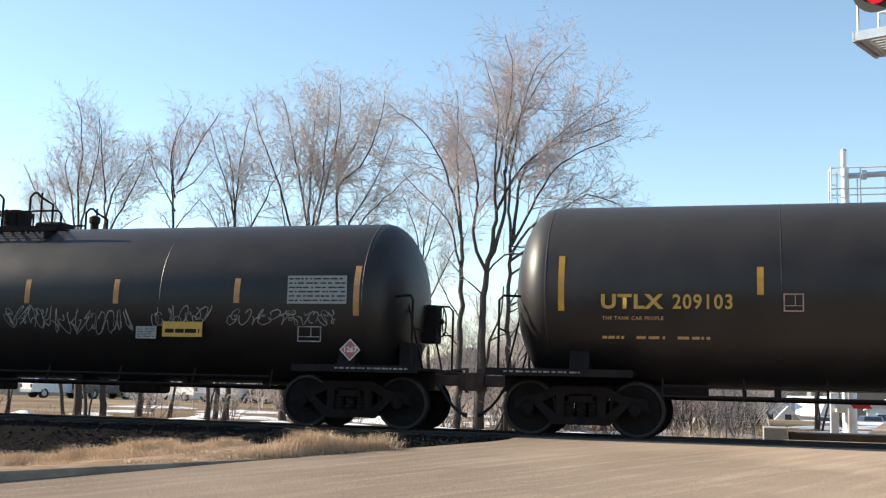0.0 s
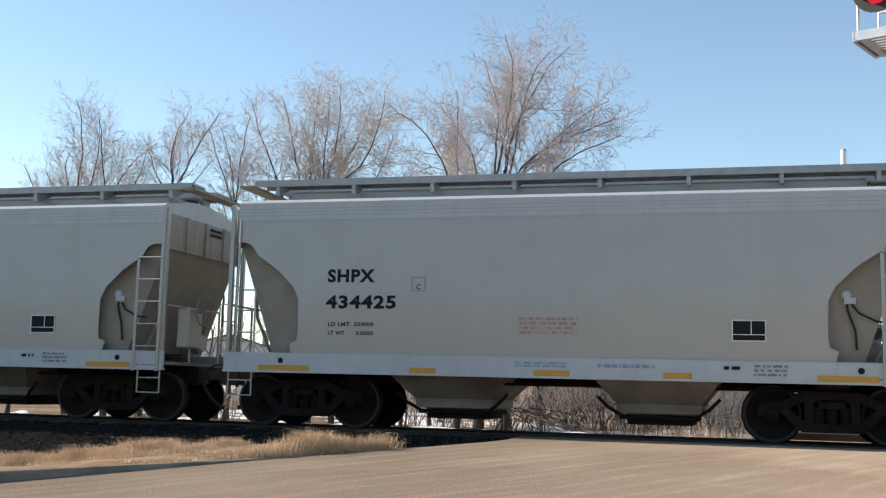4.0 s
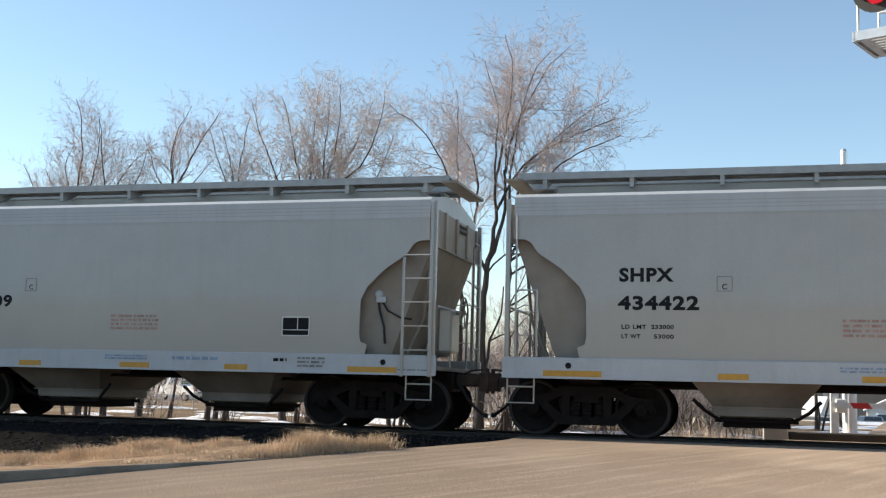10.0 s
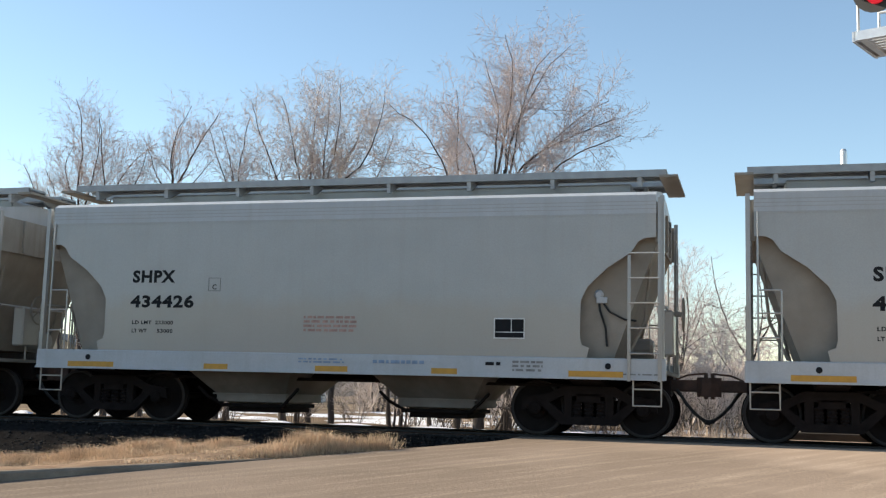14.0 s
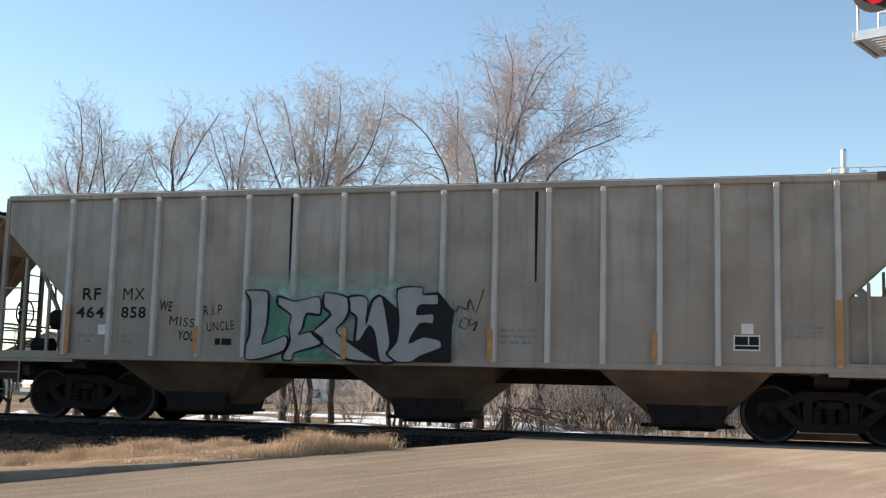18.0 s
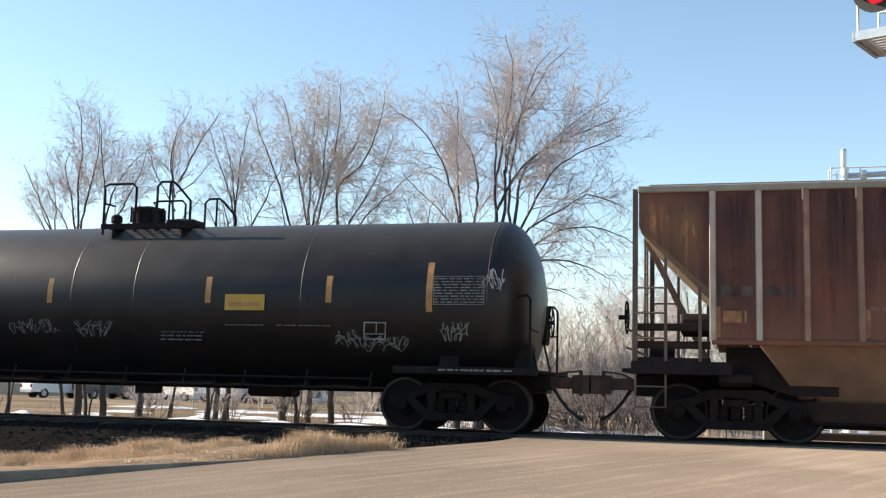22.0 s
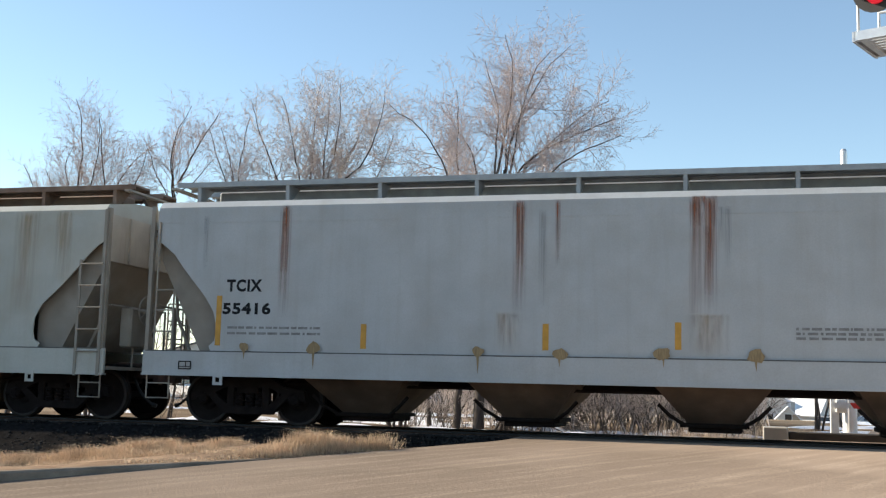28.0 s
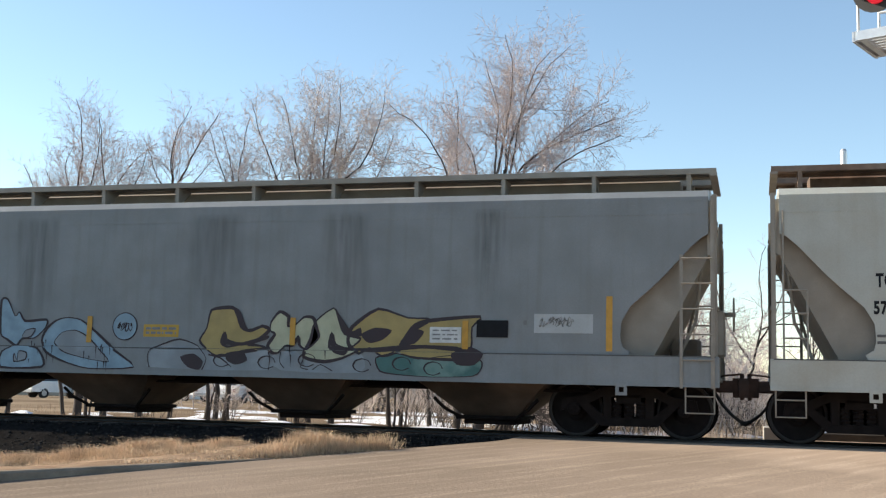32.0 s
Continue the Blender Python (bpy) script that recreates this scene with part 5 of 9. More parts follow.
    dark([(-1.97, 0.88), (-2.04, 1.13), (-2.01, 1.4), (-1.93, 1.53), (-1.78, 1.5), (-1.61, 1.42), (-1.78, 1.38), (-1.88, 1.41), (-1.91, 1.13), (-1.9, 0.88)])
    gap([(-4.52, 1.63), (-4.51, 1.76), (-4.45, 1.78), (-4.41, 1.67), (-4.45, 1.59)])
    gap([(-3.73, 1.67), (-3.67, 1.59), (-3.66, 1.44), (-3.72, 1.31)])
    gap([(-3.12, 1.52), (-3.08, 1.64), (-3.05, 1.38), (-3.18, 1.29)])
    gap([(-2.65, 1.11), (-2.63, 1.21), (-2.55, 1.29), (-2.59, 1.17)])
    tag([(-1.52, 1.76), (-1.48, 1.62), (-1.42, 1.81), (-1.35, 1.64), (-1.43, 1.52), (-1.49, 1.46)])
    tag([(-1.39, 1.48), (-1.31, 1.67), (-1.26, 1.79), (-1.2, 1.62), (-1.35, 1.56)])
    tag([(-1.26, 1.41), (-1.18, 1.56), (-1.1, 1.47), (-1.16, 1.35)])
    tag([(-1.11, 1.74), (-1.08, 1.41)])
    tag([(-1.12, 1.54), (-0.98, 1.58)])
    tag([(-0.99, 1.78), (-0.99, 1.41)])
    tag([(-0.84, 1.62), (-0.92, 1.57), (-0.89, 1.45), (-0.79, 1.47), (-0.8, 1.59), (-0.86, 1.64)])
    tag([(-0.7, 1.76), (-0.71, 1.34), (-0.51, 1.49), (-0.65, 1.57), (-0.54, 1.68), (-0.68, 1.74)])
    tag([(-0.71, 1.3), (-0.52, 1.32)])
    tag([(-1.42, 1.25), (-1.46, 1.14), (-1.35, 1.08), (-1.27, 1.18), (-1.34, 1.25), (-1.42, 1.23)])
    tag([(-1.23, 1.04), (-1.21, 1.24), (-1.14, 1.06), (-1.11, 1.26)])
    tag([(-1.07, 1.14), (-0.95, 1.2), (-1.01, 1.26), (-1.04, 1.09), (-0.94, 0.97), (-0.72, 1.15)])
    tag([(-1.82, 1.03), (-1.76, 1.07), (-1.78, 0.98), (-1.7, 0.98)])
    tag([(-1.64, 1.06), (-1.68, 0.98), (-1.59, 0.98), (-1.62, 1.06)])
    tag([(-1.53, 1.06), (-1.47, 1.04), (-1.53, 1), (-1.45, 0.96)])
    outline([(0.69, 0.91), (0.57, 1.17), (0.54, 1.54), (0.58, 1.83), (0.71, 2.06), (0.9, 2.19), (1.1, 2.18), (1.2, 2.07), (1.2, 1.91), (1.11, 1.85), (1.05, 1.66), (1.01, 1.87)])
    outline([(1.2, 1.91), (1.34, 1.91), (1.47, 1.79), (1.52, 1.56), (1.47, 1.28), (1.27, 0.92)])
    outline([(1.21, 2.06), (1.43, 2.11), (1.72, 2.14), (1.74, 1.88)])
    outline([(1.75, 2.09), (2, 2.14), (2.17, 2.14), (2.19, 2.02), (2.18, 1.79), (2.11, 1.75), (2.16, 1.56), (2.18, 1.2), (2.11, 0.94)])
    outline([(1.82, 1.58), (1.85, 1.33), (1.82, 0.94)])
    outline([(2.16, 1.59), (2.34, 1.7), (2.45, 1.7), (2.49, 1.59)])
    outline([(2.35, 1.57), (2.36, 1.27)])
    outline([(2.2, 2.02), (2.65, 2.09), (2.93, 2.12), (2.88, 1.84), (2.84, 1.73), (2.71, 1.68), (2.77, 1.39), (2.81, 1.16), (2.7, 0.96)])
    outline([(2.93, 2.07), (3.2, 2.16), (3.25, 2.03), (3.25, 1.69)])
    outline([(3.27, 2.12), (3.43, 2.19), (3.54, 2.12), (3.52, 1.74), (3.41, 1.69), (3.55, 1.54), (3.58, 1.36), (3.43, 1.18), (3.23, 0.95)])
    outline([(3.54, 2.08), (3.83, 2.15), (4.05, 2.15), (4.11, 2.08), (4.08, 1.78)])
    outline([(3.74, 1.49), (3.83, 1.67), (4.01, 1.78), (4.23, 1.75), (4.4, 1.59), (4.46, 1.41), (4.43, 1.19), (4.23, 0.95)])
    outline([(3.93, 2.01), (3.96, 1.85)])
    outline([(5.03, 1.99), (4.98, 2.08), (4.79, 2.13), (4.62, 2.08), (4.49, 1.95), (4.47, 1.77), (4.58, 1.64), (4.75, 1.59), (4.96, 1.69), (5.09, 1.77), (5.12, 1.32), (5.22, 1.51), (5.47, 1.71), (5.83, 1.78), (5.48, 1.95), (5.22, 2.11), (5.04, 2.26), (5.03, 1.99)])
    part("spray_tag", tags, PLUM, car, "black handwritten spray tag")
    part("graffiti_outline", lines, DARK_LINE, car, "thin dark outline of bubble letters and an arrow")
    for x0, x1, z1 in ((0.8, 1.85, 1.28), (2.2, 2.6, 1.28), (2.75, 3.3, 1.28), (3.5, 4.2, 1.28)):
        stain(x0, x1, 0.86, z1, -1.619, BLUE_SOFT, car, "overspray", "thin pale blue overspray on the sill")


def mustard_word(car):
    """Mustard and cream letters over pale blue and teal shapes, and a blue ring with its disc."""
    step = (1.32, -1.621)
    lines = Mesh()
    pale = lambda p: spray(car, p, PALE_SPRAY, -1.586, None, name="graffiti_block", label="pale blue-grey sprayed ground", step=(1.32, -1.618))
    teal = lambda p: spray(car, p, TEAL, -1.588, PLUM, 0.012, name="graffiti_block", label="streaky dark teal sprayed ground", step=(1.32, -1.620))
    gold = lambda p: spray(car, p, GOLD, -1.591, PLUM, 0.030, label="mustard graffiti letter with a dark edge", step=(1.32, -1.623))
    lime = lambda p: spray(car, p, LIME, -1.593, PLUM, 0.028, label="pale cream graffiti letter with a dark edge", step=(1.32, -1.625))
    dark = lambda p: spray(car, p, PLUM, -1.597, None, name="letter_shadow", label="dark shadow between the letters", step=(1.32, -1.629))
    ring = lambda p: stroke(lines, rounded(p, False), 0.014, lambda z: -1.627 if z < 1.32 else -1.595, seed=len(p))
    blue = lambda p: spray(car, p, SKYBLUE, -1.591, PLUM, 0.022, label="light blue graffiti letter with a dark edge", step=(1.32, -1.623))
    hole = lambda p: spray(car, p, PALE_SPRAY, -1.596, PLUM, 0.012, name="letter_gap", step=(1.32, -1.628))
    pale([(-0.69, 1.08), (-0.68, 1.3), (-0.33, 1.43), (-0.08, 1.47), (0.25, 1.37), (0.44, 1.28), (0.68, 1.18), (1.22, 1.25), (1.59, 1.31), (1.7, 1.12), (1.64, 0.97), (0.59, 0.95), (-0.66, 0.98)])
    pale([(1.69, 1.22), (2.07, 1.34), (2.28, 1.19), (2.7, 1.11), (3.31, 1.28), (3.32, 0.96), (1.87, 0.97)])
    teal([(3.59, 1.21), (3.95, 1.29), (4.34, 1.2), (4.88, 1.27), (5.39, 1.21), (5.42, 1.07), (5.28, 0.94), (4.57, 0.91), (3.97, 0.94), (3.67, 0.99)])
    gold([(0.28, 1.47), (0.41, 1.69), (0.48, 2), (0.77, 2.05), (0.94, 2.02), (1.07, 1.7), (1.25, 1.63), (1.47, 1.73), (1.61, 1.66), (1.4, 1.49), (1.12, 1.43), (0.82, 1.44), (0.77, 1.6), (0.71, 1.44), (0.83, 1.36), (1.21, 1.42), (1.58, 1.35), (1.22, 1.29), (0.88, 1.22), (0.63, 1.2), (0.41, 1.33)])
    gold([(3.07, 1.51), (3.14, 1.73), (3.6, 2.04), (4.13, 1.89), (4.54, 1.87), (4.16, 1.64), (3.98, 1.34), (3.7, 1.24), (3.46, 1.38), (3.29, 1.28), (3.11, 1.4)])
    gold([(3.98, 1.33), (4.2, 1.72), (4.47, 1.84), (5.38, 1.92), (5.24, 1.74), (5.23, 1.39), (4.98, 1.37), (5.16, 1.21), (4.34, 1.22)])
    lime([(1.59, 1.39), (1.72, 1.59), (1.63, 1.65), (1.64, 1.8), (1.79, 1.98), (1.96, 1.9), (1.96, 1.73), (2.11, 1.77), (2.25, 1.89), (2.42, 1.88), (2.49, 1.71), (2.54, 1.54), (2.33, 1.34), (2.19, 1.4), (2.16, 1.55), (2.06, 1.4), (1.91, 1.39), (1.81, 1.27), (1.69, 1.27)])
    lime([(2.28, 1.21), (2.39, 1.52), (2.46, 1.81), (2.79, 2.05), (2.9, 1.85), (3.01, 1.62), (3.3, 1.53), (3.1, 1.37), (2.85, 1.43), (2.78, 1.62), (2.74, 1.38), (2.9, 1.29), (3.3, 1.36), (3, 1.2), (2.65, 1.13)])
    dark([(0.74, 1.64), (0.82, 1.5), (1.1, 1.44), (1.57, 1.57), (1.59, 1.51), (1.21, 1.39), (0.83, 1.39), (0.73, 1.44)])
    dark([(0.94, 2.04), (1.05, 1.98), (1.2, 1.68), (1.43, 1.74), (1.26, 1.63), (1.09, 1.68)])
    dark([(2.82, 2.04), (2.94, 1.89), (3.13, 1.66), (3.29, 1.72), (3.3, 1.57), (3.01, 1.6), (2.9, 1.85)])
    dark([(2.74, 1.62), (2.85, 1.41), (3.1, 1.36), (3.02, 1.24), (2.8, 1.31)])
    dark([(-0.07, 1.17), (0.19, 1.23), (0.38, 1.1), (0.32, 0.95), (0.09, 0.99)])
    dark([(0.83, 1.25), (1.13, 1.29), (1.23, 1.13), (1.02, 1.05), (0.84, 1.12)])
    ring([(-0.67, 0.98), (-0.72, 1.16), (-0.66, 1.3), (-0.33, 1.43), (-0.09, 1.48), (0.25, 1.37), (0.44, 1.15), (0.37, 0.95)])
    ring([(0.48, 1.22), (0.7, 1.17), (0.84, 1.08), (0.93, 1.01)])
    ring([(1.21, 1.39), (1.54, 1.37), (1.65, 1.2), (1.64, 0.97)])
    ring([(1.86, 1.32), (1.84, 1.12), (1.93, 1.01)])
    ring([(2.28, 1.17), (2.23, 1.03), (2.37, 0.99)])
    ring([(2.46, 0.99), (2.6, 1.08), (2.81, 0.98)])
    blue([(-2.94, 1.43), (-2.85, 1.64), (-2.67, 1.79), (-2.44, 1.85), (-2.14, 1.81), (-1.81, 1.59), (-1.4, 1.27), (-0.98, 0.97), (-1.9, 0.93), (-2.44, 1.05), (-2.81, 1.21)])
    blue([(-3.84, 1.55), (-3.87, 2.16), (-3.73, 2.18), (-3.55, 1.87), (-3.46, 1.95), (-3.32, 1.78), (-2.87, 1.81), (-2.88, 1.66), (-3.1, 1.47), (-3.37, 1.45), (-3.48, 1.32), (-3.69, 1.44)])
    blue([(-3.76, 0.92), (-3.76, 1.21), (-3.48, 1.32), (-3.04, 1.29), (-2.88, 1.12), (-2.89, 0.94)])
    hole([(-2.67, 1.39), (-2.51, 1.58), (-2.24, 1.62), (-1.99, 1.51), (-1.71, 1.28), (-1.49, 1.06), (-1.91, 1.1), (-2.41, 1.21)])
    hole([(-3.48, 1.03), (-3.49, 1.19), (-3.41, 1.03), (-3.4, 1.22), (-3.23, 1.2), (-3.24, 1.07)])
    hole([(-3.37, 1.47), (-3.29, 1.61), (-3.09, 1.64), (-3.18, 1.49)])
    dark([(3.30, 1.60), (3.55, 1.72), (3.85, 1.68), (3.70, 1.52), (3.45, 1.46)])
    dark([(3.98, 1.44), (4.20, 1.70), (4.42, 1.66), (4.26, 1.46)])
    dark([(3.0, 1.36), (3.6, 1.30), (4.4, 1.38), (5.0, 1.34), (5.0, 1.42), (4.2, 1.44), (3.5, 1.38)])
    dark([(4.9, 1.30), (5.2, 1.42), (5.45, 1.30), (5.3, 1.12), (5.0, 1.12)])
    for x, z in ((0.75, 1.12), (1.6, 1.10), (2.35, 1.15), (3.35, 1.08), (4.05, 1.12), (4.6, 1.05)):
        ring([(x + 0.16 * math.cos(a), z + 0.11 * math.sin(a)) for a in [0.8 * k for k in range(8)]])
    part("graffiti_outline", lines, PLUM, car, "dark outlines under the letters")
    disc = part("painted_disc", Mesh().lathe([(-1.592, 0.255), (-1.586, 0.255)], 28, -1.23, 1.70, "y"), PLUM, car, "light blue painted disc with a dark edge")
    part("disc_fill", Mesh().lathe([(-1.596, 0.235), (-1.593, 0.235)], 28, -1.23, 1.70, "y"), SKYBLUE, disc)
    scribble(-1.38, -1.08, 1.6, 1.78, lambda z: -1.592, 0.010, PLUM, disc, 261, 4)
    rnd = random.Random(262)
    drips = Mesh()
    for k in range(26):
        x = rnd.choice((rnd.uniform(-2.6, -1.4), rnd.uniform(-3.2, -2.6), rnd.uniform(2.0, 3.4)))
        z = rnd.uniform(1.05, 1.45)
        drips.add([(x - 0.012, -1.632, z), (x + 0.012, -1.632, z), (x + 0.004, -1.632, z - rnd.uniform(0.08, 0.25))], [(0, 1, 2)])
    tagged(part("paint_drips", drips, PLUM, car, "thin dark paint drips"), kind="stuff")


def build_long_hoppers():
    # pale blue-grey car with red rust runs
    def cut1(q, h=8.42):
        pts = [(h - 1.12, 1.37), (h - 1.22, 1.46), (h - 1.26, 1.68), (h - 1.18, 1.98), (h - 1.0, 2.25), (h - 0.55, 2.75), (h - 0.36, 3.0), (h - 0.1, 3.2), (h, 3.25)]
        return [(q * x, z) for x, z in pts]
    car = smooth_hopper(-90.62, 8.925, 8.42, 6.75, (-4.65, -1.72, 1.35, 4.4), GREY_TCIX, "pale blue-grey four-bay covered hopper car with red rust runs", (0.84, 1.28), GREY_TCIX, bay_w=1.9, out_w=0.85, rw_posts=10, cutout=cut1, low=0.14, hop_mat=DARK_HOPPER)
    y = -1.583
    stamp("TCIX", -7.0, -6.32, 2.33, 2.55, BLACK_INK, car, y, fat=0.012, label="black stencilled reporting mark")
    stamp("55416", -7.06, -6.14, 1.93, 2.14, BLACK_INK, car, y, fat=0.012, label="black stencilled car number")
    for x, z0, z1 in ((-7.13, 1.38, 2.26), (-4.41, 1.36, 1.78), (-1.28, 1.38, 1.81), (0.83, 1.42, 1.85), (4.3, 1.4, 1.85), (6.95, 1.38, 2.28)):
        patch(x - 0.05, x + 0.05, z0, z1, y, STRIPE, car, "reflective_stripe")
    streaks(car, ((-5.92, 0.12, 2.0), (-1.74, 0.14, 1.9), (1.10, 0.11, 2.2), (1.34, 0.13, 1.9), (-1.1, 0.05, 1.1), (5.2, 0.2, 1.5)), y, 3.86, RUST_SOFT)
    streaks(car, ((-5.92, 0.07, 1.2), (-1.73, 0.08, 1.1), (1.22, 0.24, 0.5), (1.28, 0.07, 1.6)), y - 0.0015, 3.88, RUST_SOFT)
    streaks(car, ((-7.45, 0.06, 1.0), (-1.35, 0.08, 1.6), (1.5, 0.05, 0.6), (4.4, 0.06, 0.6), (1.6, 0.06, 1.0)), y - 0.001, 3.70, GRIME_SOFT, "dark grime run down the side", "grime_run")
    blotches(car, ((-6.6, 1.36, 0.12), (-5.3, 1.36, 0.14), (-2.4, 1.34, 0.12), (-1.05, 1.32, 0.14), (0.6, 1.36, 0.15), (2.0, 1.34, 0.16), (4.7, 1.36, 0.14), (6.2, 1.34, 0.12)), y - 0.04, RUST_PALE, 8)
    streaks(car, ((-1.9, 0.25, 0.7), (1.3, 0.35, 0.7)), y, 2.0, OCHRE_SOFT)
    bars(-6.95, -5.2, 1.55, 1.75, 2, y, GREY_INK, car, 230, fill=0.4)
    bars(2.6, 4.2, 1.58, 1.80, 3, y, GREY_INK, car, 231)
    bars(5.55, 6.1, 1.55, 1.78, 3, y, GREY_INK, car, 232)
    p = patch(4.95, 5.45, 1.52, 1.84, y, BLACK_INK, car, "data_plate", "black data plate with a white border")
    frame_box(4.95, 5.45, 1.52, 1.84, y - 0.006, WHITE_INK, p)
    frame_box(-7.85, -7.6, 0.95, 1.1, -1.625, BLACK_INK, car)
    frame_box(6.1, 6.45, 0.95, 1.1, -1.625, BLACK_INK, car)
    # beige-grey car with pink letters
    def cut2(q, h=9.05):
        pts = [(h - 1.22, 1.38), (h - 1.34, 1.45), (h - 1.38, 1.60), (h - 1.36, 1.85), (h - 1.22, 2.10), (h - 0.85, 2.43), (h - 0.66, 2.62), (h - 0.27, 3.05), (h - 0.1, 3.2), (h, 3.25)]
        return [(q * x, z) for x, z in pts]
    car = smooth_hopper(-109.2, 9.575, 9.05, 7.9, (-5.7, -1.95, 1.85, 5.6), GREY_TCIX_WARM, "weathered beige-grey covered hopper car with pink graffiti", (0.82, 1.30), GREY_TCIX_WARM, bay_w=2.3, out_w=0.9, rw_posts=12, cutout=cut2, low=0.12, hop_mat=DARK_HOPPER, rw_mat=RUST_WALK)
    stamp("TCIX", -7.66, -7.22, 2.40, 2.62, BLACK_INK, car, y, fat=0.012, label="black stencilled reporting mark")
    stamp("57074", -7.70, -7.20, 1.99, 2.20, BLACK_INK, car, y, fat=0.012, label="black stencilled car number")
    patch(-7.5, -7.35, 2.68, 2.85, y, GREY_INK, car, "patch_plate")
    bars(-7.66, -5.56, 1.52, 1.72, 2, y, DARK_LINE, car, 240, fill=0.42)
    patch(-5.52, -5.36, 1.50, 1.66, y, RUST_PALE, car, "old_sticker")
    frame_box(-6.5, -6.25, 0.98, 1.14, -1.625, BLACK_INK, car)
    bubble_word(car)
    p = patch(6.45, 6.88, 1.50, 1.74, y, BLACK_INK, car, "data_plate", "black data plate with a white border")
    frame_box(6.45, 6.88, 1.50, 1.74, y - 0.006, WHITE_INK, p)
    patch(5.5, 5.66, 1.5, 1.68, y, RUST_PALE, car, "old_sticker")
    streaks(car, ((-6.8, 0.14, 0.7), (-4.19, 0.16, 1.0), (-2.67, 0.2, 2.3), (-1.72, 0.22, 1.5), (-1.35, 0.3, 1.1), (-0.5, 0.14, 1.7), (1.2, 0.25, 2.0), (2.9, 0.3, 2.2), (4.6, 0.2, 1.6), (5.9, 0.25, 1.3), (7.4, 0.3, 2.0), (8.2, 0.2, 1.4)), y, 3.87, OCHRE_SOFT)
    streaks(car, ((-2.67, 0.10, 0.7), (-0.5, 0.07, 0.9), (-1.72, 0.08, 0.6), (5.9, 0.1, 0.8)), y - 0.001, 3.87, OCHRE_SOFT)
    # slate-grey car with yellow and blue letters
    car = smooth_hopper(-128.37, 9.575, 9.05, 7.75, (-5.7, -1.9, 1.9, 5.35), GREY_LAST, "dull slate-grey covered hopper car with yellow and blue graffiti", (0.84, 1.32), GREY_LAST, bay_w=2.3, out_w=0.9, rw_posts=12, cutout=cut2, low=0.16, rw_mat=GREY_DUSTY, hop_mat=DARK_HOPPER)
    mustard_word(car)
    patch(-0.85, -0.15, 1.52, 1.74, y, YELLOW_SIGN, car, "notice_panel", "faded yellow notice panel")
    bars(-0.8, -0.2, 1.55, 1.71, 2, y - 0.006, GREY_INK, car, 262)
    patch(4.52, 5.06, 1.48, 1.74, -1.602, WHITE_INK, car, "data_panel", "white data panel over the letters")
    bars(4.57, 5.0, 1.51, 1.72, 3, -1.608, GREY_INK, car, 263, fill=0.35)
    patch(5.32, 5.85, 1.58, 1.86, y - 0.012, BLACK_INK, car, "data_plate", "black painted-out data plate")
    patch(6.28, 7.24, 1.66, 1.97, y, GREY_TCIX, car, "painted_out_patch", "pale grey painted-out patch")
    scribble(6.35, 6.9, 1.75, 1.93, lambda z: -1.586, 0.008, CHALK, car, 264, 6, label="faint scribbled tag")
    bars(6.1, 6.16, 1.75, 1.9, 1, y, GREY_INK, car, 265)
    for x, z0, z1 in ((7.5, 1.38, 2.26), (5.13, 1.38, 1.85), (2.05, 1.40, 1.88), (-1.95, 1.40, 1.88), (-5.0, 1.38, 1.85)):
        patch(x - 0.05, x + 0.05, z0, z1, y - 0.022 if abs(x) < 5.6 else y, STRIPE, car, "reflective_stripe")
    streaks(car, ((-6.0, 0.4, 2.0), (-3.2, 0.5, 2.2), (0.5, 0.6, 2.0), (3.0, 0.5, 2.3), (5.5, 0.3, 1.8)), y, 3.75, GRIME_SOFT, "dull grime run", "grime_run")


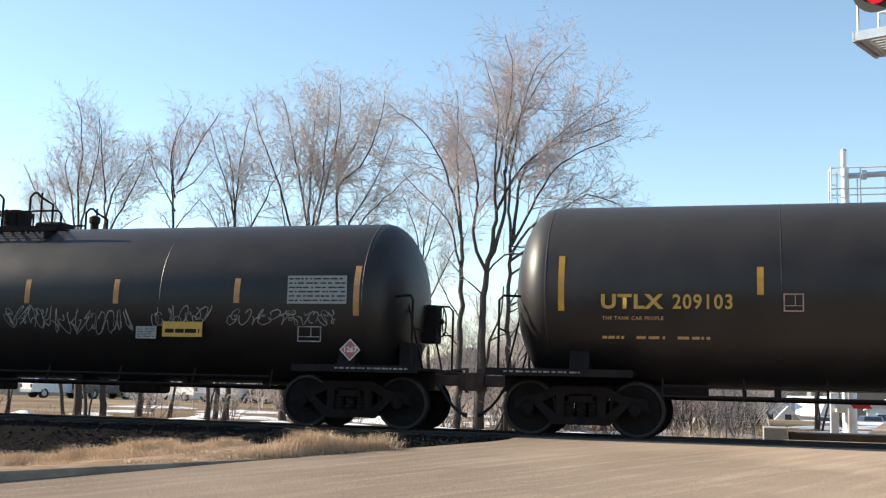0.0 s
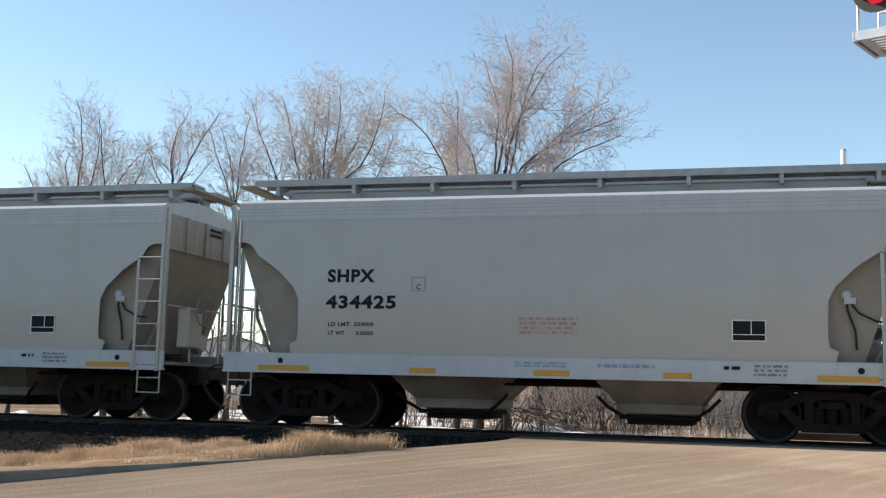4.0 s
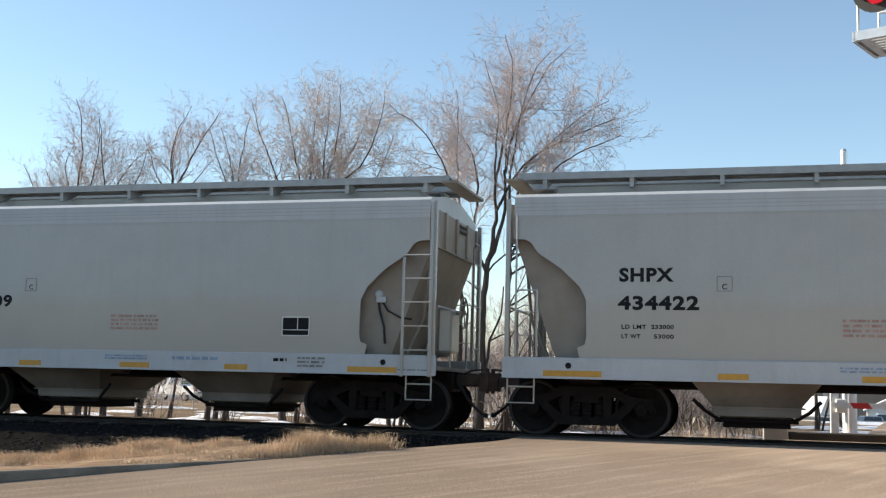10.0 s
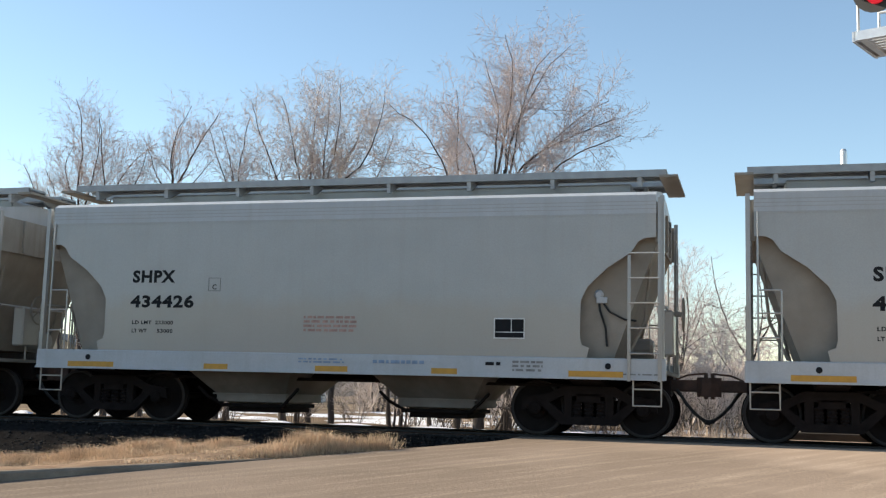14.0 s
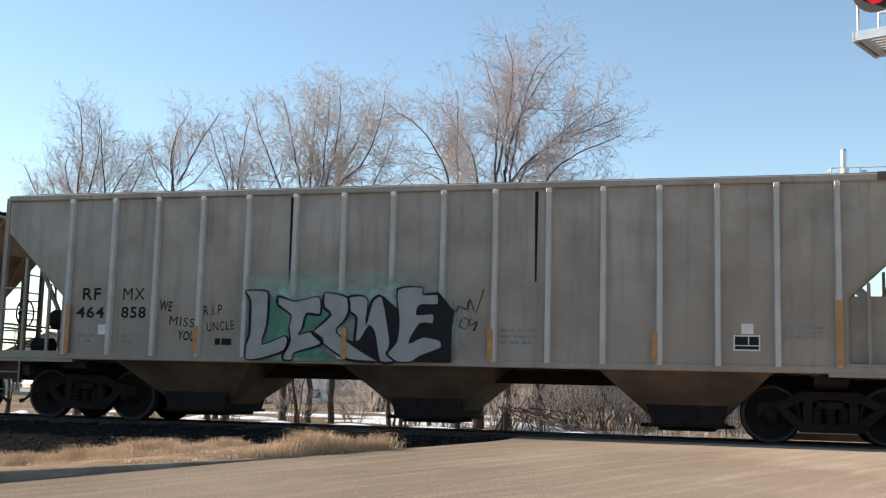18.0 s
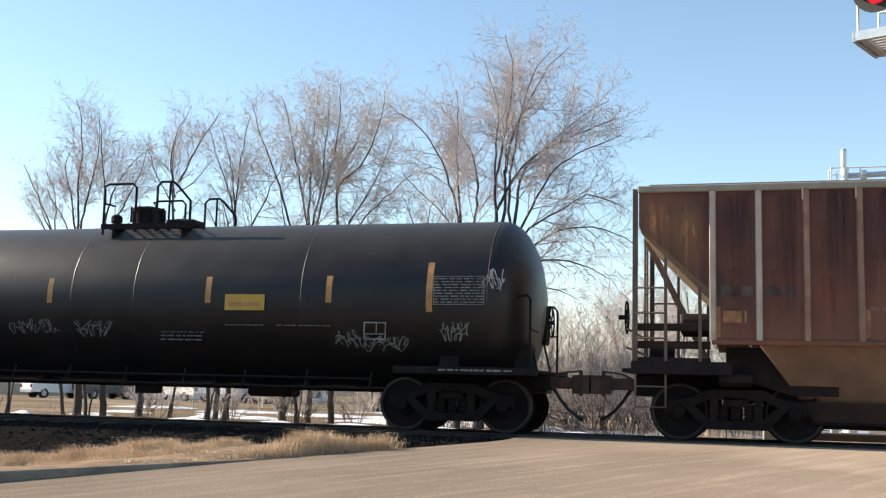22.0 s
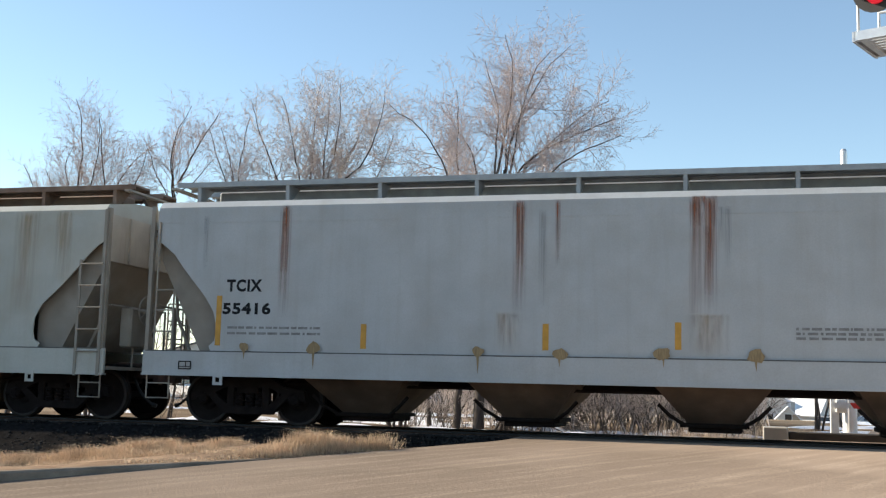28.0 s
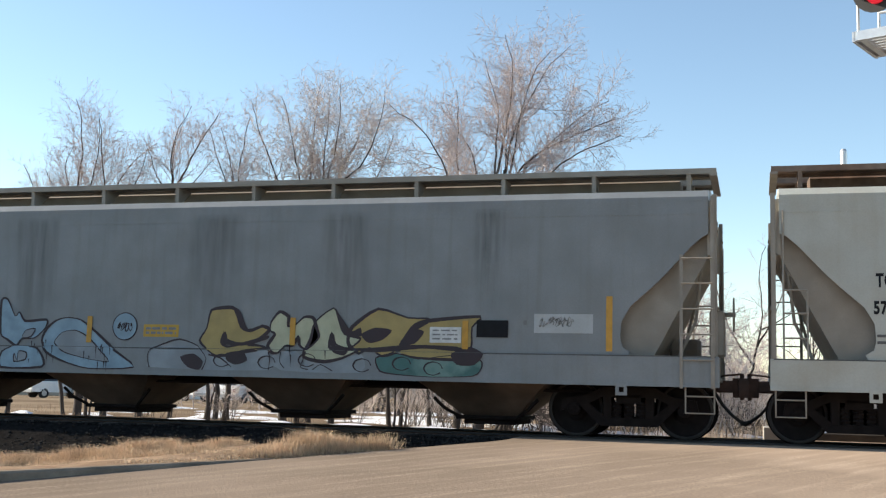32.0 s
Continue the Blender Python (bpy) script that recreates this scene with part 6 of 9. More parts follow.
# ---- covered hoppers with ribbed sides ----
def ribbed_hopper(s, half, h, truck_x, z0, z1, cut, ribs, bays, bay_top, bay_w, out_w, paint, rib_of, label, hop_mat, end_mat, low):
    car = thing("ribbed_hopper_car", label, "hopper car", "cars of the freight train")
    (cx, cz_top), (kx, kz) = cut
    W = 1.55
    trim = DARK_HOPPER if z0 > 1.3 else paint
    side = [(-h, z1), (-h, cz_top), (-kx, kz), (-kx, z0), (kx, z0), (kx, kz), (h, cz_top), (h, z1)]
    for q in (-1, 1):
        part("side_sheet", Mesh().prism(side, "y", q * W - 0.01, q * W + 0.01), paint, car, "painted side sheet between ribs")
        m = Mesh().box(-h - 0.02, h + 0.02, *sorted((q * (W - 0.02), q * (W + 0.07))), z1 - 0.02, z1 + 0.09, 0.015)
        part("top_chord", m, GREY_DUSTY if paint is BROWN else paint, car)
        m = Mesh().box(-h - 0.1, h + 0.1, *sorted((q * (W - 0.08), q * (W + 0.04))), z0 - 0.09, z0 + 0.03, 0.015) if z0 < 1.3 else Mesh().box(-kx, kx, *sorted((q * (W - 0.08), q * (W + 0.04))), z0 - 0.07, z0 + 0.02, 0.015)
        part("side_sill", m, paint, car)
        for k, x in enumerate(ribs):
            m = Mesh().prism([(x - 0.055, q * W), (x - 0.038, q * (W + 0.085)), (x + 0.038, q * (W + 0.085)), (x + 0.055, q * W)], "z", z0 + 0.0, z1 - 0.02)
            part("side_rib", m, rib_of(k), car)
    prof = [(-W - 0.02, z1 + 0.05), (-1.3, z1 + 0.12), (-0.6, z1 + 0.18), (0, z1 + 0.2), (0.6, z1 + 0.18), (1.3, z1 + 0.12), (W + 0.02, z1 + 0.05)]
    m = Mesh().sheet([[(x, y, z) for y, z in prof] for x in (-h, 0, h)])
    part("roof", m, paint, car, "shallow roof sheet")
    m = Mesh().box(-h + 0.5, h - 0.5, -0.3, 0.3, z1 + 0.16, z1 + 0.33, 0.03)
    part("roof_hatch", m, paint, car)
    m = Mesh()
    for q in (-1, 1):
        m.box(-h + 0.1, h - 0.1, *sorted((q * 0.42, q * 0.85)), z1 + 0.22, z1 + 0.25)
        for k in range(9):
            x = -h + 0.2 + (2 * h - 0.4) * k / 8
            m.box(x - 0.03, x + 0.03, *sorted((q * 0.5, q * 0.8)), z1 + 0.1, z1 + 0.22)
    part("running_board", m, GREY_DUSTY, car)
    for e in (1,):
        m = Mesh().box(h + 0.02, h + 0.42, -1.35, 0.75, z1 - 0.02, z1 + 0.03)
        for yy in (-1.3, -0.3, 0.7):
            m.tube([(h + 0.40, yy, z1 - 0.02), (h + 0.06, yy, z1 - 0.38)], 0.026, 6)
        part("end_roof_walk", m, GREY_DUSTY, car, "braced end platform at the roof")
    for e in (-1, 1):
        x = e * h
        m = Mesh().box(*sorted((x - e * 0.02, x - e * 0.05)), -W + 0.02, W - 0.02, cz_top - 0.05, z1 + 0.1)
        if z0 > 1.3:
            m.prism([(x - e * 0.03, cz_top), (x - e * 0.03, cz_top - 0.09), (e * kx - e * 0.6, z0), (e * kx - e * 0.9, z0 + 0.05)], "y", -W + 0.02, W - 0.02)
        else:
            foot = kz - 0.45 * (cz_top - kz) / (h - kx)
            m.prism([(x - e * 0.03, cz_top + 0.05), (x - e * 0.03, cz_top - 0.05), (e * (kx - 0.45), foot - 0.08), (e * (kx - 0.45), foot + 0.05)], "y", -W + 0.02, W - 0.02)
            m.prism([(e * (kx - 0.45), foot), (e * (kx - 0.45), z0), (e * (kx - 0.5), z0), (e * (kx - 0.5), foot)], "y", -W + 0.02, W - 0.02)
        part("end_slope_sheet", m, end_mat, car, "sloping end sheet")
        m = Mesh()
        for y in (-0.9, 0.0, 0.9):
            m.prism([(x, cz_top - 0.1), (x - e * 0.12, cz_top - 0.2), (e * (kx + 0.05), 1.2), (e * (kx + 0.12), 1.2)], "y", y - 0.03, y + 0.03)
        part("end_stiffener", m, end_mat, car)
        m = Mesh().box(*sorted((e * (kx - 0.3), e * (half - 0.55))), -1.5, 1.5, 1.06, 1.12)
        m.box(*sorted((e * (kx - 0.3), x + e * 0.12)), -1.58, -1.48, 1.04, 1.24)
        m.box(*sorted((e * (kx - 0.3), x + e * 0.12)), 1.48, 1.58, 1.04, 1.24)
        part("end_platform", m, paint if z0 < 1.3 else UNDER, car)
        m = Mesh().box(*sorted((e * (kx - 1.6), e * (half - 0.62))), -0.36, 0.36, 0.70, 1.04, 0.02)
        part("stub_sill", m, UNDER, car)
        m = Mesh().prism([(-1.45, 1.05), (-1.45, 0.93), (-0.4, 0.78), (0.4, 0.78), (1.45, 0.93), (1.45, 1.05)], "x", e * truck_x - 0.25, e * truck_x + 0.25)
        part("body_bolster", m, UNDER, car)
        # This black block stands in for shade between slope sheet and bay.
        if z0 > 1.3:
            m = Mesh().prism([(e * (kx - 0.2), 1.50), (e * (kx - 0.2), 1.05), (e * (kx - 1.2), 0.75), (e * (kx - 1.9), 0.75), (e * (kx - 1.9), 1.50)], "y", -0.95, 0.95)
            part("end_shear_plate", m, UNDER, car)
        for q in (-1, 1):
            m = Mesh().box(*sorted((x + e * 0.02, x + e * 0.10)), q * 1.52 - 0.04, q * 1.52 + 0.04, 1.2, z1 + 0.05)
            part("corner_post", m, trim, car)
            m = Mesh()
            for xx in (e * (h - 0.42), e * (h - 0.95)):
                zt = cz_top - 0.1 - max(0, (h - abs(xx))) * (cz_top - kz) / max(0.2, h - kx)
                m.box(xx - 0.025, xx + 0.025, q * 1.52 - 0.025, q * 1.52 + 0.025, 1.2, zt)
            for z in (1.6, 2.0, 2.4):
                m.tube([(x + e * 0.06, q * 1.56, z), (e * (h - 0.42), q * 1.56, z)], 0.016, 5)
            part("hand_rail", m, trim, car)
            stirrup(car, *sorted((e * (h - 0.42), e * (h + 0.05))), q * 1.55, 0.52, 1.06, trim)
        m = Mesh()
        for yy in (0.95, 1.4):
            m.tube([(x + e * 0.14, yy, 1.1), (x + e * 0.14, yy, z1)], 0.022, 6)
        for k in range(7):
            m.tube([(x + e * 0.14, 0.95, 1.4 + k * 0.38), (x + e * 0.14, 1.4, 1.4 + k * 0.38)], 0.016, 5)
        for z in (1.45, 1.75):
            m.tube([(x + e * 0.2, -1.45, z), (x + e * 0.2, 1.45, z)], 0.02, 5)
        part("end_ladder", m, trim, car)
        if z0 < 1.3 and e > 0:
            for q in (-1, 1):
                m = Mesh().prism([(e * (kx - 0.02), z0 + 0.03), (e * (kx + 0.62), z0 + 0.03), (e * (kx + 0.62), kz - 0.02), (e * (kx - 0.02), kz - 0.02)], "y", q * 1.40 - 0.02, q * 1.40 + 0.02)
                part("end_web_plate", m, end_mat, car, "dusty plate closing the car end below the slope")
        for z in (1.24, 1.50, 1.78) if z0 > 1.3 else ():
            part("end_rail", Mesh().box(*sorted((e * (kx + 0.02), x + e * 0.04)), -1.50, -1.44, z - 0.06, z + 0.06, 0.01), BROWN_UNDER, car, "heavy dark cross rail")
    for x in bays:
        a, b = bay_w / 2, out_w / 2
        bot = low + 0.12
        m = Mesh().add([(x - a, -1.48, bay_top), (x + a, -1.48, bay_top), (x + a, 1.48, bay_top), (x - a, 1.48, bay_top), (x - b, -0.55, bot), (x + b, -0.55, bot), (x + b, 0.55, bot), (x - b, 0.55, bot)],
                       [(0, 1, 5, 4), (1, 2, 6, 5), (2, 3, 7, 6), (3, 0, 4, 7), (4, 5, 6, 7), (0, 3, 2, 1)])
        bay = part("hopper_bay", m, hop_mat, car, "dusty tapered discharge hopper")
        # Black wedge that builds the grime and shade at the bay's foot into shape.
        m = Mesh().prism([(x - b * 1.18, low + 0.36), (x + b * 1.18, low + 0.36), (x + b, low + 0.04), (x - b, low + 0.04)], "y", -0.84, 0.84)
        part("outlet_chute", m, UNDER if hop_mat is not BROWN_HOPPER else BROWN_UNDER, bay, "grimy black hopper foot, with its shade built in")
        m = Mesh().box(x - b - 0.07, x + b + 0.07, -0.87, 0.87, low + 0.0, low + 0.05, 0.01)
        m.box(x - b + 0.1, x + b - 0.1, -0.7, 0.7, low - 0.06, low + 0.0, 0.01)
        m.tube([(x - b - 0.2, -0.64, low + 0.02), (x + b + 0.2, -0.64, low + 0.02)], 0.03, 8)
        part("outlet_gate", m, TRUCK, bay)
    m = Mesh().box(-kx + 0.5, kx - 0.5, -0.32, 0.32, 0.60 if z0 > 1.3 else 0.85, z0 - 0.1)
    part("centre_sill", m, BROWN_UNDER if z0 > 1.3 else UNDER, car)
    brake_wheel(car, -h - 0.30, -0.5, 2.0)
    m = Mesh().lathe([(-h + 0.62, 0.14), (-h + 0.66, 0.19), (-h + 1.15, 0.19), (-h + 1.19, 0.14)], 14, -0.9, 1.85)
    m.lathe([(-h + 0.1, 0.12), (-h + 0.14, 0.16), (-h + 0.5, 0.16)], 14, -0.7, 1.35)
    part("air_reservoir", m, UNDER, car)
    running_gear(car, half, truck_x)
    CARS.append((car, s))
    return car


def silver_word(car):
    """Angular silver letters on green and black blocks, with small black tags."""
    tags = Mesh()
    green = lambda p: spray(car, p, GREEN, -1.645, None, name="graffiti_block", label="dark green fill between the letters")
    black = lambda p: spray(car, p, BLACK_INK, -1.647, None, name="graffiti_block", label="black shadow block of the letters", smooth=False)
    silver = lambda p: spray(car, p, SILVER, -1.651, BLACK_INK, 0.022, label="silver block graffiti letter with a black edge")
    tag = lambda p: stroke(tags, rounded(p, False), 0.014, lambda z: -1.568)
    stain(-3.4, 0.95, 1.19, 2.75, -1.641, MINT_SOFT, car, "overspray", "mint green overspray behind the letters")
    stain(-3.3, -1.2, 1.19, 2.6, -1.642, MINT_SOFT, car, "overspray", "mint green overspray behind the letters")
    stain(0.2, 0.95, 1.19, 2.2, -1.643, MINT_SOFT, car, "overspray", "mint green overspray behind the letters")
    green([(-2.73, 2.31), (-2.48, 2.09), (-1.86, 1.94), (-1.56, 2.2), (-1.55, 1.73), (-1.85, 1.58), (-1.53, 1.22), (-1.23, 1.15), (-3.03, 1.15), (-2.66, 1.46)])
    black([(-1.09, 1.48), (-0.84, 1.77), (-0.57, 2.26), (-0.32, 2.05), (0.4, 2.33), (0.69, 2.0), (0.65, 1.71), (0.65, 1.15), (-0.93, 1.15), (-1.35, 1.59)])
    silver([(-3.11, 2.34), (-2.71, 2.34), (-2.66, 2.2), (-2.67, 1.76), (-2.75, 1.41), (-2.35, 1.56), (-2.27, 1.5), (-2.32, 1.3), (-2.76, 1.16), (-3.05, 1.15), (-3.05, 1.42), (-3.0, 1.6), (-3.01, 2.16)])
    silver([(-2.49, 2.24), (-2.37, 2.22), (-2.14, 2.16), (-1.72, 2.24), (-1.69, 1.93), (-1.94, 1.94), (-2.01, 1.69), (-2.08, 1.58), (-1.85, 1.64), (-1.64, 1.51), (-1.69, 1.4), (-2.14, 1.27), (-2.18, 1.15), (-2.35, 1.15), (-2.34, 1.28), (-2.23, 1.47), (-2.26, 1.72), (-2.23, 1.92), (-2.48, 2.09)])
    silver([(-1.62, 2.31), (-1.2, 2.23), (-1.17, 1.98), (-1.25, 1.82), (-1.39, 1.64), (-0.97, 1.34), (-0.62, 1.15), (-1.04, 1.15), (-1.31, 1.23), (-1.81, 1.58), (-1.78, 1.67), (-1.5, 1.93), (-1.63, 2.06)])
    silver([(-1.19, 2.23), (-0.96, 2.26), (-0.83, 2.17), (-0.86, 1.75), (-0.76, 2.17), (-0.57, 2.23), (-0.42, 1.49), (-0.47, 1.28), (-0.33, 1.15), (-0.6, 1.15), (-0.7, 1.63), (-0.8, 1.75), (-0.94, 1.52), (-1.05, 1.48), (-1.03, 1.88), (-1.15, 1.99)])
    silver([(-0.31, 2.37), (0.12, 2.4), (0.14, 2.28), (0.4, 2.29), (0.4, 2.1), (0.09, 2.1), (0.04, 1.94), (0.33, 1.96), (0.33, 1.78), (0.1, 1.78), (-0.09, 1.46), (0.16, 1.57), (0.46, 1.52), (0.48, 1.38), (0.13, 1.25), (-0.05, 1.15), (-0.3, 1.15), (-0.47, 1.29), (-0.31, 1.49), (-0.27, 1.85)])
    tag([(0.63, 2.17), (0.69, 1.98), (0.74, 2.09), (0.88, 2.04), (0.93, 2.21), (1.03, 1.98), (1.16, 2.37)])
    tag([(0.8, 1.88), (0.76, 1.76), (0.87, 1.72), (0.91, 1.86), (0.82, 1.9)])
    tag([(0.95, 1.9), (0.93, 1.76), (1.06, 1.84), (1, 1.68)])
    part("spray_tag", tags, BLACK_INK, car, "small black spray tags")
    stamp("R.I.P", -3.94, -3.58, 1.90, 2.08, BLACK_INK, car, -1.567, "hand-sprayed black words", 0.0, -4)
    stamp("UNCLE", -3.86, -3.34, 1.62, 1.78, BLACK_INK, car, -1.567, "", 0.0, -5)
    bars(-3.70, -3.34, 1.38, 1.52, 1, -1.567, BLACK_INK, car, 411, fill=0.8)


def build_ribbed_hoppers():
    # putty grey, silver and green letters
    ribs = [-6.72 + 0.896 * k for k in range(16)]
    car = ribbed_hopper(-20.15, 8.95, 8.1, 6.6, 1.18, 4.06, ((8.1, 3.46), (6.85, 2.3)), ribs, (-4.4, 0.0, 4.4), 1.12, 2.75, 1.1, GREY_RIB,
                        lambda k: GREY_RIB_LIGHT, "weathered putty-grey ribbed covered hopper car with silver graffiti", DARK_HOPPER, GREY_DUSTY, 0.2)
    y = -1.565
    stamp("RF", -6.42, -6.04, 2.18, 2.40, BLACK_INK, car, y, fat=0.007, label="black stencilled reporting mark")
    stamp("MX", -5.58, -5.14, 2.18, 2.40, BLACK_INK, car, y, fat=0.0)
    stamp("464", -6.53, -5.95, 1.85, 2.06, BLACK_INK, car, y, fat=0.007, label="black stencilled car number")
    stamp("858", -5.60, -5.10, 1.85, 2.06, BLACK_INK, car, y, fat=0.007)
    for a, b in ((-6.46, -6.08), (-5.55, -5.2)):
        bars(a, b, 1.38, 1.58, 2, y, GREY_INK, car, int(a * 10) + 400)
    patch(-6.06, -5.9, 1.55, 1.73, y, WHITE_INK, car, "sticker", "small white sticker")
    stamp("WE", -4.84, -4.58, 2.0, 2.18, BLACK_INK, car, y, "hand-sprayed black words", 0.005, 6)
    stamp("MISS", -4.62, -4.12, 1.74, 1.90, BLACK_INK, car, y, "", 0.0, 6)
    stamp("YOU", -4.44, -4.10, 1.47, 1.64, BLACK_INK, car, y, "", 0.005, 4)
    silver_word(car)
    for x, z0, z1 in ((6.72, 1.2, 2.2), (3.96, 1.22, 1.7), (1.3, 1.2, 1.72), (-4.05, 1.22, 1.72), (-6.66, 1.2, 2.1)):
        patch(x - 0.045, x + 0.045, z0, z1, -1.64, STRIPE_DULL, car, "reflective_stripe")
    patch(-1.29, -1.20, 1.18, 1.71, -1.66, STRIPE_DULL, car, "reflective_stripe")
    for x in ribs:
        part("rib_tip", Mesh().box(x - 0.045, x + 0.045, -1.642, -1.56, 3.97, 4.045, 0.01), PALE_TIP, car, "pale tip of a rib")
    p = patch(5.16, 5.56, 1.42, 1.66, y, BLACK_INK, car, "data_plate", "black data plate with a white border")
    frame_box(5.16, 5.56, 1.42, 1.66, y - 0.006, WHITE_INK, p)
    patch(5.28, 5.46, 1.68, 1.84, y, WHITE_INK, car, "sticker", "small white sticker")
    bars(5.9, 6.5, 1.6, 1.82, 3, y, GREY_INK, car, 413)
    bars(1.45, 2.05, 1.45, 1.75, 3, y, GREY_INK, car, 414)
    for x in (-2.33, 2.03):
        part("oil_stain", Mesh().prism([(x - 0.03, 4.0), (x + 0.03, 4.0), (x + 0.015, 2.5), (x - 0.015, 2.5)], "y", y - 0.003, y + 0.001), BLACK_INK, car, "black drip stain down a rib")
    patch(7.3, 8.05, 4.04, 4.17, -1.63, DARK_HOPPER, car, "rust_patch", "rusty bare edge of the roof")
    # rusty brown
    ribs = [-6.93, -6.23, -5.52, -4.74, -3.94, -3.14, -2.37, -1.49, -0.6, 0.34, 1.22, 2.11, 2.88, 3.67, 4.47, 5.25, 5.95, 6.61]
    tone = {0: PALE_RIB, 1: PALE_RIB, 2: WORN_RIB, 3: WORN_RIB, 5: WORN_RIB, 7: PALE_RIB, 8: PALE_RIB, 9: RUST_RIB, 12: PALE_RIB, 13: PALE_RIB, 14: PALE_RIB, 16: RUST_RIB}
    car = ribbed_hopper(-37.8, 8.9, 8.08, 6.6, 1.58, 3.95, ((8.08, 3.38), (6.95, 2.35)), ribs, (-4.75, -0.1, 4.55), 1.55, 3.0, 1.35, BROWN,
                        lambda k: tone[k] if k in tone else BROWN_RIB, "rusty oxide-brown ribbed covered hopper car with bleached ribs", BROWN_HOPPER, BROWN_HOPPER, 0.3)
    p = frame_box(4.70, 5.12, 1.82, 2.09, y, CHALK, car)
    patch(4.72, 5.10, 1.84, 2.07, y + 0.003, BROWN_UNDER, p, "data_plate", "dark data plate in a white border")
    patch(4.90, 4.92, 1.84, 2.07, y - 0.002, CHALK, p, "plate_divider")
    patch(5.51, 5.74, 2.18, 2.74, y, PLUM, car, "painted_out_patch", "blackish painted-out patch")
    bars(5.54, 5.71, 2.5, 2.7, 2, y - 0.006, CHALK, car, 423)
    patch(3.93, 4.28, 1.76, 2.08, y, BROWN_HOPPER, car, "painted_out_patch", "drab painted-out patch")
    bars(-6.80, -6.32, 2.26, 2.44, 1, y, WORN_MARK, car, 421, label="worn grey car number", fill=0.8)
    bars(-6.12, -5.68, 2.26, 2.44, 1, y, WORN_MARK, car, 422, label="worn grey reporting mark", fill=0.8)
    bars(-6.78, -6.42, 1.84, 2.06, 1, y, STRIPE_RUSTY, car, 424, label="worn amber figures", fill=0.85)
    bars(-4.62, -4.27, 2.04, 2.11, 1, y, CHALK_FAINT, car, 425, fill=0.8)
    bars(-3.80, -3.38, 2.02, 2.10, 1, y, CHALK_FAINT, car, 426, fill=0.8)
    for x, z0, z1 in ((-6.86, 1.62, 2.1), (-4.66, 1.64, 2.06), (-2.24, 1.64, 2.1), (2.03, 1.64, 2.08), (4.37, 1.68, 2.09), (6.5, 1.64, 2.56), (5.84, 1.64, 2.3)):
        patch(x - 0.045, x + 0.045, z0, z1, y, STRIPE_RUSTY, car, "reflective_stripe", "rust-stained reflective stripe")
    # Narrow pale strips on the left edge of each rib's top.
    for x in ribs[2:]:
        part("rib_tip", Mesh().box(x - 0.062, x - 0.040, -1.645, -1.552, 3.77, 3.955), PALE_RIB, car, "pale tip of a rib")
    rnd = random.Random(77)
    for k in range(len(ribs) - 1):
        a, b = ribs[k] + 0.07, ribs[k + 1] - 0.07
        for j in range(3):
            w = rnd.uniform(0.05, 0.16)
            x = rnd.uniform(a + w, b - w)
            top = rnd.uniform(2.5, 3.5)
            stain(x - w, x + w, max(1.6, top - rnd.uniform(0.6, 1.3)), top, y - 0.001 * (j + 1), OXIDE_SOFT, car, "rust_run", "orange rust run down the side")
        for j in range(2):
            w = rnd.uniform(0.08, 0.22)
            x = rnd.uniform(a + w, b - w)
            stain(x - w, x + w, 3.94 - rnd.uniform(1.1, 2.2), 3.94, y - 0.0045 - 0.001 * j, SOOT_SOFT, car, "grime_run", "dark run down the side")
    for x0, x1, z0, z1 in ((-8.05, -7.35, 2.75, 3.93), (-7.75, -7.05, 2.4, 3.9), (7.2, 8.05, 2.9, 3.93), (6.95, 7.7, 2.5, 3.9)):
        stain(x0, x1, z0, z1, y - 0.003, TAN_SOFT, car, "rust_patch", "bleached orange rust at the end")


build_tanks()
build_grey_hoppers()
build_ribbed_hoppers()
build_long_hoppers()


# ---- ground, road and track ----
def road_z(y):
    return -0.03 + 0.034 * (y + 1.5) if y < -1.5 else -0.03


def road_left(y):
    """The road's left edge."""
    if y < -2.2:
        return -3.80 + 0.44 * (y + 2.2)
    return -3.80


def back_line(x):
    """Where the verge ends and the track's gravel begins."""
    return -4.4 + 1.1 * max(0.0, min(1.0, x + 5.4)) - 0.32 * max(0.0, min(4.0, -8.0 - x))


def dip(x, y):
    """The land falls away along the far road."""
    def ease(k):
        k = max(0.0, min(1.0, k))
        return k * k * (3 - 2 * k)
    return -2.6 * ease((y - 48) / 60) * ease((x + 9) / 9) * (1 - ease((y - 190) / 200))


def ground_z(x, y):
    if y > 2.8:
        return -0.40 - 0.04 * min(1.0, (y - 2.8) / 8)
    edge, back = road_left(y), back_line(x)
    if x > edge or y > back:
        return -0.52
    k = min(1.0, (back - y) / 0.7)
    top = road_z(y) + 0.06 * max(0.0, min(1.0, (edge - x) / 0.25)) - 0.05 - 0.13 * max(0.0, min(3.2, -6.9 - x)) * max(0.0, min(1.0, (y + 9.5) / 2.5))
    return -0.48 + (top + 0.48) * (k * k * (3 - 2 * k))


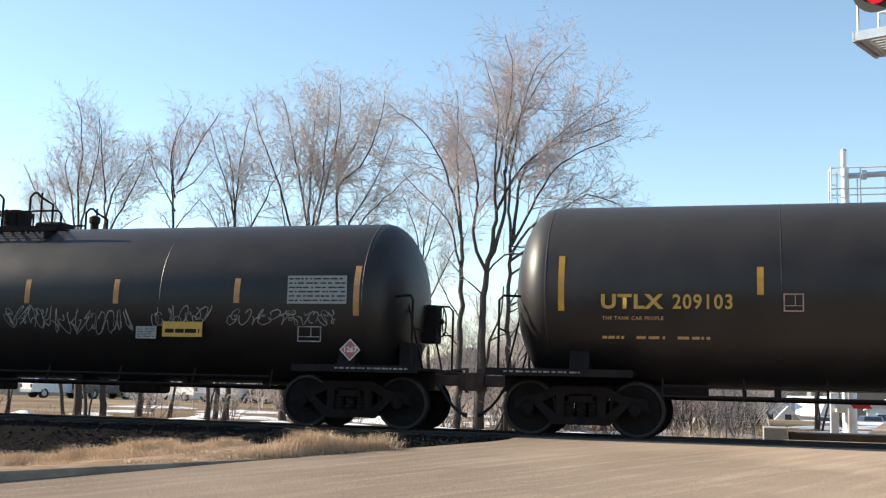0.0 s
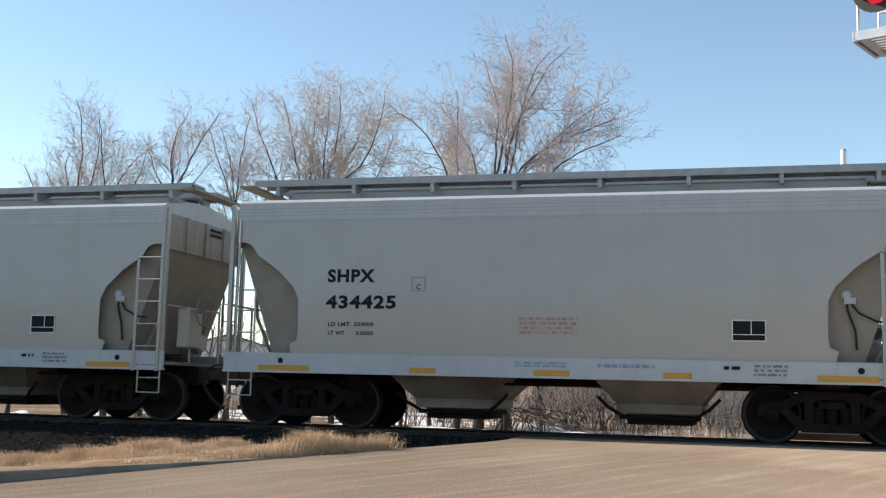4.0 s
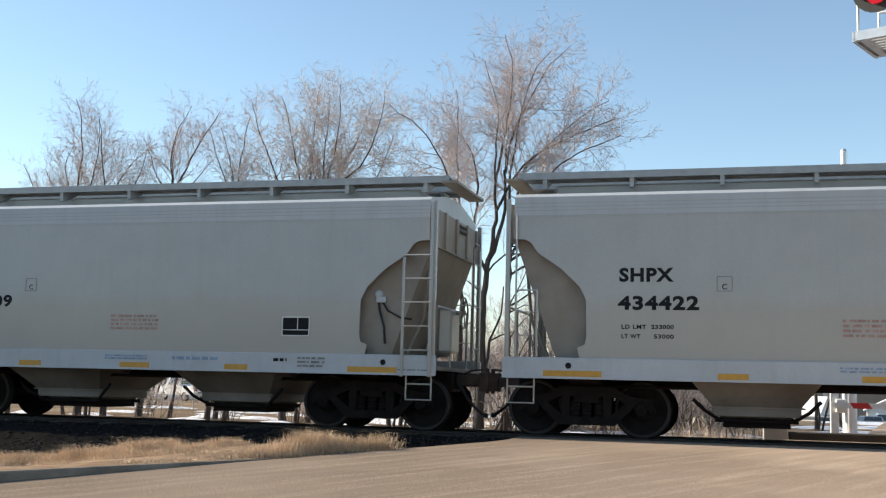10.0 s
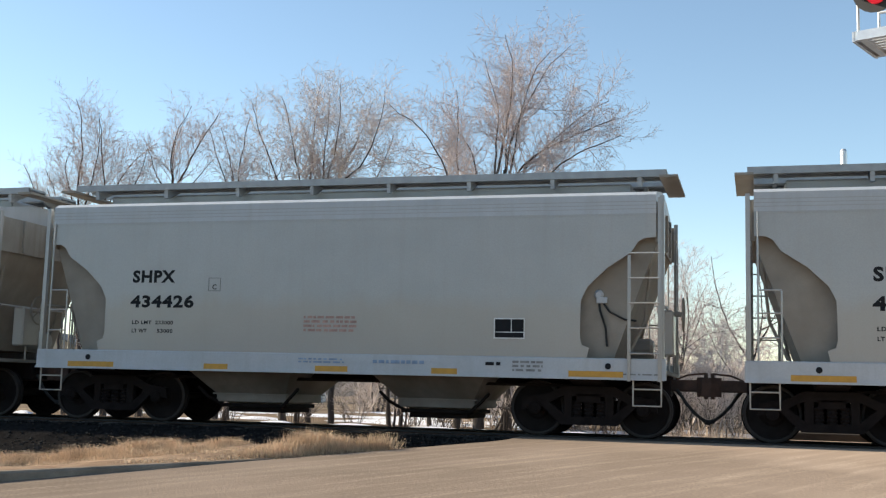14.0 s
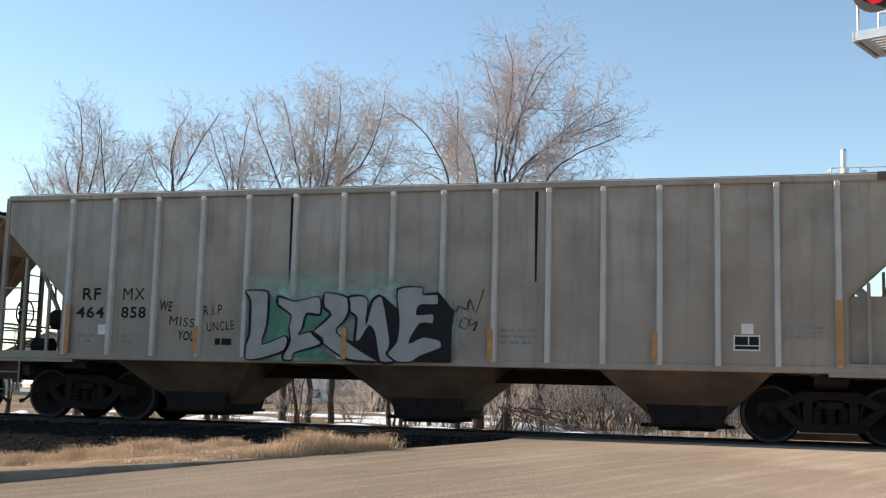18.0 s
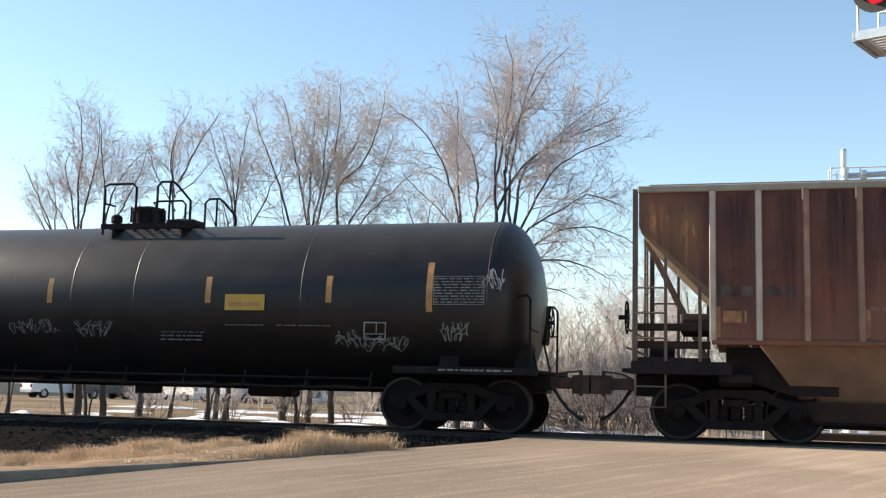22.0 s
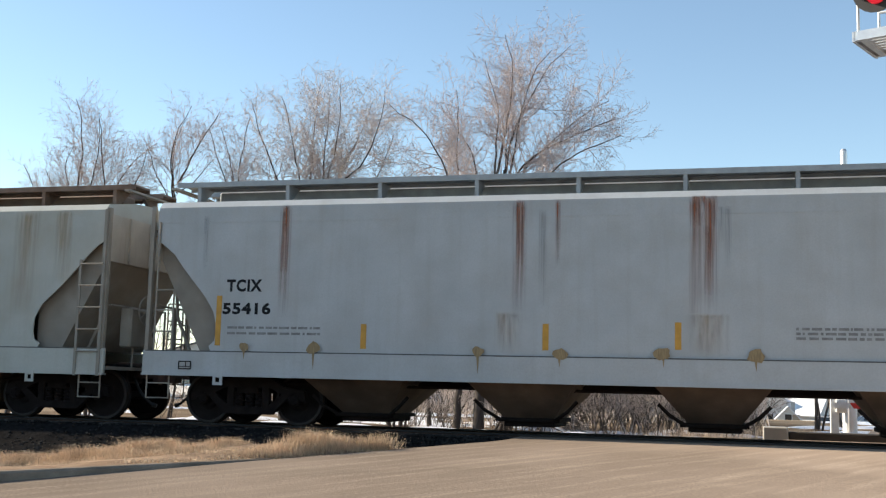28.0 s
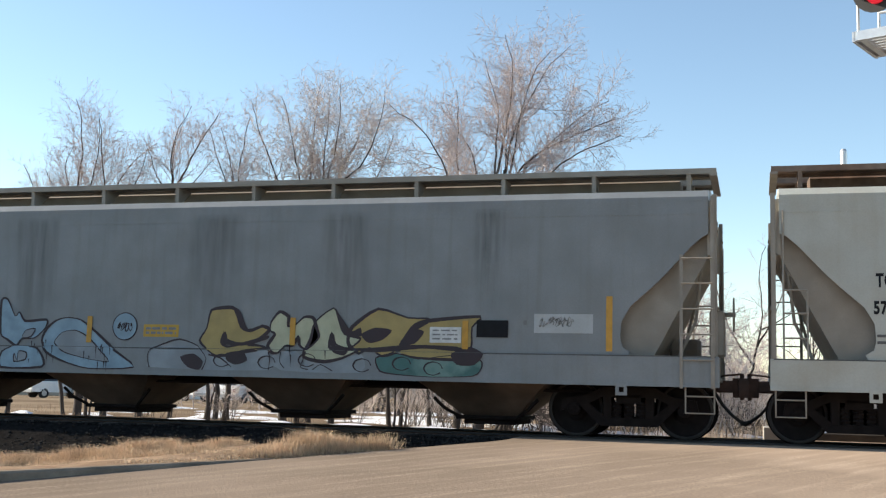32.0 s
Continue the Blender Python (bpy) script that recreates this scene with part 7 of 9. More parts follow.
def build_ground():
    xs = [-900, -500, -250, -140, -90, -60, -45] + [-36 + 1.5 * k for k in range(32)] + [16, 25, 40, 70, 140, 250, 500, 900]
    ys = [-900, -400, -200, -100, -60, -40, -30, -24] + [-20 + 0.5 * k for k in range(34)] + [-2.95, 2.75] + [3.5 + 1.5 * k for k in range(24)] + [42, 52, 65, 80, 100, 130, 200, 400, 900, 1800]
    fine = sorted(set([x for x in xs] + [-7.8 + 0.2 * k for k in range(24)]))
    def bare(x, y):
        z = ground_z(x, y) if abs(x) < 60 and -40 < y < 60 else -0.45
        if y < -13 or (y < -2 and x > road_left(y)):
            z = min(z, road_z(max(y, -24)) - 0.06)
        return z - 0.02
    rows = []
    for y in ys:
        rows.append([(x, y, bare(x, y) + dip(x, y) + 0.03 * noise.noise((x * 0.3, y * 0.3, 0)) * (y > 4 or (x < -9 and -13 < y < -3.5))) for x in fine])
    thing("ground", "dry winter turf and bare soil", "ground", kind="structure", shape=Mesh().sheet(rows), material=EARTH, smooth=True)
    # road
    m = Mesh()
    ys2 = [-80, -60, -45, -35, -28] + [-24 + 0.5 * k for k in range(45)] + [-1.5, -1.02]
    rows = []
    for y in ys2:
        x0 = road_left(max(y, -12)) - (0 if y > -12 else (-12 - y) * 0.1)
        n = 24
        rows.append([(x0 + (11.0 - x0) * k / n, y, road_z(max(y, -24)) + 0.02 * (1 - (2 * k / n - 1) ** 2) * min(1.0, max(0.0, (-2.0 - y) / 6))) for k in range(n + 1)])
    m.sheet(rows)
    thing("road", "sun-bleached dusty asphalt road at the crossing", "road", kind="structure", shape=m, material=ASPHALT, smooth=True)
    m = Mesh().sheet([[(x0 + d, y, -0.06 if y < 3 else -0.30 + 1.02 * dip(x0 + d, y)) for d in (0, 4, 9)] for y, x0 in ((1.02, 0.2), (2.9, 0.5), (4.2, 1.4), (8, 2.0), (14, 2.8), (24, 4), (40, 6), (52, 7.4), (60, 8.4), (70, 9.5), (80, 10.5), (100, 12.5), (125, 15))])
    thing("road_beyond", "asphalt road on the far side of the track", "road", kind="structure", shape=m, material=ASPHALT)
    m = Mesh()
    m.box(-3.6, 11, -0.62, 0.62, -0.25, -0.004, 0.01)
    m.box(-3.75, 11, -1.02, -0.80, -0.25, -0.022, 0.01)
    m.box(-3.6, 11, 0.80, 1.02, -0.25, -0.008, 0.01)
    thing("crossing_panel", "dark plank crossing between the rails, shade under the train included", "crossing", kind="structure", shape=m, material=ROAD_EDGE)
    # kerb
    m = Mesh()
    prof = []
    for k in range(50):
        y = -14 + k * 0.20
        hgt = 0.10 * max(0.0, min(1.0, (-6.4 - y) / 3.6))
        if hgt <= 0.005:
            break
        prof.append((road_left(y), y, road_z(y), hgt))
    rows = [[(x + 0.02, y, z - 0.1), (x + 0.0, y, z + hgt - 0.02), (x - 0.03, y, z + hgt), (x - 0.16, y, z + hgt), (x - 0.16, y, z - 0.1)] for x, y, z, hgt in prof]
    m.sheet(rows)
    thing("kerb", "low weathered concrete kerb beside the road", "kerb", kind="structure", shape=m, material=KERB)
    # ballast bed
    m = Mesh()
    bed = [(-9.5, -0.50), (-6.0, -0.48), (-3.6, -0.46), (-2.6, -0.44), (-1.95, -0.36), (-1.5, -0.09), (-1.3, -0.06), (1.3, -0.06), (1.75, -0.09), (2.6, -0.36), (3.3, -0.5)]
    xs3 = [-120, -80, -50, -35] + [-28 + 0.4 * k for k in range(60)] + [-3.75]
    m.sheet([[(x, y + 0.05 * noise.noise((x, y, 3)), z + 0.05 * noise.noise((x * 2.1, y * 2.1, 0))) for y, z in bed] for x in xs3])
    m.sheet([[(x, y, z) for y, z in bed] for x in (11, 20, 40, 120)])
    thing("ballast_bed", "dark grey crushed-stone track bed, shade of the train included", "ballast", kind="structure", shape=m, material=BALLAST)
    m = Mesh()
    rnd = random.Random(9)
    for k in range(9000):
        x = -3.7 - abs(rnd.gauss(0, 3.2)) if k % 2 else rnd.uniform(-26, -3.7)
        y = rnd.uniform(back_line(x) - 0.2, -1.1)
        z = -0.08 - 0.6 * (-1.5 - y) if y > -1.95 else -0.36 + 0.123 * (y + 1.95) if y > -2.6 else -0.44 + 0.02 * (y + 2.6)
        z = min(z, -0.07)
        r = rnd.uniform(0.018, 0.042)
        a, b, c = rnd.uniform(0.7, 1.3) * r, rnd.uniform(0.6, 1.1) * r, rnd.uniform(0.5, 0.9) * r
        t = rnd.uniform(0, 3.1)
        ct, st = math.cos(t), math.sin(t)
        vs = [(a, 0, 0), (-a, 0.2 * b, 0), (0, b, 0.1 * c), (0.2 * a, -b, 0), (0, 0, c), (0, 0, -c)]
        m.add([(x + px * ct - py * st, y + px * st + py * ct, z + 0.012 + pz) for px, py, pz in vs], [(0, 2, 4), (2, 1, 4), (1, 3, 4), (3, 0, 4), (2, 0, 5), (1, 2, 5), (3, 1, 5), (0, 3, 5)])
    thing("ballast_stones", "loose grey ballast stones on the shoulder, darkened for the train shade", "stones", kind="stuff", shape=m, material=STONES)
    # rails
    for q in (-1, 1):
        y = q * 0.7525
        rail = thing("rail", "dull dark steel rail on timber sleepers", "rail", "rails of the track")
        m = Mesh()
        m.prism([(y - 0.07, -0.185), (y + 0.07, -0.185), (y + 0.07, -0.175), (y + 0.012, -0.155), (y + 0.01, -0.045), (y + 0.034, -0.03), (y - 0.034, -0.03), (y - 0.01, -0.045), (y - 0.012, -0.155), (y - 0.07, -0.175)], "x", -120, 120)
        part("rail_web", m, RAIL_WEB, rail)
        m = Mesh().prism([(y - 0.036, -0.03), (y + 0.036, -0.03), (y + 0.036, -0.008), (y + 0.026, 0.0), (y - 0.026, 0.0), (y - 0.036, -0.008)], "x", -120, 120)
        part("rail_head", m, STEEL_RAIL, rail)


def build_ties():
    """Sleepers on the left of the crossing."""
    base = Mesh().box(-0.11, 0.11, -1.3, 1.3, -0.17, 0.0, 0.015).made("tie", TIE)
    root = None
    rnd = random.Random(2)
    for k in range(44):
        ob = new("railway_tie", base)
        ob.matrix_world = pose(-4.1 - 0.53 * k, rnd.uniform(-0.04, 0.04), -0.055 + rnd.uniform(-0.01, 0.01), 0, 0, rnd.uniform(-1, 1))
        tagged(ob, "weathered dark timber sleeper bedded in ballast", "railway tie", "sleepers under the track")


def blades(spots, rnd, hgt, material, name, label, lean=0.5):
    """Dry grass: slender bent blades, three faces each."""
    m = Mesh()
    vs, fs = [], []
    for x, y, z, s in spots:
        h = hgt * s * rnd.uniform(0.45, 1.25)
        a, l, w = rnd.uniform(0, 6.283), rnd.uniform(0.1, 1.0) * lean * h, rnd.uniform(0.002, 0.0046)
        dx, dy = math.cos(a) * l, math.sin(a) * l
        b = rnd.uniform(0, 3.14)
        wx, wy = math.cos(b) * w, math.sin(b) * w
        n = len(vs)
        vs += [(x - wx, y - wy, z - 0.02), (x + wx, y + wy, z - 0.02), (x + wx * 0.7 + dx * 0.4, y + wy * 0.7 + dy * 0.4, z + h * 0.6), (x - wx * 0.7 + dx * 0.4, y - wy * 0.7 + dy * 0.4, z + h * 0.6), (x + dx, y + dy, z + h * (1 - 0.25 * lean))]
        fs += [(n, n + 1, n + 2, n + 3), (n + 3, n + 2, n + 4)]
    me = bpy.data.meshes.new(name)
    me.from_pydata(vs, [], fs)
    me.materials.append(material)
    ob = new(name, me)
    return tagged(ob, label, "dry grass", kind="stuff")


def build_grass():
    rnd = random.Random(21)
    spots, dark = [], []
    for k in range(13000):
        x = -4.3 - rnd.random() ** 0.9 * 9.5
        back = back_line(x)
        y = back - rnd.random() ** 1.2 * 3.8 + 0.15
        if x > road_left(y) - 0.2:
            continue
        crest = max(0.0, 1 - abs(back - 0.7 - y) / 1.8)
        tuft = (0.32 + 0.95 * crest) * rnd.uniform(0.55, 1.2) * (0.72 + 1.1 * max(-0.5, noise.noise((x * 1.3, y * 1.3, 5))))
        if tuft < 0.22:
            continue
        for j in range(int(22 * tuft) + 6):
            px, py = x + rnd.gauss(0, 0.075), y + rnd.gauss(0, 0.075)
            if px > road_left(py) - 0.1:
                continue
            (spots if rnd.random() < 0.82 else dark).append((px, py, ground_z(px, py), tuft))
    blades(spots, rnd, 0.21, STRAW, "verge_grass", "tufts of straw-coloured dry grass between kerb and track", 1.25)
    blades(dark, rnd, 0.18, STRAW_DARK, "verge_grass_brown", "browner dry grass in the verge", 1.2)
    tall = []
    for k in range(70):
        tall.append((-5.05 + rnd.gauss(0, 0.07), -4.3 + rnd.gauss(0, 0.10), -0.3, 1.9))
    blades(tall, rnd, 0.2, STRAW, "tall_grass_tuft", "tall thin dry grass tuft at the road's edge", 0.3)
    m = Mesh()
    rows = []
    for k in range(44):
        y = -14 + k * 0.255
        rows.append([(road_left(y) - 0.15 - d, y, ground_z(road_left(y) - 0.15 - d, y) + 0.004 + 0.03 * (1 + noise.noise((d * 1.3, y * 1.3, 0))) * (d > 0.1) - 0.25 * (y > back_line(road_left(y) - 0.15 - d) + 0.15)) for d in [0.35 * j for j in range(34)]])
    m.sheet(rows)
    thing("verge", "trodden straw-coloured verge beside the road", "verge", kind="structure", shape=m, material=VERGE, smooth=True)
    far, brown = [], []
    for k in range(15000):
        x, y = rnd.uniform(-32, 4), 4.2 + rnd.random() ** 1.6 * 22
        far.append((x, y, -0.42, rnd.uniform(0.5, 1.2)))
    blades(far, rnd, 0.16, STRAW_DARK, "field_grass", "short dry grass beyond the track")
    for k in range(1500):
        x = rnd.gauss(-1.3, 1.0)
        brown.append((x, rnd.uniform(5.5, 15), -0.45, rnd.uniform(0.5, 1.3)))
    blades(brown, rnd, 0.50, WEEDS, "tall_weeds", "tall dry weeds beyond the crossing", 0.4)


def build_snow():
    rnd = random.Random(33)
    spots = [(-12.5, 19, 3.0, 5.0), (-10.0, 17, 2.4, 3.2), (-13.5, 24, 4, 3), (-9.0, 21, 2.5, 3), (-19, 17.5, 1.3, 1.2), (-22.5, 15.5, 1.2, 0.7), (-25, 15.0, 1.0, 0.6), (-17.2, 17.5, 1.4, 1.0), (-6.6, 15.5, 1.5, 1.2), (-5.3, 14.2, 1.3, 0.9), (-4.2, 14.5, 1.2, 0.7),
             (-3.0, 14.0, 1.4, 0.7), (-1.7, 12.5, 0.8, 0.5), (-17, 24, 3, 2), (-22, 26, 3, 2), (-28, 30, 4, 2), (-7.3, 18, 1.5, 1.5), (-0.6, 16, 1.2, 0.7), (-15, 33, 6, 3), (-24, 20, 1.5, 1.0), (-20.5, 21, 1.4, 1.0), (-2.4, 18, 2.0, 1.2), (-2.5, 9.6, 1.9, 0.7), (-0.6, 9.0, 1.2, 0.5), (-4.6, 10.2, 1.7, 0.7), (-3.6, 7.8, 0.9, 0.35), (-8.6, 10.4, 2.2, 0.8), (-11.2, 10.8, 1.8, 0.6), (-6.9, 9.4, 1.6, 0.5), (-13.6, 11.2, 1.5, 0.5), (-16.4, 11.0, 1.6, 0.4), (-5.6, 8.6, 1.2, 0.4), (2.2, 16, 1.6, 2.2), (3.6, 24, 2.6, 4.0), (5.0, 34, 3.5, 5.0), (1.2, 11.5, 1.2, 0.9), (4.4, 13, 1.8, 1.6), (6.5, 46, 5.0, 6.0), (2.6, 31, 2.2, 4.0), (8.5, 38, 3.0, 4.0)]
    for cx, cy, a, b in spots:
        a, b = a * 0.8, b * 0.62
        m = Mesh()
        n, rings = 26, 5
        wob = [rnd.uniform(0.3, 1.3) for _ in range(n)]
        wob = [(2 * wob[i] + wob[i - 1] + wob[(i + 1) % n]) / 4 for i in range(n)]
        rows = []
        for r in range(rings + 1):
            q = 1 - r / rings
            rows.append([(cx + a * q * wob[i % n] * math.cos(2 * math.pi * i / n), cy + b * q * wob[i % n] * math.sin(2 * math.pi * i / n),
                          -0.46 + (0.17 if cy < 12 else 0.10) * (1 - q * q) + 0.02 * noise.noise((cx + q * 9 * math.cos(i), cy + q * 9 * math.sin(i), 1))) for i in range(n + 1)])
        m.sheet(rows)
        thing("snow_patch", "thin patch of old snow on dry turf", "snow", "snow patches beyond the track", shape=m, material=SNOW, smooth=True)


# ---- trees ----
class Boughs:
    """Grows a bare tree: limbs into one mesh, fine twigs into another."""

    def __init__(self, seed, lift=0.25):
        self.rnd, self.lift = random.Random(seed), lift
        self.wood, self.twig = ([], []), ([], [])

    def bar(self, store, pts, rs, n):
        vs, fs = store
        base = len(vs)
        for i, p in enumerate(pts):
            d = (pts[min(i + 1, len(pts) - 1)] - pts[max(i - 1, 0)])
            d.normalize()
            s = d.cross(Vector((0.31, 0.95, 0.05)))
            if s.length < 0.05:
                s = d.cross(Vector((1, 0, 0)))
            s.normalize()
            u = d.cross(s)
            for k in range(n):
                a = 6.2832 * k / n
                vs.append(tuple(p + (s * math.cos(a) + u * math.sin(a)) * rs[i]))
        for i in range(len(pts) - 1):
            o = base + i * n
            for k in range(n):
                fs.append((o + k, o + (k + 1) % n, o + n + (k + 1) % n, o + n + k))

    def grow(self, p, d, length, r, level, last, spread, kids):
        rnd = self.rnd
        n = 6 if level == 0 else 5 if level == 1 else 4 if level == 2 else 3
        pts, rs, dirs = [p.copy()], [r], [d.copy()]
        bend = 0.11 + 0.04 * level
        for i in range(n):
            d = d + Vector((rnd.gauss(0, bend), rnd.gauss(0, bend), rnd.gauss(0, bend * 0.7) + self.lift * 0.22))
            d.normalize()
            p = p + d * (length / n)
            pts.append(p.copy())
            dirs.append(d.copy())
            rs.append(max(0.004, r * (1 - 0.78 * (i + 1) / n)))
        self.bar(self.wood if level < 2 else self.twig, pts, rs, 7 if level == 0 else 5 if level == 1 else 3)
        if level >= last:
            return
        count = kids[level]
        for c in range(count):
            t = (0.38 if level == 0 else 0.22) + (0.76 if level else 0.61) * (c + rnd.random()) / count
            i = min(n - 1, int(t * n))
            f = t * n - i
            q = pts[i].lerp(pts[i + 1], min(1, f))
            base = dirs[i]
            side = base.cross(Vector((rnd.gauss(0, 1), rnd.gauss(0, 1), rnd.gauss(0, 1))))
            side.normalize()
            a = rnd.uniform(0.6, 1.25) * spread
            nd = base * math.cos(a) + side * math.sin(a)
            nd.z += self.lift * 0.5
            nd.normalize()
            ln = length * rnd.uniform(0.38, 0.62) * (1.15 - 0.55 * t) * (1.25 if level else 1.0)
            self.grow(q, nd, ln, max(0.005, (r * (1 - 0.75 * t)) * 0.62), level + 1, last, spread, kids)

    def limb(self, knots, r0, r1, depth=0.0, step=0.3):
        """A smooth limb through (x, z) knots that drifts by depth in y; returns its points, radii and length."""
        ks = [Vector((x, 0, z)) for x, z in knots]
        ks = [2 * ks[0] - ks[1]] + ks + [2 * ks[-1] - ks[-2]]
        pts = []
        for i in range(1, len(ks) - 2):
            n = max(2, int((ks[i + 1] - ks[i]).length / step))
            for j in range(n):
                t = j / n
                pts.append(0.5 * (2 * ks[i] + (ks[i + 1] - ks[i - 1]) * t + (2 * ks[i - 1] - 5 * ks[i] + 4 * ks[i + 1] - ks[i + 2]) * t * t
                                  + (3 * ks[i] - ks[i - 1] - 3 * ks[i + 1] + ks[i + 2]) * t * t * t))
        pts.append(ks[-2].copy())
        n = len(pts) - 1
        for i, p in enumerate(pts):
            w = 0.02 if 0 < i else 0.0
            p.y += depth * (i / n) ** 1.3
            p += Vector((self.rnd.gauss(0, w), self.rnd.gauss(0, w), self.rnd.gauss(0, w)))
        rs = [r0 + (r1 - r0) * (i / n) ** 0.8 for i in range(n + 1)]
        self.bar(self.wood, pts, rs, 8 if r0 > 0.06 else 6)
        return pts, rs, sum((pts[i + 1] - pts[i]).length for i in range(n))

    def fan(self, pts, rs, length, level, spec):
        """Side shoots that sweep forward along a limb, fanning again down to fine twigs; spec: for each level (spacing, share, angle)."""
        rnd = self.rnd
        gap, share, angle = spec[level]
        n = len(pts) - 1
        count = max(2, int(length / gap))
        start = 0.22 if level == 0 else 0.16
        for c in range(count):
            t = start + (1 - start) * (c + rnd.random()) / count
            i = min(n - 1, int(t * n))
            q = pts[i].lerp(pts[i + 1], min(1.0, t * n - i))
            base = (pts[i + 1] - pts[i]).normalized()
            side = base.cross(Vector((rnd.gauss(0, 1), rnd.gauss(0, 0.8), rnd.gauss(0, 1)))).normalized()
            a = angle * rnd.uniform(0.55, 1.3) * (0.9 + 0.35 * t)
            d = base * math.cos(a) + side * math.sin(a)
            ln = min(1.9, length * share * rnd.uniform(0.45, 1.25) * (1.04 - 0.68 * t))
            if level == len(spec) - 1:
                ln = rnd.uniform(0.14, 0.44)
            ln = max(0.14, ln)
            m = 5 if level == 0 else 3 if level == 1 else 1
            r = min(rs[i] * 0.62, 0.0105 * ln ** 0.7 + 0.0032) if level < len(spec) - 1 else 0.0040
            ps, rr, p = [q.copy()], [r], q
            for j in range(m):
                d = d + base * 0.05 + Vector((rnd.gauss(0, 0.10), rnd.gauss(0, 0.10), rnd.gauss(self.lift, 0.09)))
                d.normalize()
                p = p + d * (ln / m)
                ps.append(p.copy())
                rr.append(r + (0.0034 - r) * (j + 1) / m)
            self.bar(self.wood if r > 0.02 else self.twig, ps, rr, 5 if r > 0.02 else 3)
            if level < len(spec) - 1:
                self.fan(ps, rr, ln, level + 1, spec)

    def tree(self, label, at, twigs=TWIG, category="tree", name="bare_tree", group="bare trees behind the track"):
        ob = thing(name, label, category, group, at=Matrix.Translation(at))
        for nm, (vs, fs), mt in (("trunk", self.wood, BARK), ("crown", self.twig, twigs)):
            if not vs:
                continue
            me = bpy.data.meshes.new(nm)
            me.from_pydata(vs, [], fs)
            me.polygons.foreach_set("use_smooth", [True] * len(me.polygons))
            me.materials.append(mt)
            o = new(nm, me)
            o.parent = ob
        return ob


def stems(seed, at, specs, label, last=4, spread=0.55, kids=(7, 6, 6, 5), lift=0.25, twigs=TWIG, **kw):
    """specs: for each stem its foot (dx, dy), lean (x, y per metre of rise), length and radius."""
    b = Boughs(seed, lift)
    for fx, fy, lx, ly, ln, r in specs:
        d = Vector((lx, ly, 1.0))
        d.normalize()
        b.grow(Vector((fx, fy, -0.1)), d, ln, r, 0, last, spread, kids)
    return b.tree(label, at, twigs, **kw)


FAN = ((0.18, 0.54, 0.88), (0.15, 0.50, 0.84), (0.10, 0.4, 0.9))


def thicket(seed, spots, material, name, label, thick=1.0):
    """Tangled young growth, too dense to count: forked stems with many fine shoots."""
    b = Boughs(seed)
    rnd = b.rnd
    for x, y, h in spots:
        p = Vector((x, y, -0.5))
        d = Vector((rnd.gauss(0, 0.22), rnd.gauss(0, 0.2), 1.0)).normalized()
        pts = [p]
        for _ in range(5):
            d = (d + Vector((rnd.gauss(0, 0.16), rnd.gauss(0, 0.14), 0.03))).normalized()
            p = p + d * (h / 5)
            pts.append(p)
        b.bar(b.twig, pts, [0.022 * thick * (1 - 0.15 * k) for k in range(6)], 3)
        for k in range(16):
            t = 0.6 + 4.35 * rnd.random()
            q = pts[int(t)].lerp(pts[int(t) + 1], t % 1)
            v = Vector((rnd.gauss(0, 0.8), rnd.gauss(0, 0.6), rnd.uniform(0.1, 1.1))).normalized()
            e = q + v * h * rnd.uniform(0.12, 0.34)
            b.bar(b.twig, [q, e], [0.009 * thick, 0.005 * thick], 3)
            for _ in range(5):
                f = q.lerp(e, rnd.uniform(0.2, 1.0))
                w = (v + Vector((rnd.gauss(0, 0.7), rnd.gauss(0, 0.5), rnd.gauss(0.1, 0.6)))).normalized()
                b.bar(b.twig, [f, f + w * rnd.uniform(0.2, 0.6)], [0.0055 * thick, 0.0035 * thick], 3)
    me = bpy.data.meshes.new(name)
    me.from_pydata(b.twig[0], [], b.twig[1])
    me.materials.append(material)
    return tagged(new(name, me), label, "brush", kind="stuff")


def limb_tree(seed, at, trunks, limbs, label, twigs=TWIG, deep=1.6, lift=0.04, spec=FAN):
    """A bare tree: bare trunks (knots, foot radius, top radius), then limbs of (x, z) knots that fan out into twigs."""
    b = Boughs(seed, lift)
    for knots, r0, r1 in trunks:
        b.limb(knots, r0 * 0.85, r1 * 0.6)
    for k, knots in enumerate(limbs):
        knots = [(x, z - 0.05 * max(0.0, z - 5.5)) for x, z in knots]
        (xa, za), (xb, zb) = knots[-2:]
        knots[-1] = (xb + (xa - xb) * 0.16, zb + (za - zb) * 0.16)
        pts, rs, ln = b.limb(knots, 0.012 + 0.0068 * sum(abs(z1 - z0) + abs(x1 - x0) for (x0, z0), (x1, z1) in zip(knots, knots[1:])), 0.008, deep * ((k * 0.618) % 1.0 - 0.5) * 2)
        b.fan(pts, rs, ln, 0, spec)
    return b.tree(label, at, twigs)


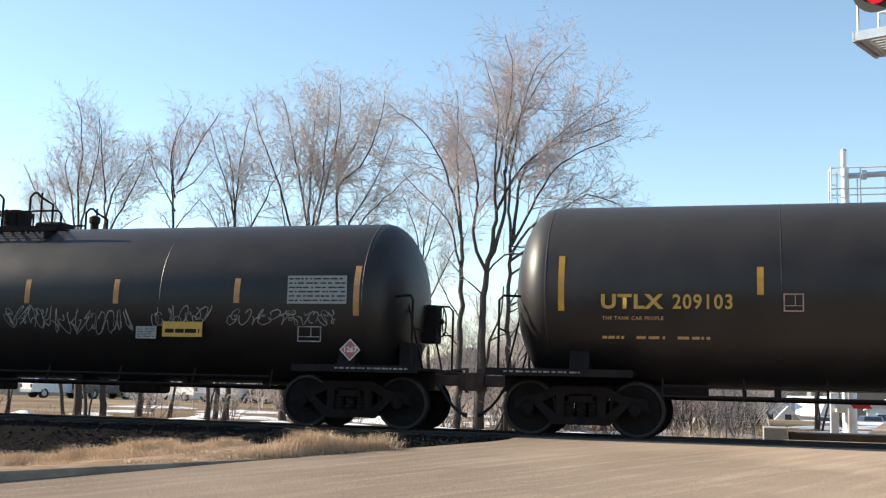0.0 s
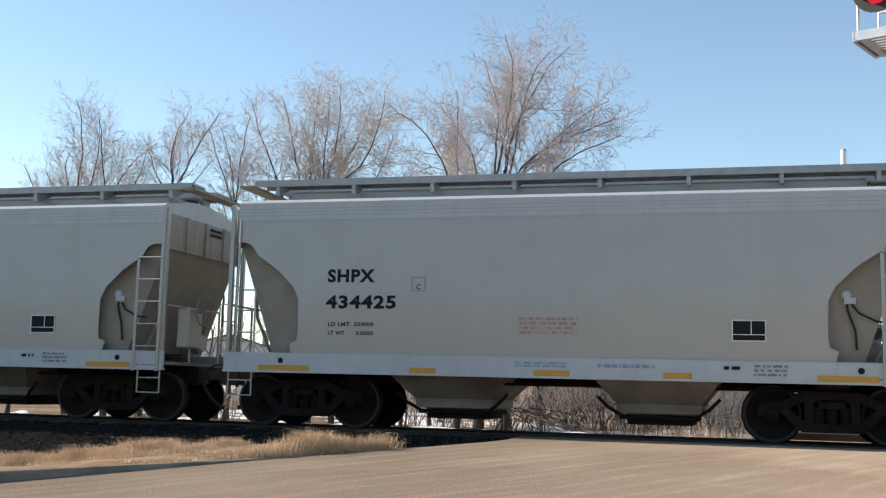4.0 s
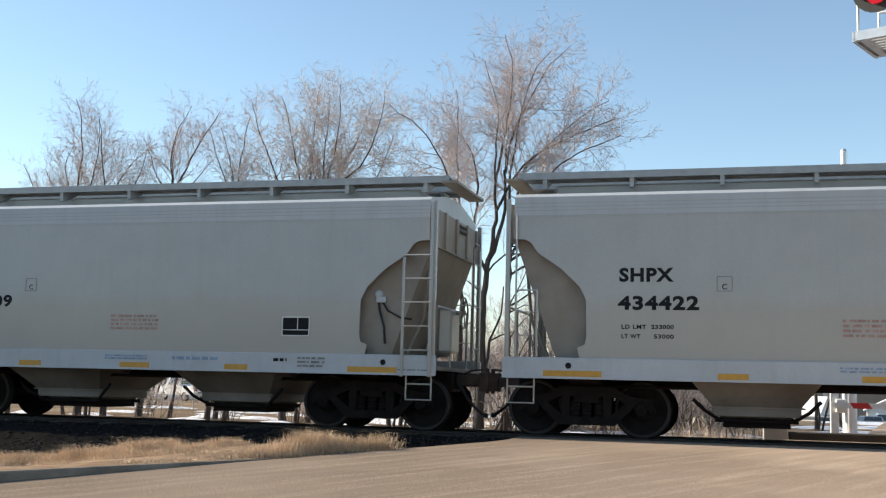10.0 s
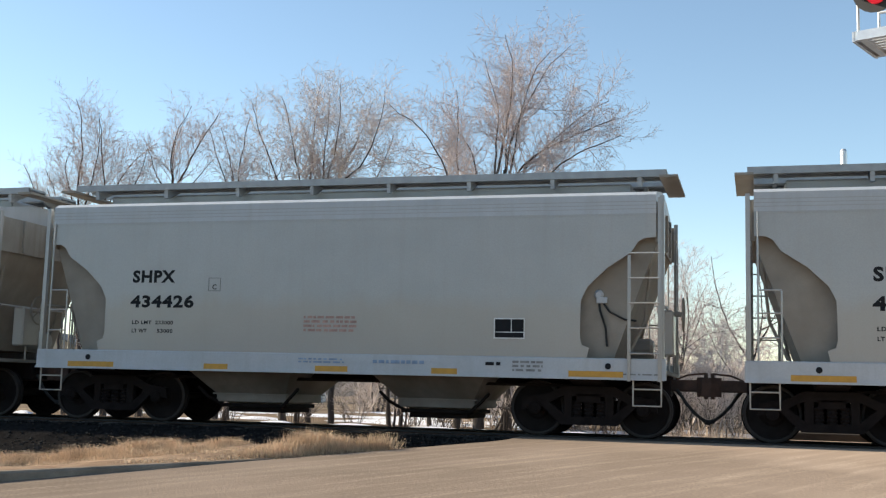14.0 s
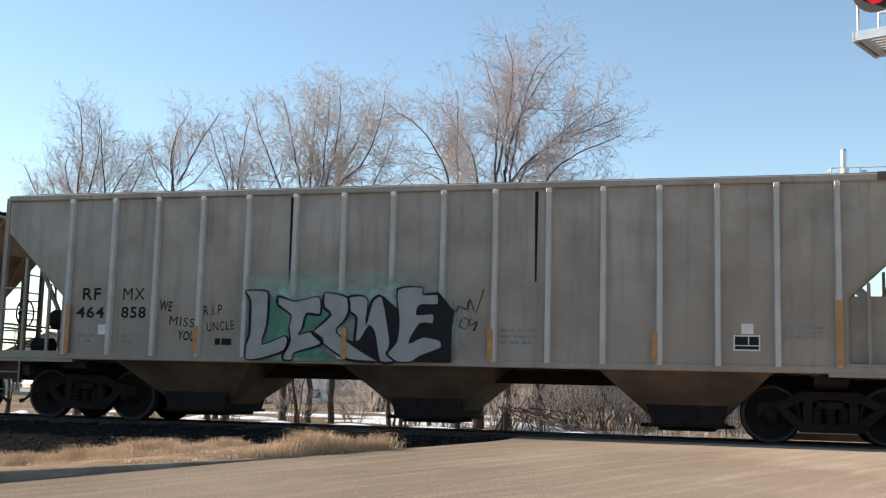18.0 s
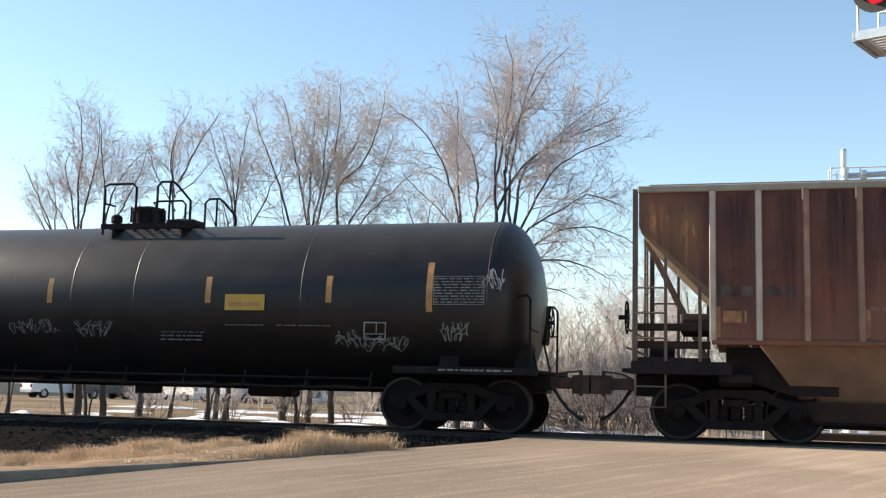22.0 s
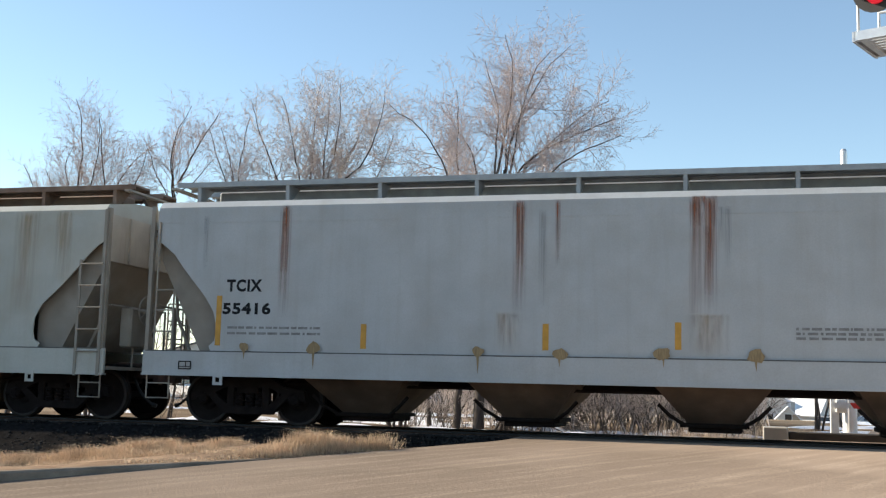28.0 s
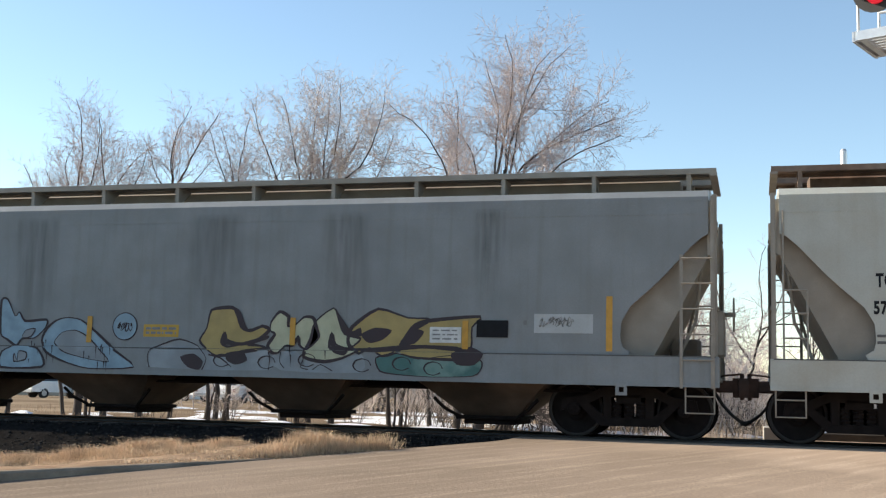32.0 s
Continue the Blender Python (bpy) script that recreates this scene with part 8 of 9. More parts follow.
def build_trees():
    # the large spreading tree: three stems, and limbs that sweep out to the right
    limb_tree(11, (-8.3, 11.8, -0.45),
              ((((0.0, -0.1), (0.04, 3.59), (0.01, 5.6)), 0.14, 0.09), (((0.62, -0.1), (0.7, 3.43), (0.77, 4.63)), 0.20, 0.13), (((1.5, -0.1), (1.44, 3.75), (1.49, 5.34)), 0.12, 0.08),
               (((0.77, 4.63), (1.01, 5.83), (0.98, 7.4)), 0.10, 0.06), (((0.77, 4.63), (1.23, 6.07), (1.28, 7.6)), 0.09, 0.055), (((0.65, 0.1), (0.93, 2.64), (1.24, 3.36), (1.31, 4.2)), 0.09, 0.03)),
              (((0.01, 5.6), (-0.26, 7.25), (-0.92, 8.76), (-2.0, 9.56)), ((0.01, 5.6), (-0.17, 7.44), (-0.27, 8.73), (-0.25, 9.76), (-0.39, 10.61)), ((0.04, 4.6), (-0.35, 6.1), (-1.05, 6.91), (-1.74, 7.67)),
               ((0.77, 4.63), (0.35, 5.6), (0.32, 7.6), (-0.26, 9.01), (-1.25, 10.37)), ((0.98, 7.4), (1.0, 8.6), (1.03, 9.61), (0.53, 11.41)), ((0.98, 7.4), (1.41, 9.13), (1.66, 10.5), (1.46, 11.73)),
               ((1.28, 7.6), (1.45, 8.9), (1.94, 10.02), (2.47, 11.1), (3.19, 11.89)), ((1.49, 5.34), (1.45, 7.21), (1.77, 9.3), (2.12, 10.48), (2.83, 11.36)), ((1.49, 5.34), (1.71, 7.66), (2.24, 8.45), (3.21, 9.51), (4.27, 10.27)),
               ((1.02, 6.4), (1.8, 7.83), (2.69, 8.44), (3.93, 9.07), (4.76, 9.25)), ((1.49, 5.34), (2.26, 6.72), (2.97, 7.71), (4.11, 8.21), (4.89, 8.45)), ((1.47, 5.0), (1.98, 5.9), (2.92, 6.52), (3.59, 6.98), (4.29, 6.78), (4.81, 6.51)),
               ((0.75, 4.5), (1.33, 5.1), (2.46, 4.94), (3.33, 4.62)), ((1.49, 5.34), (2.37, 5.29), (3.25, 5.25)), ((1.45, 3.6), (1.9, 4.62), (2.2, 5.3)), ((0.72, 3.9), (0.2, 4.4), (-0.5, 5.3)), ((1.3, 7.8), (1.2, 9.2), (1.0, 10.6)),
               ((0.04, 3.2), (-0.5, 4.0), (-0.9, 5.2)), ((1.47, 4.5), (2.6, 4.9), (3.9, 4.6), (4.6, 4.15)), ((1.45, 4.9), (3.0, 5.9), (4.4, 5.8), (5.1, 5.35)), ((1.44, 3.6), (2.6, 4.1), (3.8, 3.7)), ((0.7, 3.0), (0.35, 3.5), (0.05, 4.3)), ((1.45, 2.6), (1.9, 3.2), (2.6, 3.9)), ((1.44, 3.4), (2.0, 3.6), (2.9, 3.4)), ((0.9, 2.6), (1.5, 2.9), (2.2, 2.5)), ((0.04, 2.4), (-0.4, 2.9), (-1.0, 3.3))),
              "tall multi-stemmed bare tree with a wide fine crown")
    limb_tree(13, (-15.0, 14.8, -0.45),
              ((((0.0, -0.1), (-0.1, 2.73), (0.01, 6.42)), 0.17, 0.08), (((0.89, -0.1), (0.83, 2.74), (0.6, 6.41)), 0.12, 0.08), (((1.67, -0.1), (1.66, 2.75), (1.71, 6.39)), 0.13, 0.08)),
              (((0.01, 6.42), (-0.28, 7.87), (-0.62, 9.44), (-0.72, 10.63)), ((0.6, 6.41), (0.58, 9.2), (0.62, 11.16), (0.67, 11.95)), ((0.6, 6.41), (0.16, 9.61), (-0.12, 11.2)), ((1.71, 6.39), (1.5, 8.21), (2.07, 10.12), (2.31, 11.66)),
               ((0.68, 4.61), (0.9, 6.5), (1.24, 8.22), (1.58, 9.75), (1.6, 11.9)), ((1.7, 6.11), (1.75, 7.8), (2.63, 8.46), (3.38, 9.68), (3.83, 11.0)), ((1.68, 5.0), (1.91, 6.39), (2.83, 8.36), (3.36, 10.25)), ((1.68, 4.61), (2.5, 6.48), (3.64, 7.58), (4.77, 8.49)),
               ((-0.08, 4.61), (-0.52, 6.43), (-1.01, 7.89), (-1.36, 8.68)), ((0.62, 6.0), (1.0, 8.0), (1.1, 10.2), (1.15, 11.6))),
              "bare tree with a dense rounded crown", TWIG_PALE, 1.9)
    limb_tree(14, (-17.2, 15.2, -0.45),
              ((((-0.02, -0.1), (-0.05, 1.96), (-0.08, 6.45)), 0.13, 0.06), (((-0.47, -0.1), (-0.41, 1.95), (-0.35, 4.66)), 0.12, 0.05)),
              (((-0.08, 6.45), (-0.14, 7.6), (-0.42, 8.8), (-0.65, 10.22)), ((-0.11, 5.83), (-0.68, 7.61), (-1.34, 8.43)), ((-0.07, 6.22), (0.05, 7.99), (0.2, 9.18), (0.7, 10.77)), ((-0.04, 5.63), (0.72, 7.38), (1.18, 8.75), (1.39, 9.64)),
               ((-0.14, 5.63), (-1.09, 7.22), (-1.67, 7.84)), ((-0.14, 7.0), (-0.1, 8.79), (-0.31, 10.31)), ((-0.35, 4.66), (-0.58, 6.62), (-1.03, 8.02))),
              "slim bare tree with upright branches", TWIG, 1.2)
    limb_tree(15, (-20.7, 15.4, -0.45),
              ((((-0.03, -0.1), (0.26, 1.91), (0.94, 6.52)), 0.16, 0.085),),
              (((0.94, 6.52), (0.97, 8.09), (1.04, 9.11), (1.26, 9.92), (2.13, 11.08)), ((0.95, 7.79), (0.75, 9.12), (0.83, 10.35), (1.11, 10.96)), ((1.01, 8.3), (1.73, 9.5), (2.45, 10.39), (2.86, 10.92)), ((0.94, 6.5), (0.37, 7.09), (-0.1, 7.31)),
               ((0.94, 6.44), (1.53, 7.27), (2.09, 7.86)), ((0.98, 7.28), (0.46, 8.52), (0.2, 9.76)), ((0.98, 7.99), (1.58, 8.38), (2.17, 9.48))),
              "crooked bare tree with a dark leaning trunk", TWIG, 1.1)
    limb_tree(16, (-22.9, 15.0, -0.45),
              ((((0.03, -0.2), (-0.02, 1.85), (-0.44, 6.51)), 0.19, 0.08), (((1.06, -0.2), (0.95, 1.87), (0.62, 6.5)), 0.15, 0.08)),
              (((-0.44, 6.51), (-0.26, 8.11), (0.25, 9.95), (0.19, 11.42)), ((-0.39, 5.86), (-0.9, 7.92), (-1.26, 8.96), (-1.01, 10.31)), ((-0.4, 6.27), (0.09, 8.1), (0.57, 9.32), (0.69, 10.87)), ((0.62, 6.5), (0.76, 8.29), (1.36, 9.5), (2.06, 10.19)),
               ((0.65, 6.05), (1.49, 7.66), (1.98, 8.66), (2.25, 9.67)), ((0.66, 6.25), (0.77, 8.08), (0.82, 9.11), (0.95, 11.07)), ((0.66, 5.85), (1.21, 6.75), (1.85, 7.24)), ((-0.3, 5.0), (-0.8, 6.8), (-1.6, 8.3))),
              "bare tree with two dark stems and upright limbs", TWIG, 1.5)
    limb_tree(17, (-23.5, 15.2, -0.45),
              ((((-0.03, -0.25), (-0.59, 3.45), (-1.03, 6.56)), 0.09, 0.045),),
              (((-1.03, 6.56), (-1.56, 8.19), (-1.88, 9.15)), ((-0.99, 6.1), (-1.85, 7.36), (-2.52, 8.11)), ((-0.96, 6.31), (-0.84, 7.97), (-1.28, 9.13)), ((-1.03, 6.56), (-1.62, 7.36), (-2.34, 8.85))),
              "low bare tree with thin limbs", TWIG_PALE, 0.8)
    limb_tree(12, (-10.2, 15.6, -0.45),
              ((((-0.02, -0.1), (-0.2, 2.83), (-0.45, 5.06)), 0.10, 0.05),),
              (((-0.45, 5.06), (-0.6, 6.57), (-0.93, 7.72)), ((-0.45, 5.06), (-0.01, 6.56), (0.35, 7.69)), ((-0.28, 3.57), (-0.96, 5.63), (-1.49, 6.78)), ((-0.44, 5.0), (-0.37, 6.95), (-0.15, 8.09)), ((-0.3, 3.8), (0.6, 5.6), (1.3, 6.8))),
              "slender bare tree between larger ones", TWIG_PALE, 1.0)
    # open-crowned trees beyond the crossing, seen between the cars
    limb_tree(18, (-0.55, 22, -0.5), ((((0.0, -0.1), (0.25, 1.6), (0.55, 3.0)), 0.10, 0.06),),
              (((0.55, 3.0), (0.75, 4.2), (0.65, 5.6), (0.9, 6.8)), ((0.4, 2.4), (-0.4, 3.8), (-0.9, 5.4), (-1.0, 6.6)), ((0.55, 3.0), (1.3, 4.4), (1.7, 6.0)), ((0.2, 1.5), (-0.8, 2.8), (-1.6, 4.6)), ((0.6, 3.6), (1.7, 4.2), (2.4, 4.6))),
              "open-crowned bare tree beyond the crossing", TWIG, 1.2, 0.03, ((0.5, 0.34, 0.75), (0.34, 0.45, 0.7), (0.26, 0.4, 0.7)))
    stems(19, (3.6, 33, -0.5), [(0, 0, -0.2, 0, 5.2, 0.11), (0.2, 0, 0.25, 0, 5.0, 0.1)], "open-crowned bare tree beyond the field", kids=(6, 5, 4, 3), spread=0.6, last=3, twigs=TWIG_PALE)
    stems(22, (6.0, 30, -0.5), [(0, 0, -0.35, 0, 4.8, 0.11), (0.2, 0, 0.15, 0, 5.0, 0.1)], "open-crowned bare tree beyond the field", kids=(6, 5, 4, 3), spread=0.6, last=3)
    for k, (x, y, h, r) in enumerate(((-2.9, 19, 5.0, 0.06), (-4.4, 22, 5.6, 0.06), (2.2, 27, 5.4, 0.07))):
        stems(180 + k, (x, y, -0.5), [(0, 0, 0.1, 0, h, r), (0.1, 0, -0.15, 0, h * 0.8, r * 0.8), (0.2, 0, 0.3, 0, h * 0.8, r * 0.7)], "open-crowned bare tree beyond the crossing", kids=(8, 6, 5, 3), spread=0.7, lift=0.04)
    for k, (x, y, h) in enumerate(((-7.5, 26, 4.4), (-5.2, 30, 5.0), (-10.5, 33, 5.5), (-3.4, 36, 5.2), (-14, 38, 5), (-19, 36, 5.5), (-26, 40, 6), (-31, 34, 5.5), (-23, 33, 5.0), (-16, 30, 4.6), (-9, 29, 4.6), (-6.5, 34, 5.4))):
        stems(80 + k, (x, y, -0.5), [(0, 0, 0.05, 0, h, 0.08), (0.2, 0, 0.25, 0, h * 0.9, 0.07), (-0.2, 0, -0.2, 0, h * 0.9, 0.06)], "small bare tree beyond the field", kids=(7, 5, 4, 3), spread=0.55, last=3, twigs=TWIG_PALE)
    # saplings and dark young trunks along the far side of the track
    for k, (x, y, h, r) in enumerate(((-23.9, 12.5, 3.0, 0.05), (-21.6, 13.6, 3.4, 0.06), (-19.0, 14.4, 2.6, 0.05), (-17.5, 14.2, 3.2, 0.07), (-16.6, 13.6, 3.2, 0.06), (-13.9, 13.2, 3.4, 0.06), (-10.6, 12.6, 3.0, 0.07), (-10.2, 12.4, 3.0, 0.06), (-7.0, 11.6, 3.0, 0.06), (-6.1, 13.0, 3.2, 0.05))):
        stems(100 + k, (x, y, -0.45), [(0, 0, 0.02, 0, h, r * 1.2), (0.12, 0, 0.08, 0, h * 0.8, r * 0.6)], "thin bare sapling by the track", kids=(5, 4, 3, 3), spread=0.6, last=3, category="sapling", name="sapling", group="saplings behind the track")
    # brush
    rnd = random.Random(50)
    spots = [(-24.5, 12, 1.0), (-18.5, 12.5, 0.9), (-15.6, 12.0, 0.8), (-11.6, 12.0, 0.9), (-9.6, 11.4, 1.0), (-6.6, 11.0, 1.3), (-5.8, 11.8, 1.5), (-4.9, 12.4, 1.5), (-4.1, 12.0, 1.4), (-3.3, 12.8, 1.5), (-2.6, 12.0, 1.3), (-2.0, 13.0, 1.5), (-1.3, 12.4, 1.2), (-0.7, 13.4, 1.3), (-5.5, 15.5, 1.9), (-4.4, 16.5, 2.0), (-3.2, 16, 2.0), (-2.2, 17, 2.1), (-1.2, 16.5, 1.9), (-0.2, 17.5, 1.9), (-7.5, 22, 1.8), (-6.0, 24, 2.0), (-4.0, 25, 2.0), (-2.0, 26, 2.0), (0.0, 27, 2.0),
             (-12, 36, 2.0), (-16, 38, 2.0), (-20, 40, 2.2), (-9, 38, 2.2), (-24, 42, 2.0), (-13.6, 12.6, 0.9), (-8.9, 12.2, 1.2), (-5.2, 13.6, 1.7), (-4.6, 14.4, 1.8), (-6.6, 14.2, 2.0), (-2.9, 14.4, 1.7)]
    # a tall thicket behind the large tree
    spots += [(-11.0 + 0.62 * k + rnd.uniform(-0.25, 0.25), rnd.uniform(14.5, 21), rnd.uniform(2.0, 3.3)) for k in range(13)] + [(-3.2 + 0.7 * k, rnd.uniform(17, 24), rnd.uniform(1.6, 2.3)) for k in range(5)]
    for k, (x, y, h) in enumerate(spots):
        sp = [(rnd.uniform(-0.3, 0.3), rnd.uniform(-0.3, 0.3), rnd.uniform(-0.7, 0.7), rnd.uniform(-0.5, 0.5), h * rnd.uniform(0.7, 1.15), 0.012) for _ in range(11)]
        stems(130 + k, (x, y, -0.42), sp, "tangled brown winter brush", kids=(6, 4, 3), spread=0.6, last=2, lift=0.05, twigs=BRUSH, category="bush", name="bush", group="bushes behind the track")
    # matted thicket behind the track
    thicket(61, [(rnd.uniform(-11.5, 0.25), rnd.uniform(14, 24), rnd.uniform(2.2, 4.4)) for _ in range(120)], TWIG_PALE, "thicket", "matted grey-brown winter thicket behind the track")
    thicket(62, [(rnd.uniform(-9.0, 0.5), rnd.uniform(26, 48), rnd.uniform(2.4, 5.2)) for _ in range(90)], TWIG_PALE, "far_thicket", "pale tangled winter thicket beyond the far road", 1.7)
    thicket(63, [(rnd.uniform(-30, -9), rnd.uniform(26, 44), rnd.uniform(1.2, 2.6)) for _ in range(70)], BRUSH, "field_thicket", "low brown thicket at the field's edge", 1.5)
    # arching dead boughs lying by the crossing
    b = Boughs(170, -0.1)
    for k in range(9):
        b.grow(Vector((rnd.uniform(-0.5, 0.4), rnd.uniform(-0.2, 0.3), 0.75)), Vector((rnd.uniform(0.6, 1.2), rnd.uniform(-0.3, 0.3), rnd.uniform(-0.5, 0.0))).normalized(), rnd.uniform(1.2, 1.9), 0.025, 0, 2, 0.5, (4, 3))
    b.grow(Vector((-0.6, 0, 0)), Vector((0.5, 0, 1)).normalized(), 1.2, 0.05, 0, 1, 0.5, (2,))
    b.tree("fallen arching bough resting on the turf", (-6.4, 10.6, -0.45), BRUSH, "fallen branch", "fallen_branch", "")


# ---- crossing signals ----
def build_signals():
    # far mast with its gantry
    mast = thing("signal_mast", "white steel crossing-signal mast with gantry walkway", "signal mast", at=Matrix.Translation((1.97, 7.0, -0.05)))
    part("mast", Mesh().lathe([(0, 0.155), (4.7, 0.155), (4.72, 0.09), (6.0, 0.09)], 18, 0, 0, "z"), WHITE_PAINT, mast)
    part("base_flange", Mesh().box(-0.22, 0.22, -0.22, 0.22, 0, 0.06, 0.01), ALU, mast)
    part("bell", Mesh().lathe([(6.0, 0.06), (6.1, 0.075), (6.4, 0.075), (6.45, 0.05)], 12, -0.02, 0, "z"), ALU, mast)
    m = Mesh()
    for x in (-0.36, -0.18):
        m.tube([(x, -0.12, 0.4), (x, -0.12, 5.95)], 0.018, 6)
    for k in range(18):
        m.tube([(-0.36, -0.12, 0.5 + 0.3 * k), (-0.18, -0.12, 0.5 + 0.3 * k)], 0.012, 5)
    part("mast_ladder", m, ALU, mast)
    m = Mesh()
    m.box(-0.35, 7.5, -0.45, 0.35, 4.93, 4.97)
    for y in (-0.45, 0.35):
        m.box(-0.35, 7.5, y - 0.03, y + 0.03, 4.86, 4.99)
    for k in range(14):
        m.box(-0.3 + k * 0.58, -0.22 + k * 0.58, -0.42, 0.32, 4.86, 4.93)
    part("walkway", m, ALU, mast, "aluminium gantry walkway")
    m = Mesh()
    for y in (-0.45, 0.35):
        for k in range(13):
            x = -0.33 + k * 0.62
            m.tube([(x, y, 4.95), (x, y, 5.95)], 0.016, 6)
        for z in (5.45, 5.93):
            m.tube([(-0.33, y, z), (7.4, y, z)], 0.016, 6)
    m.tube([(-0.33, -0.45, 5.93), (-0.33, 0.35, 5.93)], 0.016, 6)
    m.tube([(-0.33, -0.45, 5.45), (-0.33, 0.35, 5.45)], 0.016, 6)
    part("guard_rail", m, WHITE_PAINT, mast)
    m = Mesh().tube([(0, 0, 5.82), (7.5, 0, 6.1)], 0.065, 12)
    m.lathe([(0.34, 0.06), (0.36, 0.11), (0.46, 0.11), (0.48, 0.06)], 12, 0, 5.84)
    part("arm_pipe", m, ALU, mast)
    for sx in (-1, 1):
        x = 0.02 + 0.58 * sx
        head = part("flasher_plate", Mesh().lathe([(0.14, 0.22), (0.16, 0.22)], 22, x, 2.26, "y"), PANEL_GREY, mast, "round grey back of a flasher plate")
        part("flasher_housing", Mesh().lathe([(-0.02, 0.07), (0.02, 0.13), (0.139, 0.14)], 16, x, 2.26, "y"), SIGNAL_BLACK, head)
        part("small_lens", Mesh().lathe([(-0.20, 0.03), (-0.18, 0.055), (-0.15, 0.055)], 12, 0.02 + 0.25 * sx, 2.20, "y"), RED_LENS, mast, "small red indicator lens")
    part("flasher_arm", Mesh().tube([(-0.6, 0.0, 2.26), (0.64, 0.0, 2.26)], 0.045, 8), SIGNAL_BLACK, mast)
    m = Mesh()
    for a in (44, -44):
        c, s_ = math.cos(radians(a)), math.sin(radians(a))
        m.prism([(0.05 - 0.6 * c - 0.10 * s_, 3.42 - 0.6 * s_ + 0.10 * c), (0.05 - 0.6 * c + 0.10 * s_, 3.42 - 0.6 * s_ - 0.10 * c), (0.05 + 0.6 * c + 0.10 * s_, 3.42 + 0.6 * s_ - 0.10 * c), (0.05 + 0.6 * c - 0.10 * s_, 3.42 + 0.6 * s_ + 0.10 * c)], "y", 0.19 + (a > 0) * 0.012, 0.20 + (a > 0) * 0.012)
    part("crossbuck", m, PANEL_GREY, mast, "crossed warning boards seen from behind")
    # lowered gate arm
    gate = thing("crossing_gate", "red and white striped crossing gate arm, lowered", "crossing gate", at=Matrix.Translation((1.62, 6.55, -0.08)))
    part("gate_stand", Mesh().box(-0.09, 0.09, -0.09, 0.09, 0, 0.95, 0.015), WHITE_PAINT, gate)
    part("mechanism_box", Mesh().box(0.02, 0.24, -0.18, 0.10, 0.52, 0.82, 0.02), WHITE_PAINT, gate, "white gate-drive box")
    for k in range(13):
        a, b, c = 0.0 + k * 0.38, 0.38 + k * 0.38, 0.08
        part("gate_arm_band", Mesh().prism([(a, 0.62), (b, 0.62), (b - c, 0.74), (a - c, 0.74)], "y", -0.26, -0.22), GATE_RED if k % 2 else WHITE_PAINT, gate)
    # near gantry whose end hangs over the road
    near = thing("signal_gantry", "end of a crossing-signal gantry with red flashers over the road", "signal gantry", at=Matrix.Translation((1.42, -4.62, 5.25)) @ Matrix.Rotation(radians(-23.7), 4, "Z"))
    m = Mesh()
    for k in range(7):
        m.box(0, 6.6, -0.46 + k * 0.11, -0.40 + k * 0.11, -0.035, 0.0)
    for y in (-0.5, 0.3):
        m.box(0, 6.6, y - 0.03, y + 0.03, -0.09, 0.03)
    for k in range(14):
        m.box(0.06 + k * 0.47, 0.14 + k * 0.47, -0.47, 0.27, -0.09, -0.035)
    m.box(-0.02, 0.02, -0.53, 0.33, -0.1, 0.03)
    part("walkway", m, ALU, near, "aluminium grating walkway")
    m = Mesh()
    for y in (-0.5, 0.3):
        for k in range(8):
            m.tube([(0.05 + k * 0.9, y, 0), (0.05 + k * 0.9, y, 1.0)], 0.018, 6)
        for z in (0.5, 1.0):
            m.tube([(0.05, y, z), (6.5, y, z)], 0.018, 6)
    part("guard_rail", m, WHITE_PAINT, near)
    m = Mesh().tube([(0.3, -0.1, 0.45), (6.6, -0.1, 0.45)], 0.07, 12)
    m.box(0.42, 0.66, -0.3, 0.1, 0.03, 0.26, 0.02)
    part("arm_pipe", m, WHITE_PAINT, near)
    for sx in (0, 1):
        x = 0.32 + 0.72 * sx
        head = part("flasher_plate", Mesh().lathe([(-0.62, 0.30), (-0.60, 0.30)], 24, x, 0.50, "y"), SIGNAL_BLACK, near, "round black flasher background")
        part("lens", Mesh().lathe([(-0.69, 0.08), (-0.66, 0.12), (-0.625, 0.12)], 18, x, 0.42, "y"), RED_LENS, head, "red flasher lens")
        part("visor", Mesh().sheet([[(x + 0.17 * math.cos(a), yy, 0.42 + 0.17 * math.sin(a)) for a in [-0.3 + 3.74 * k / 12 for k in range(13)]] for yy in (-0.625, -0.95)]), SIGNAL_BLACK, head)
    part("gantry_mast", Mesh().lathe([(-5.9, 0.13), (0.6, 0.12)], 14, 6.4, -0.1, "z"), WHITE_PAINT, near)
    # concrete block and low wall on the far side
    thing("concrete_block", "pale concrete foundation block beside the track", "concrete block", shape=Mesh().box(0.10, 0.56, 3.3, 3.9, -0.5, 0.16, 0.02), material=CONCRETE)
    w = thing("low_wall", "low dark timber edging wall", "wall")
    for k in range(2):
        part("timber", Mesh().box(0.58, 9.5, 3.45, 3.75, -0.40 + k * 0.24, -0.165 + k * 0.24, 0.02), TIE, w)


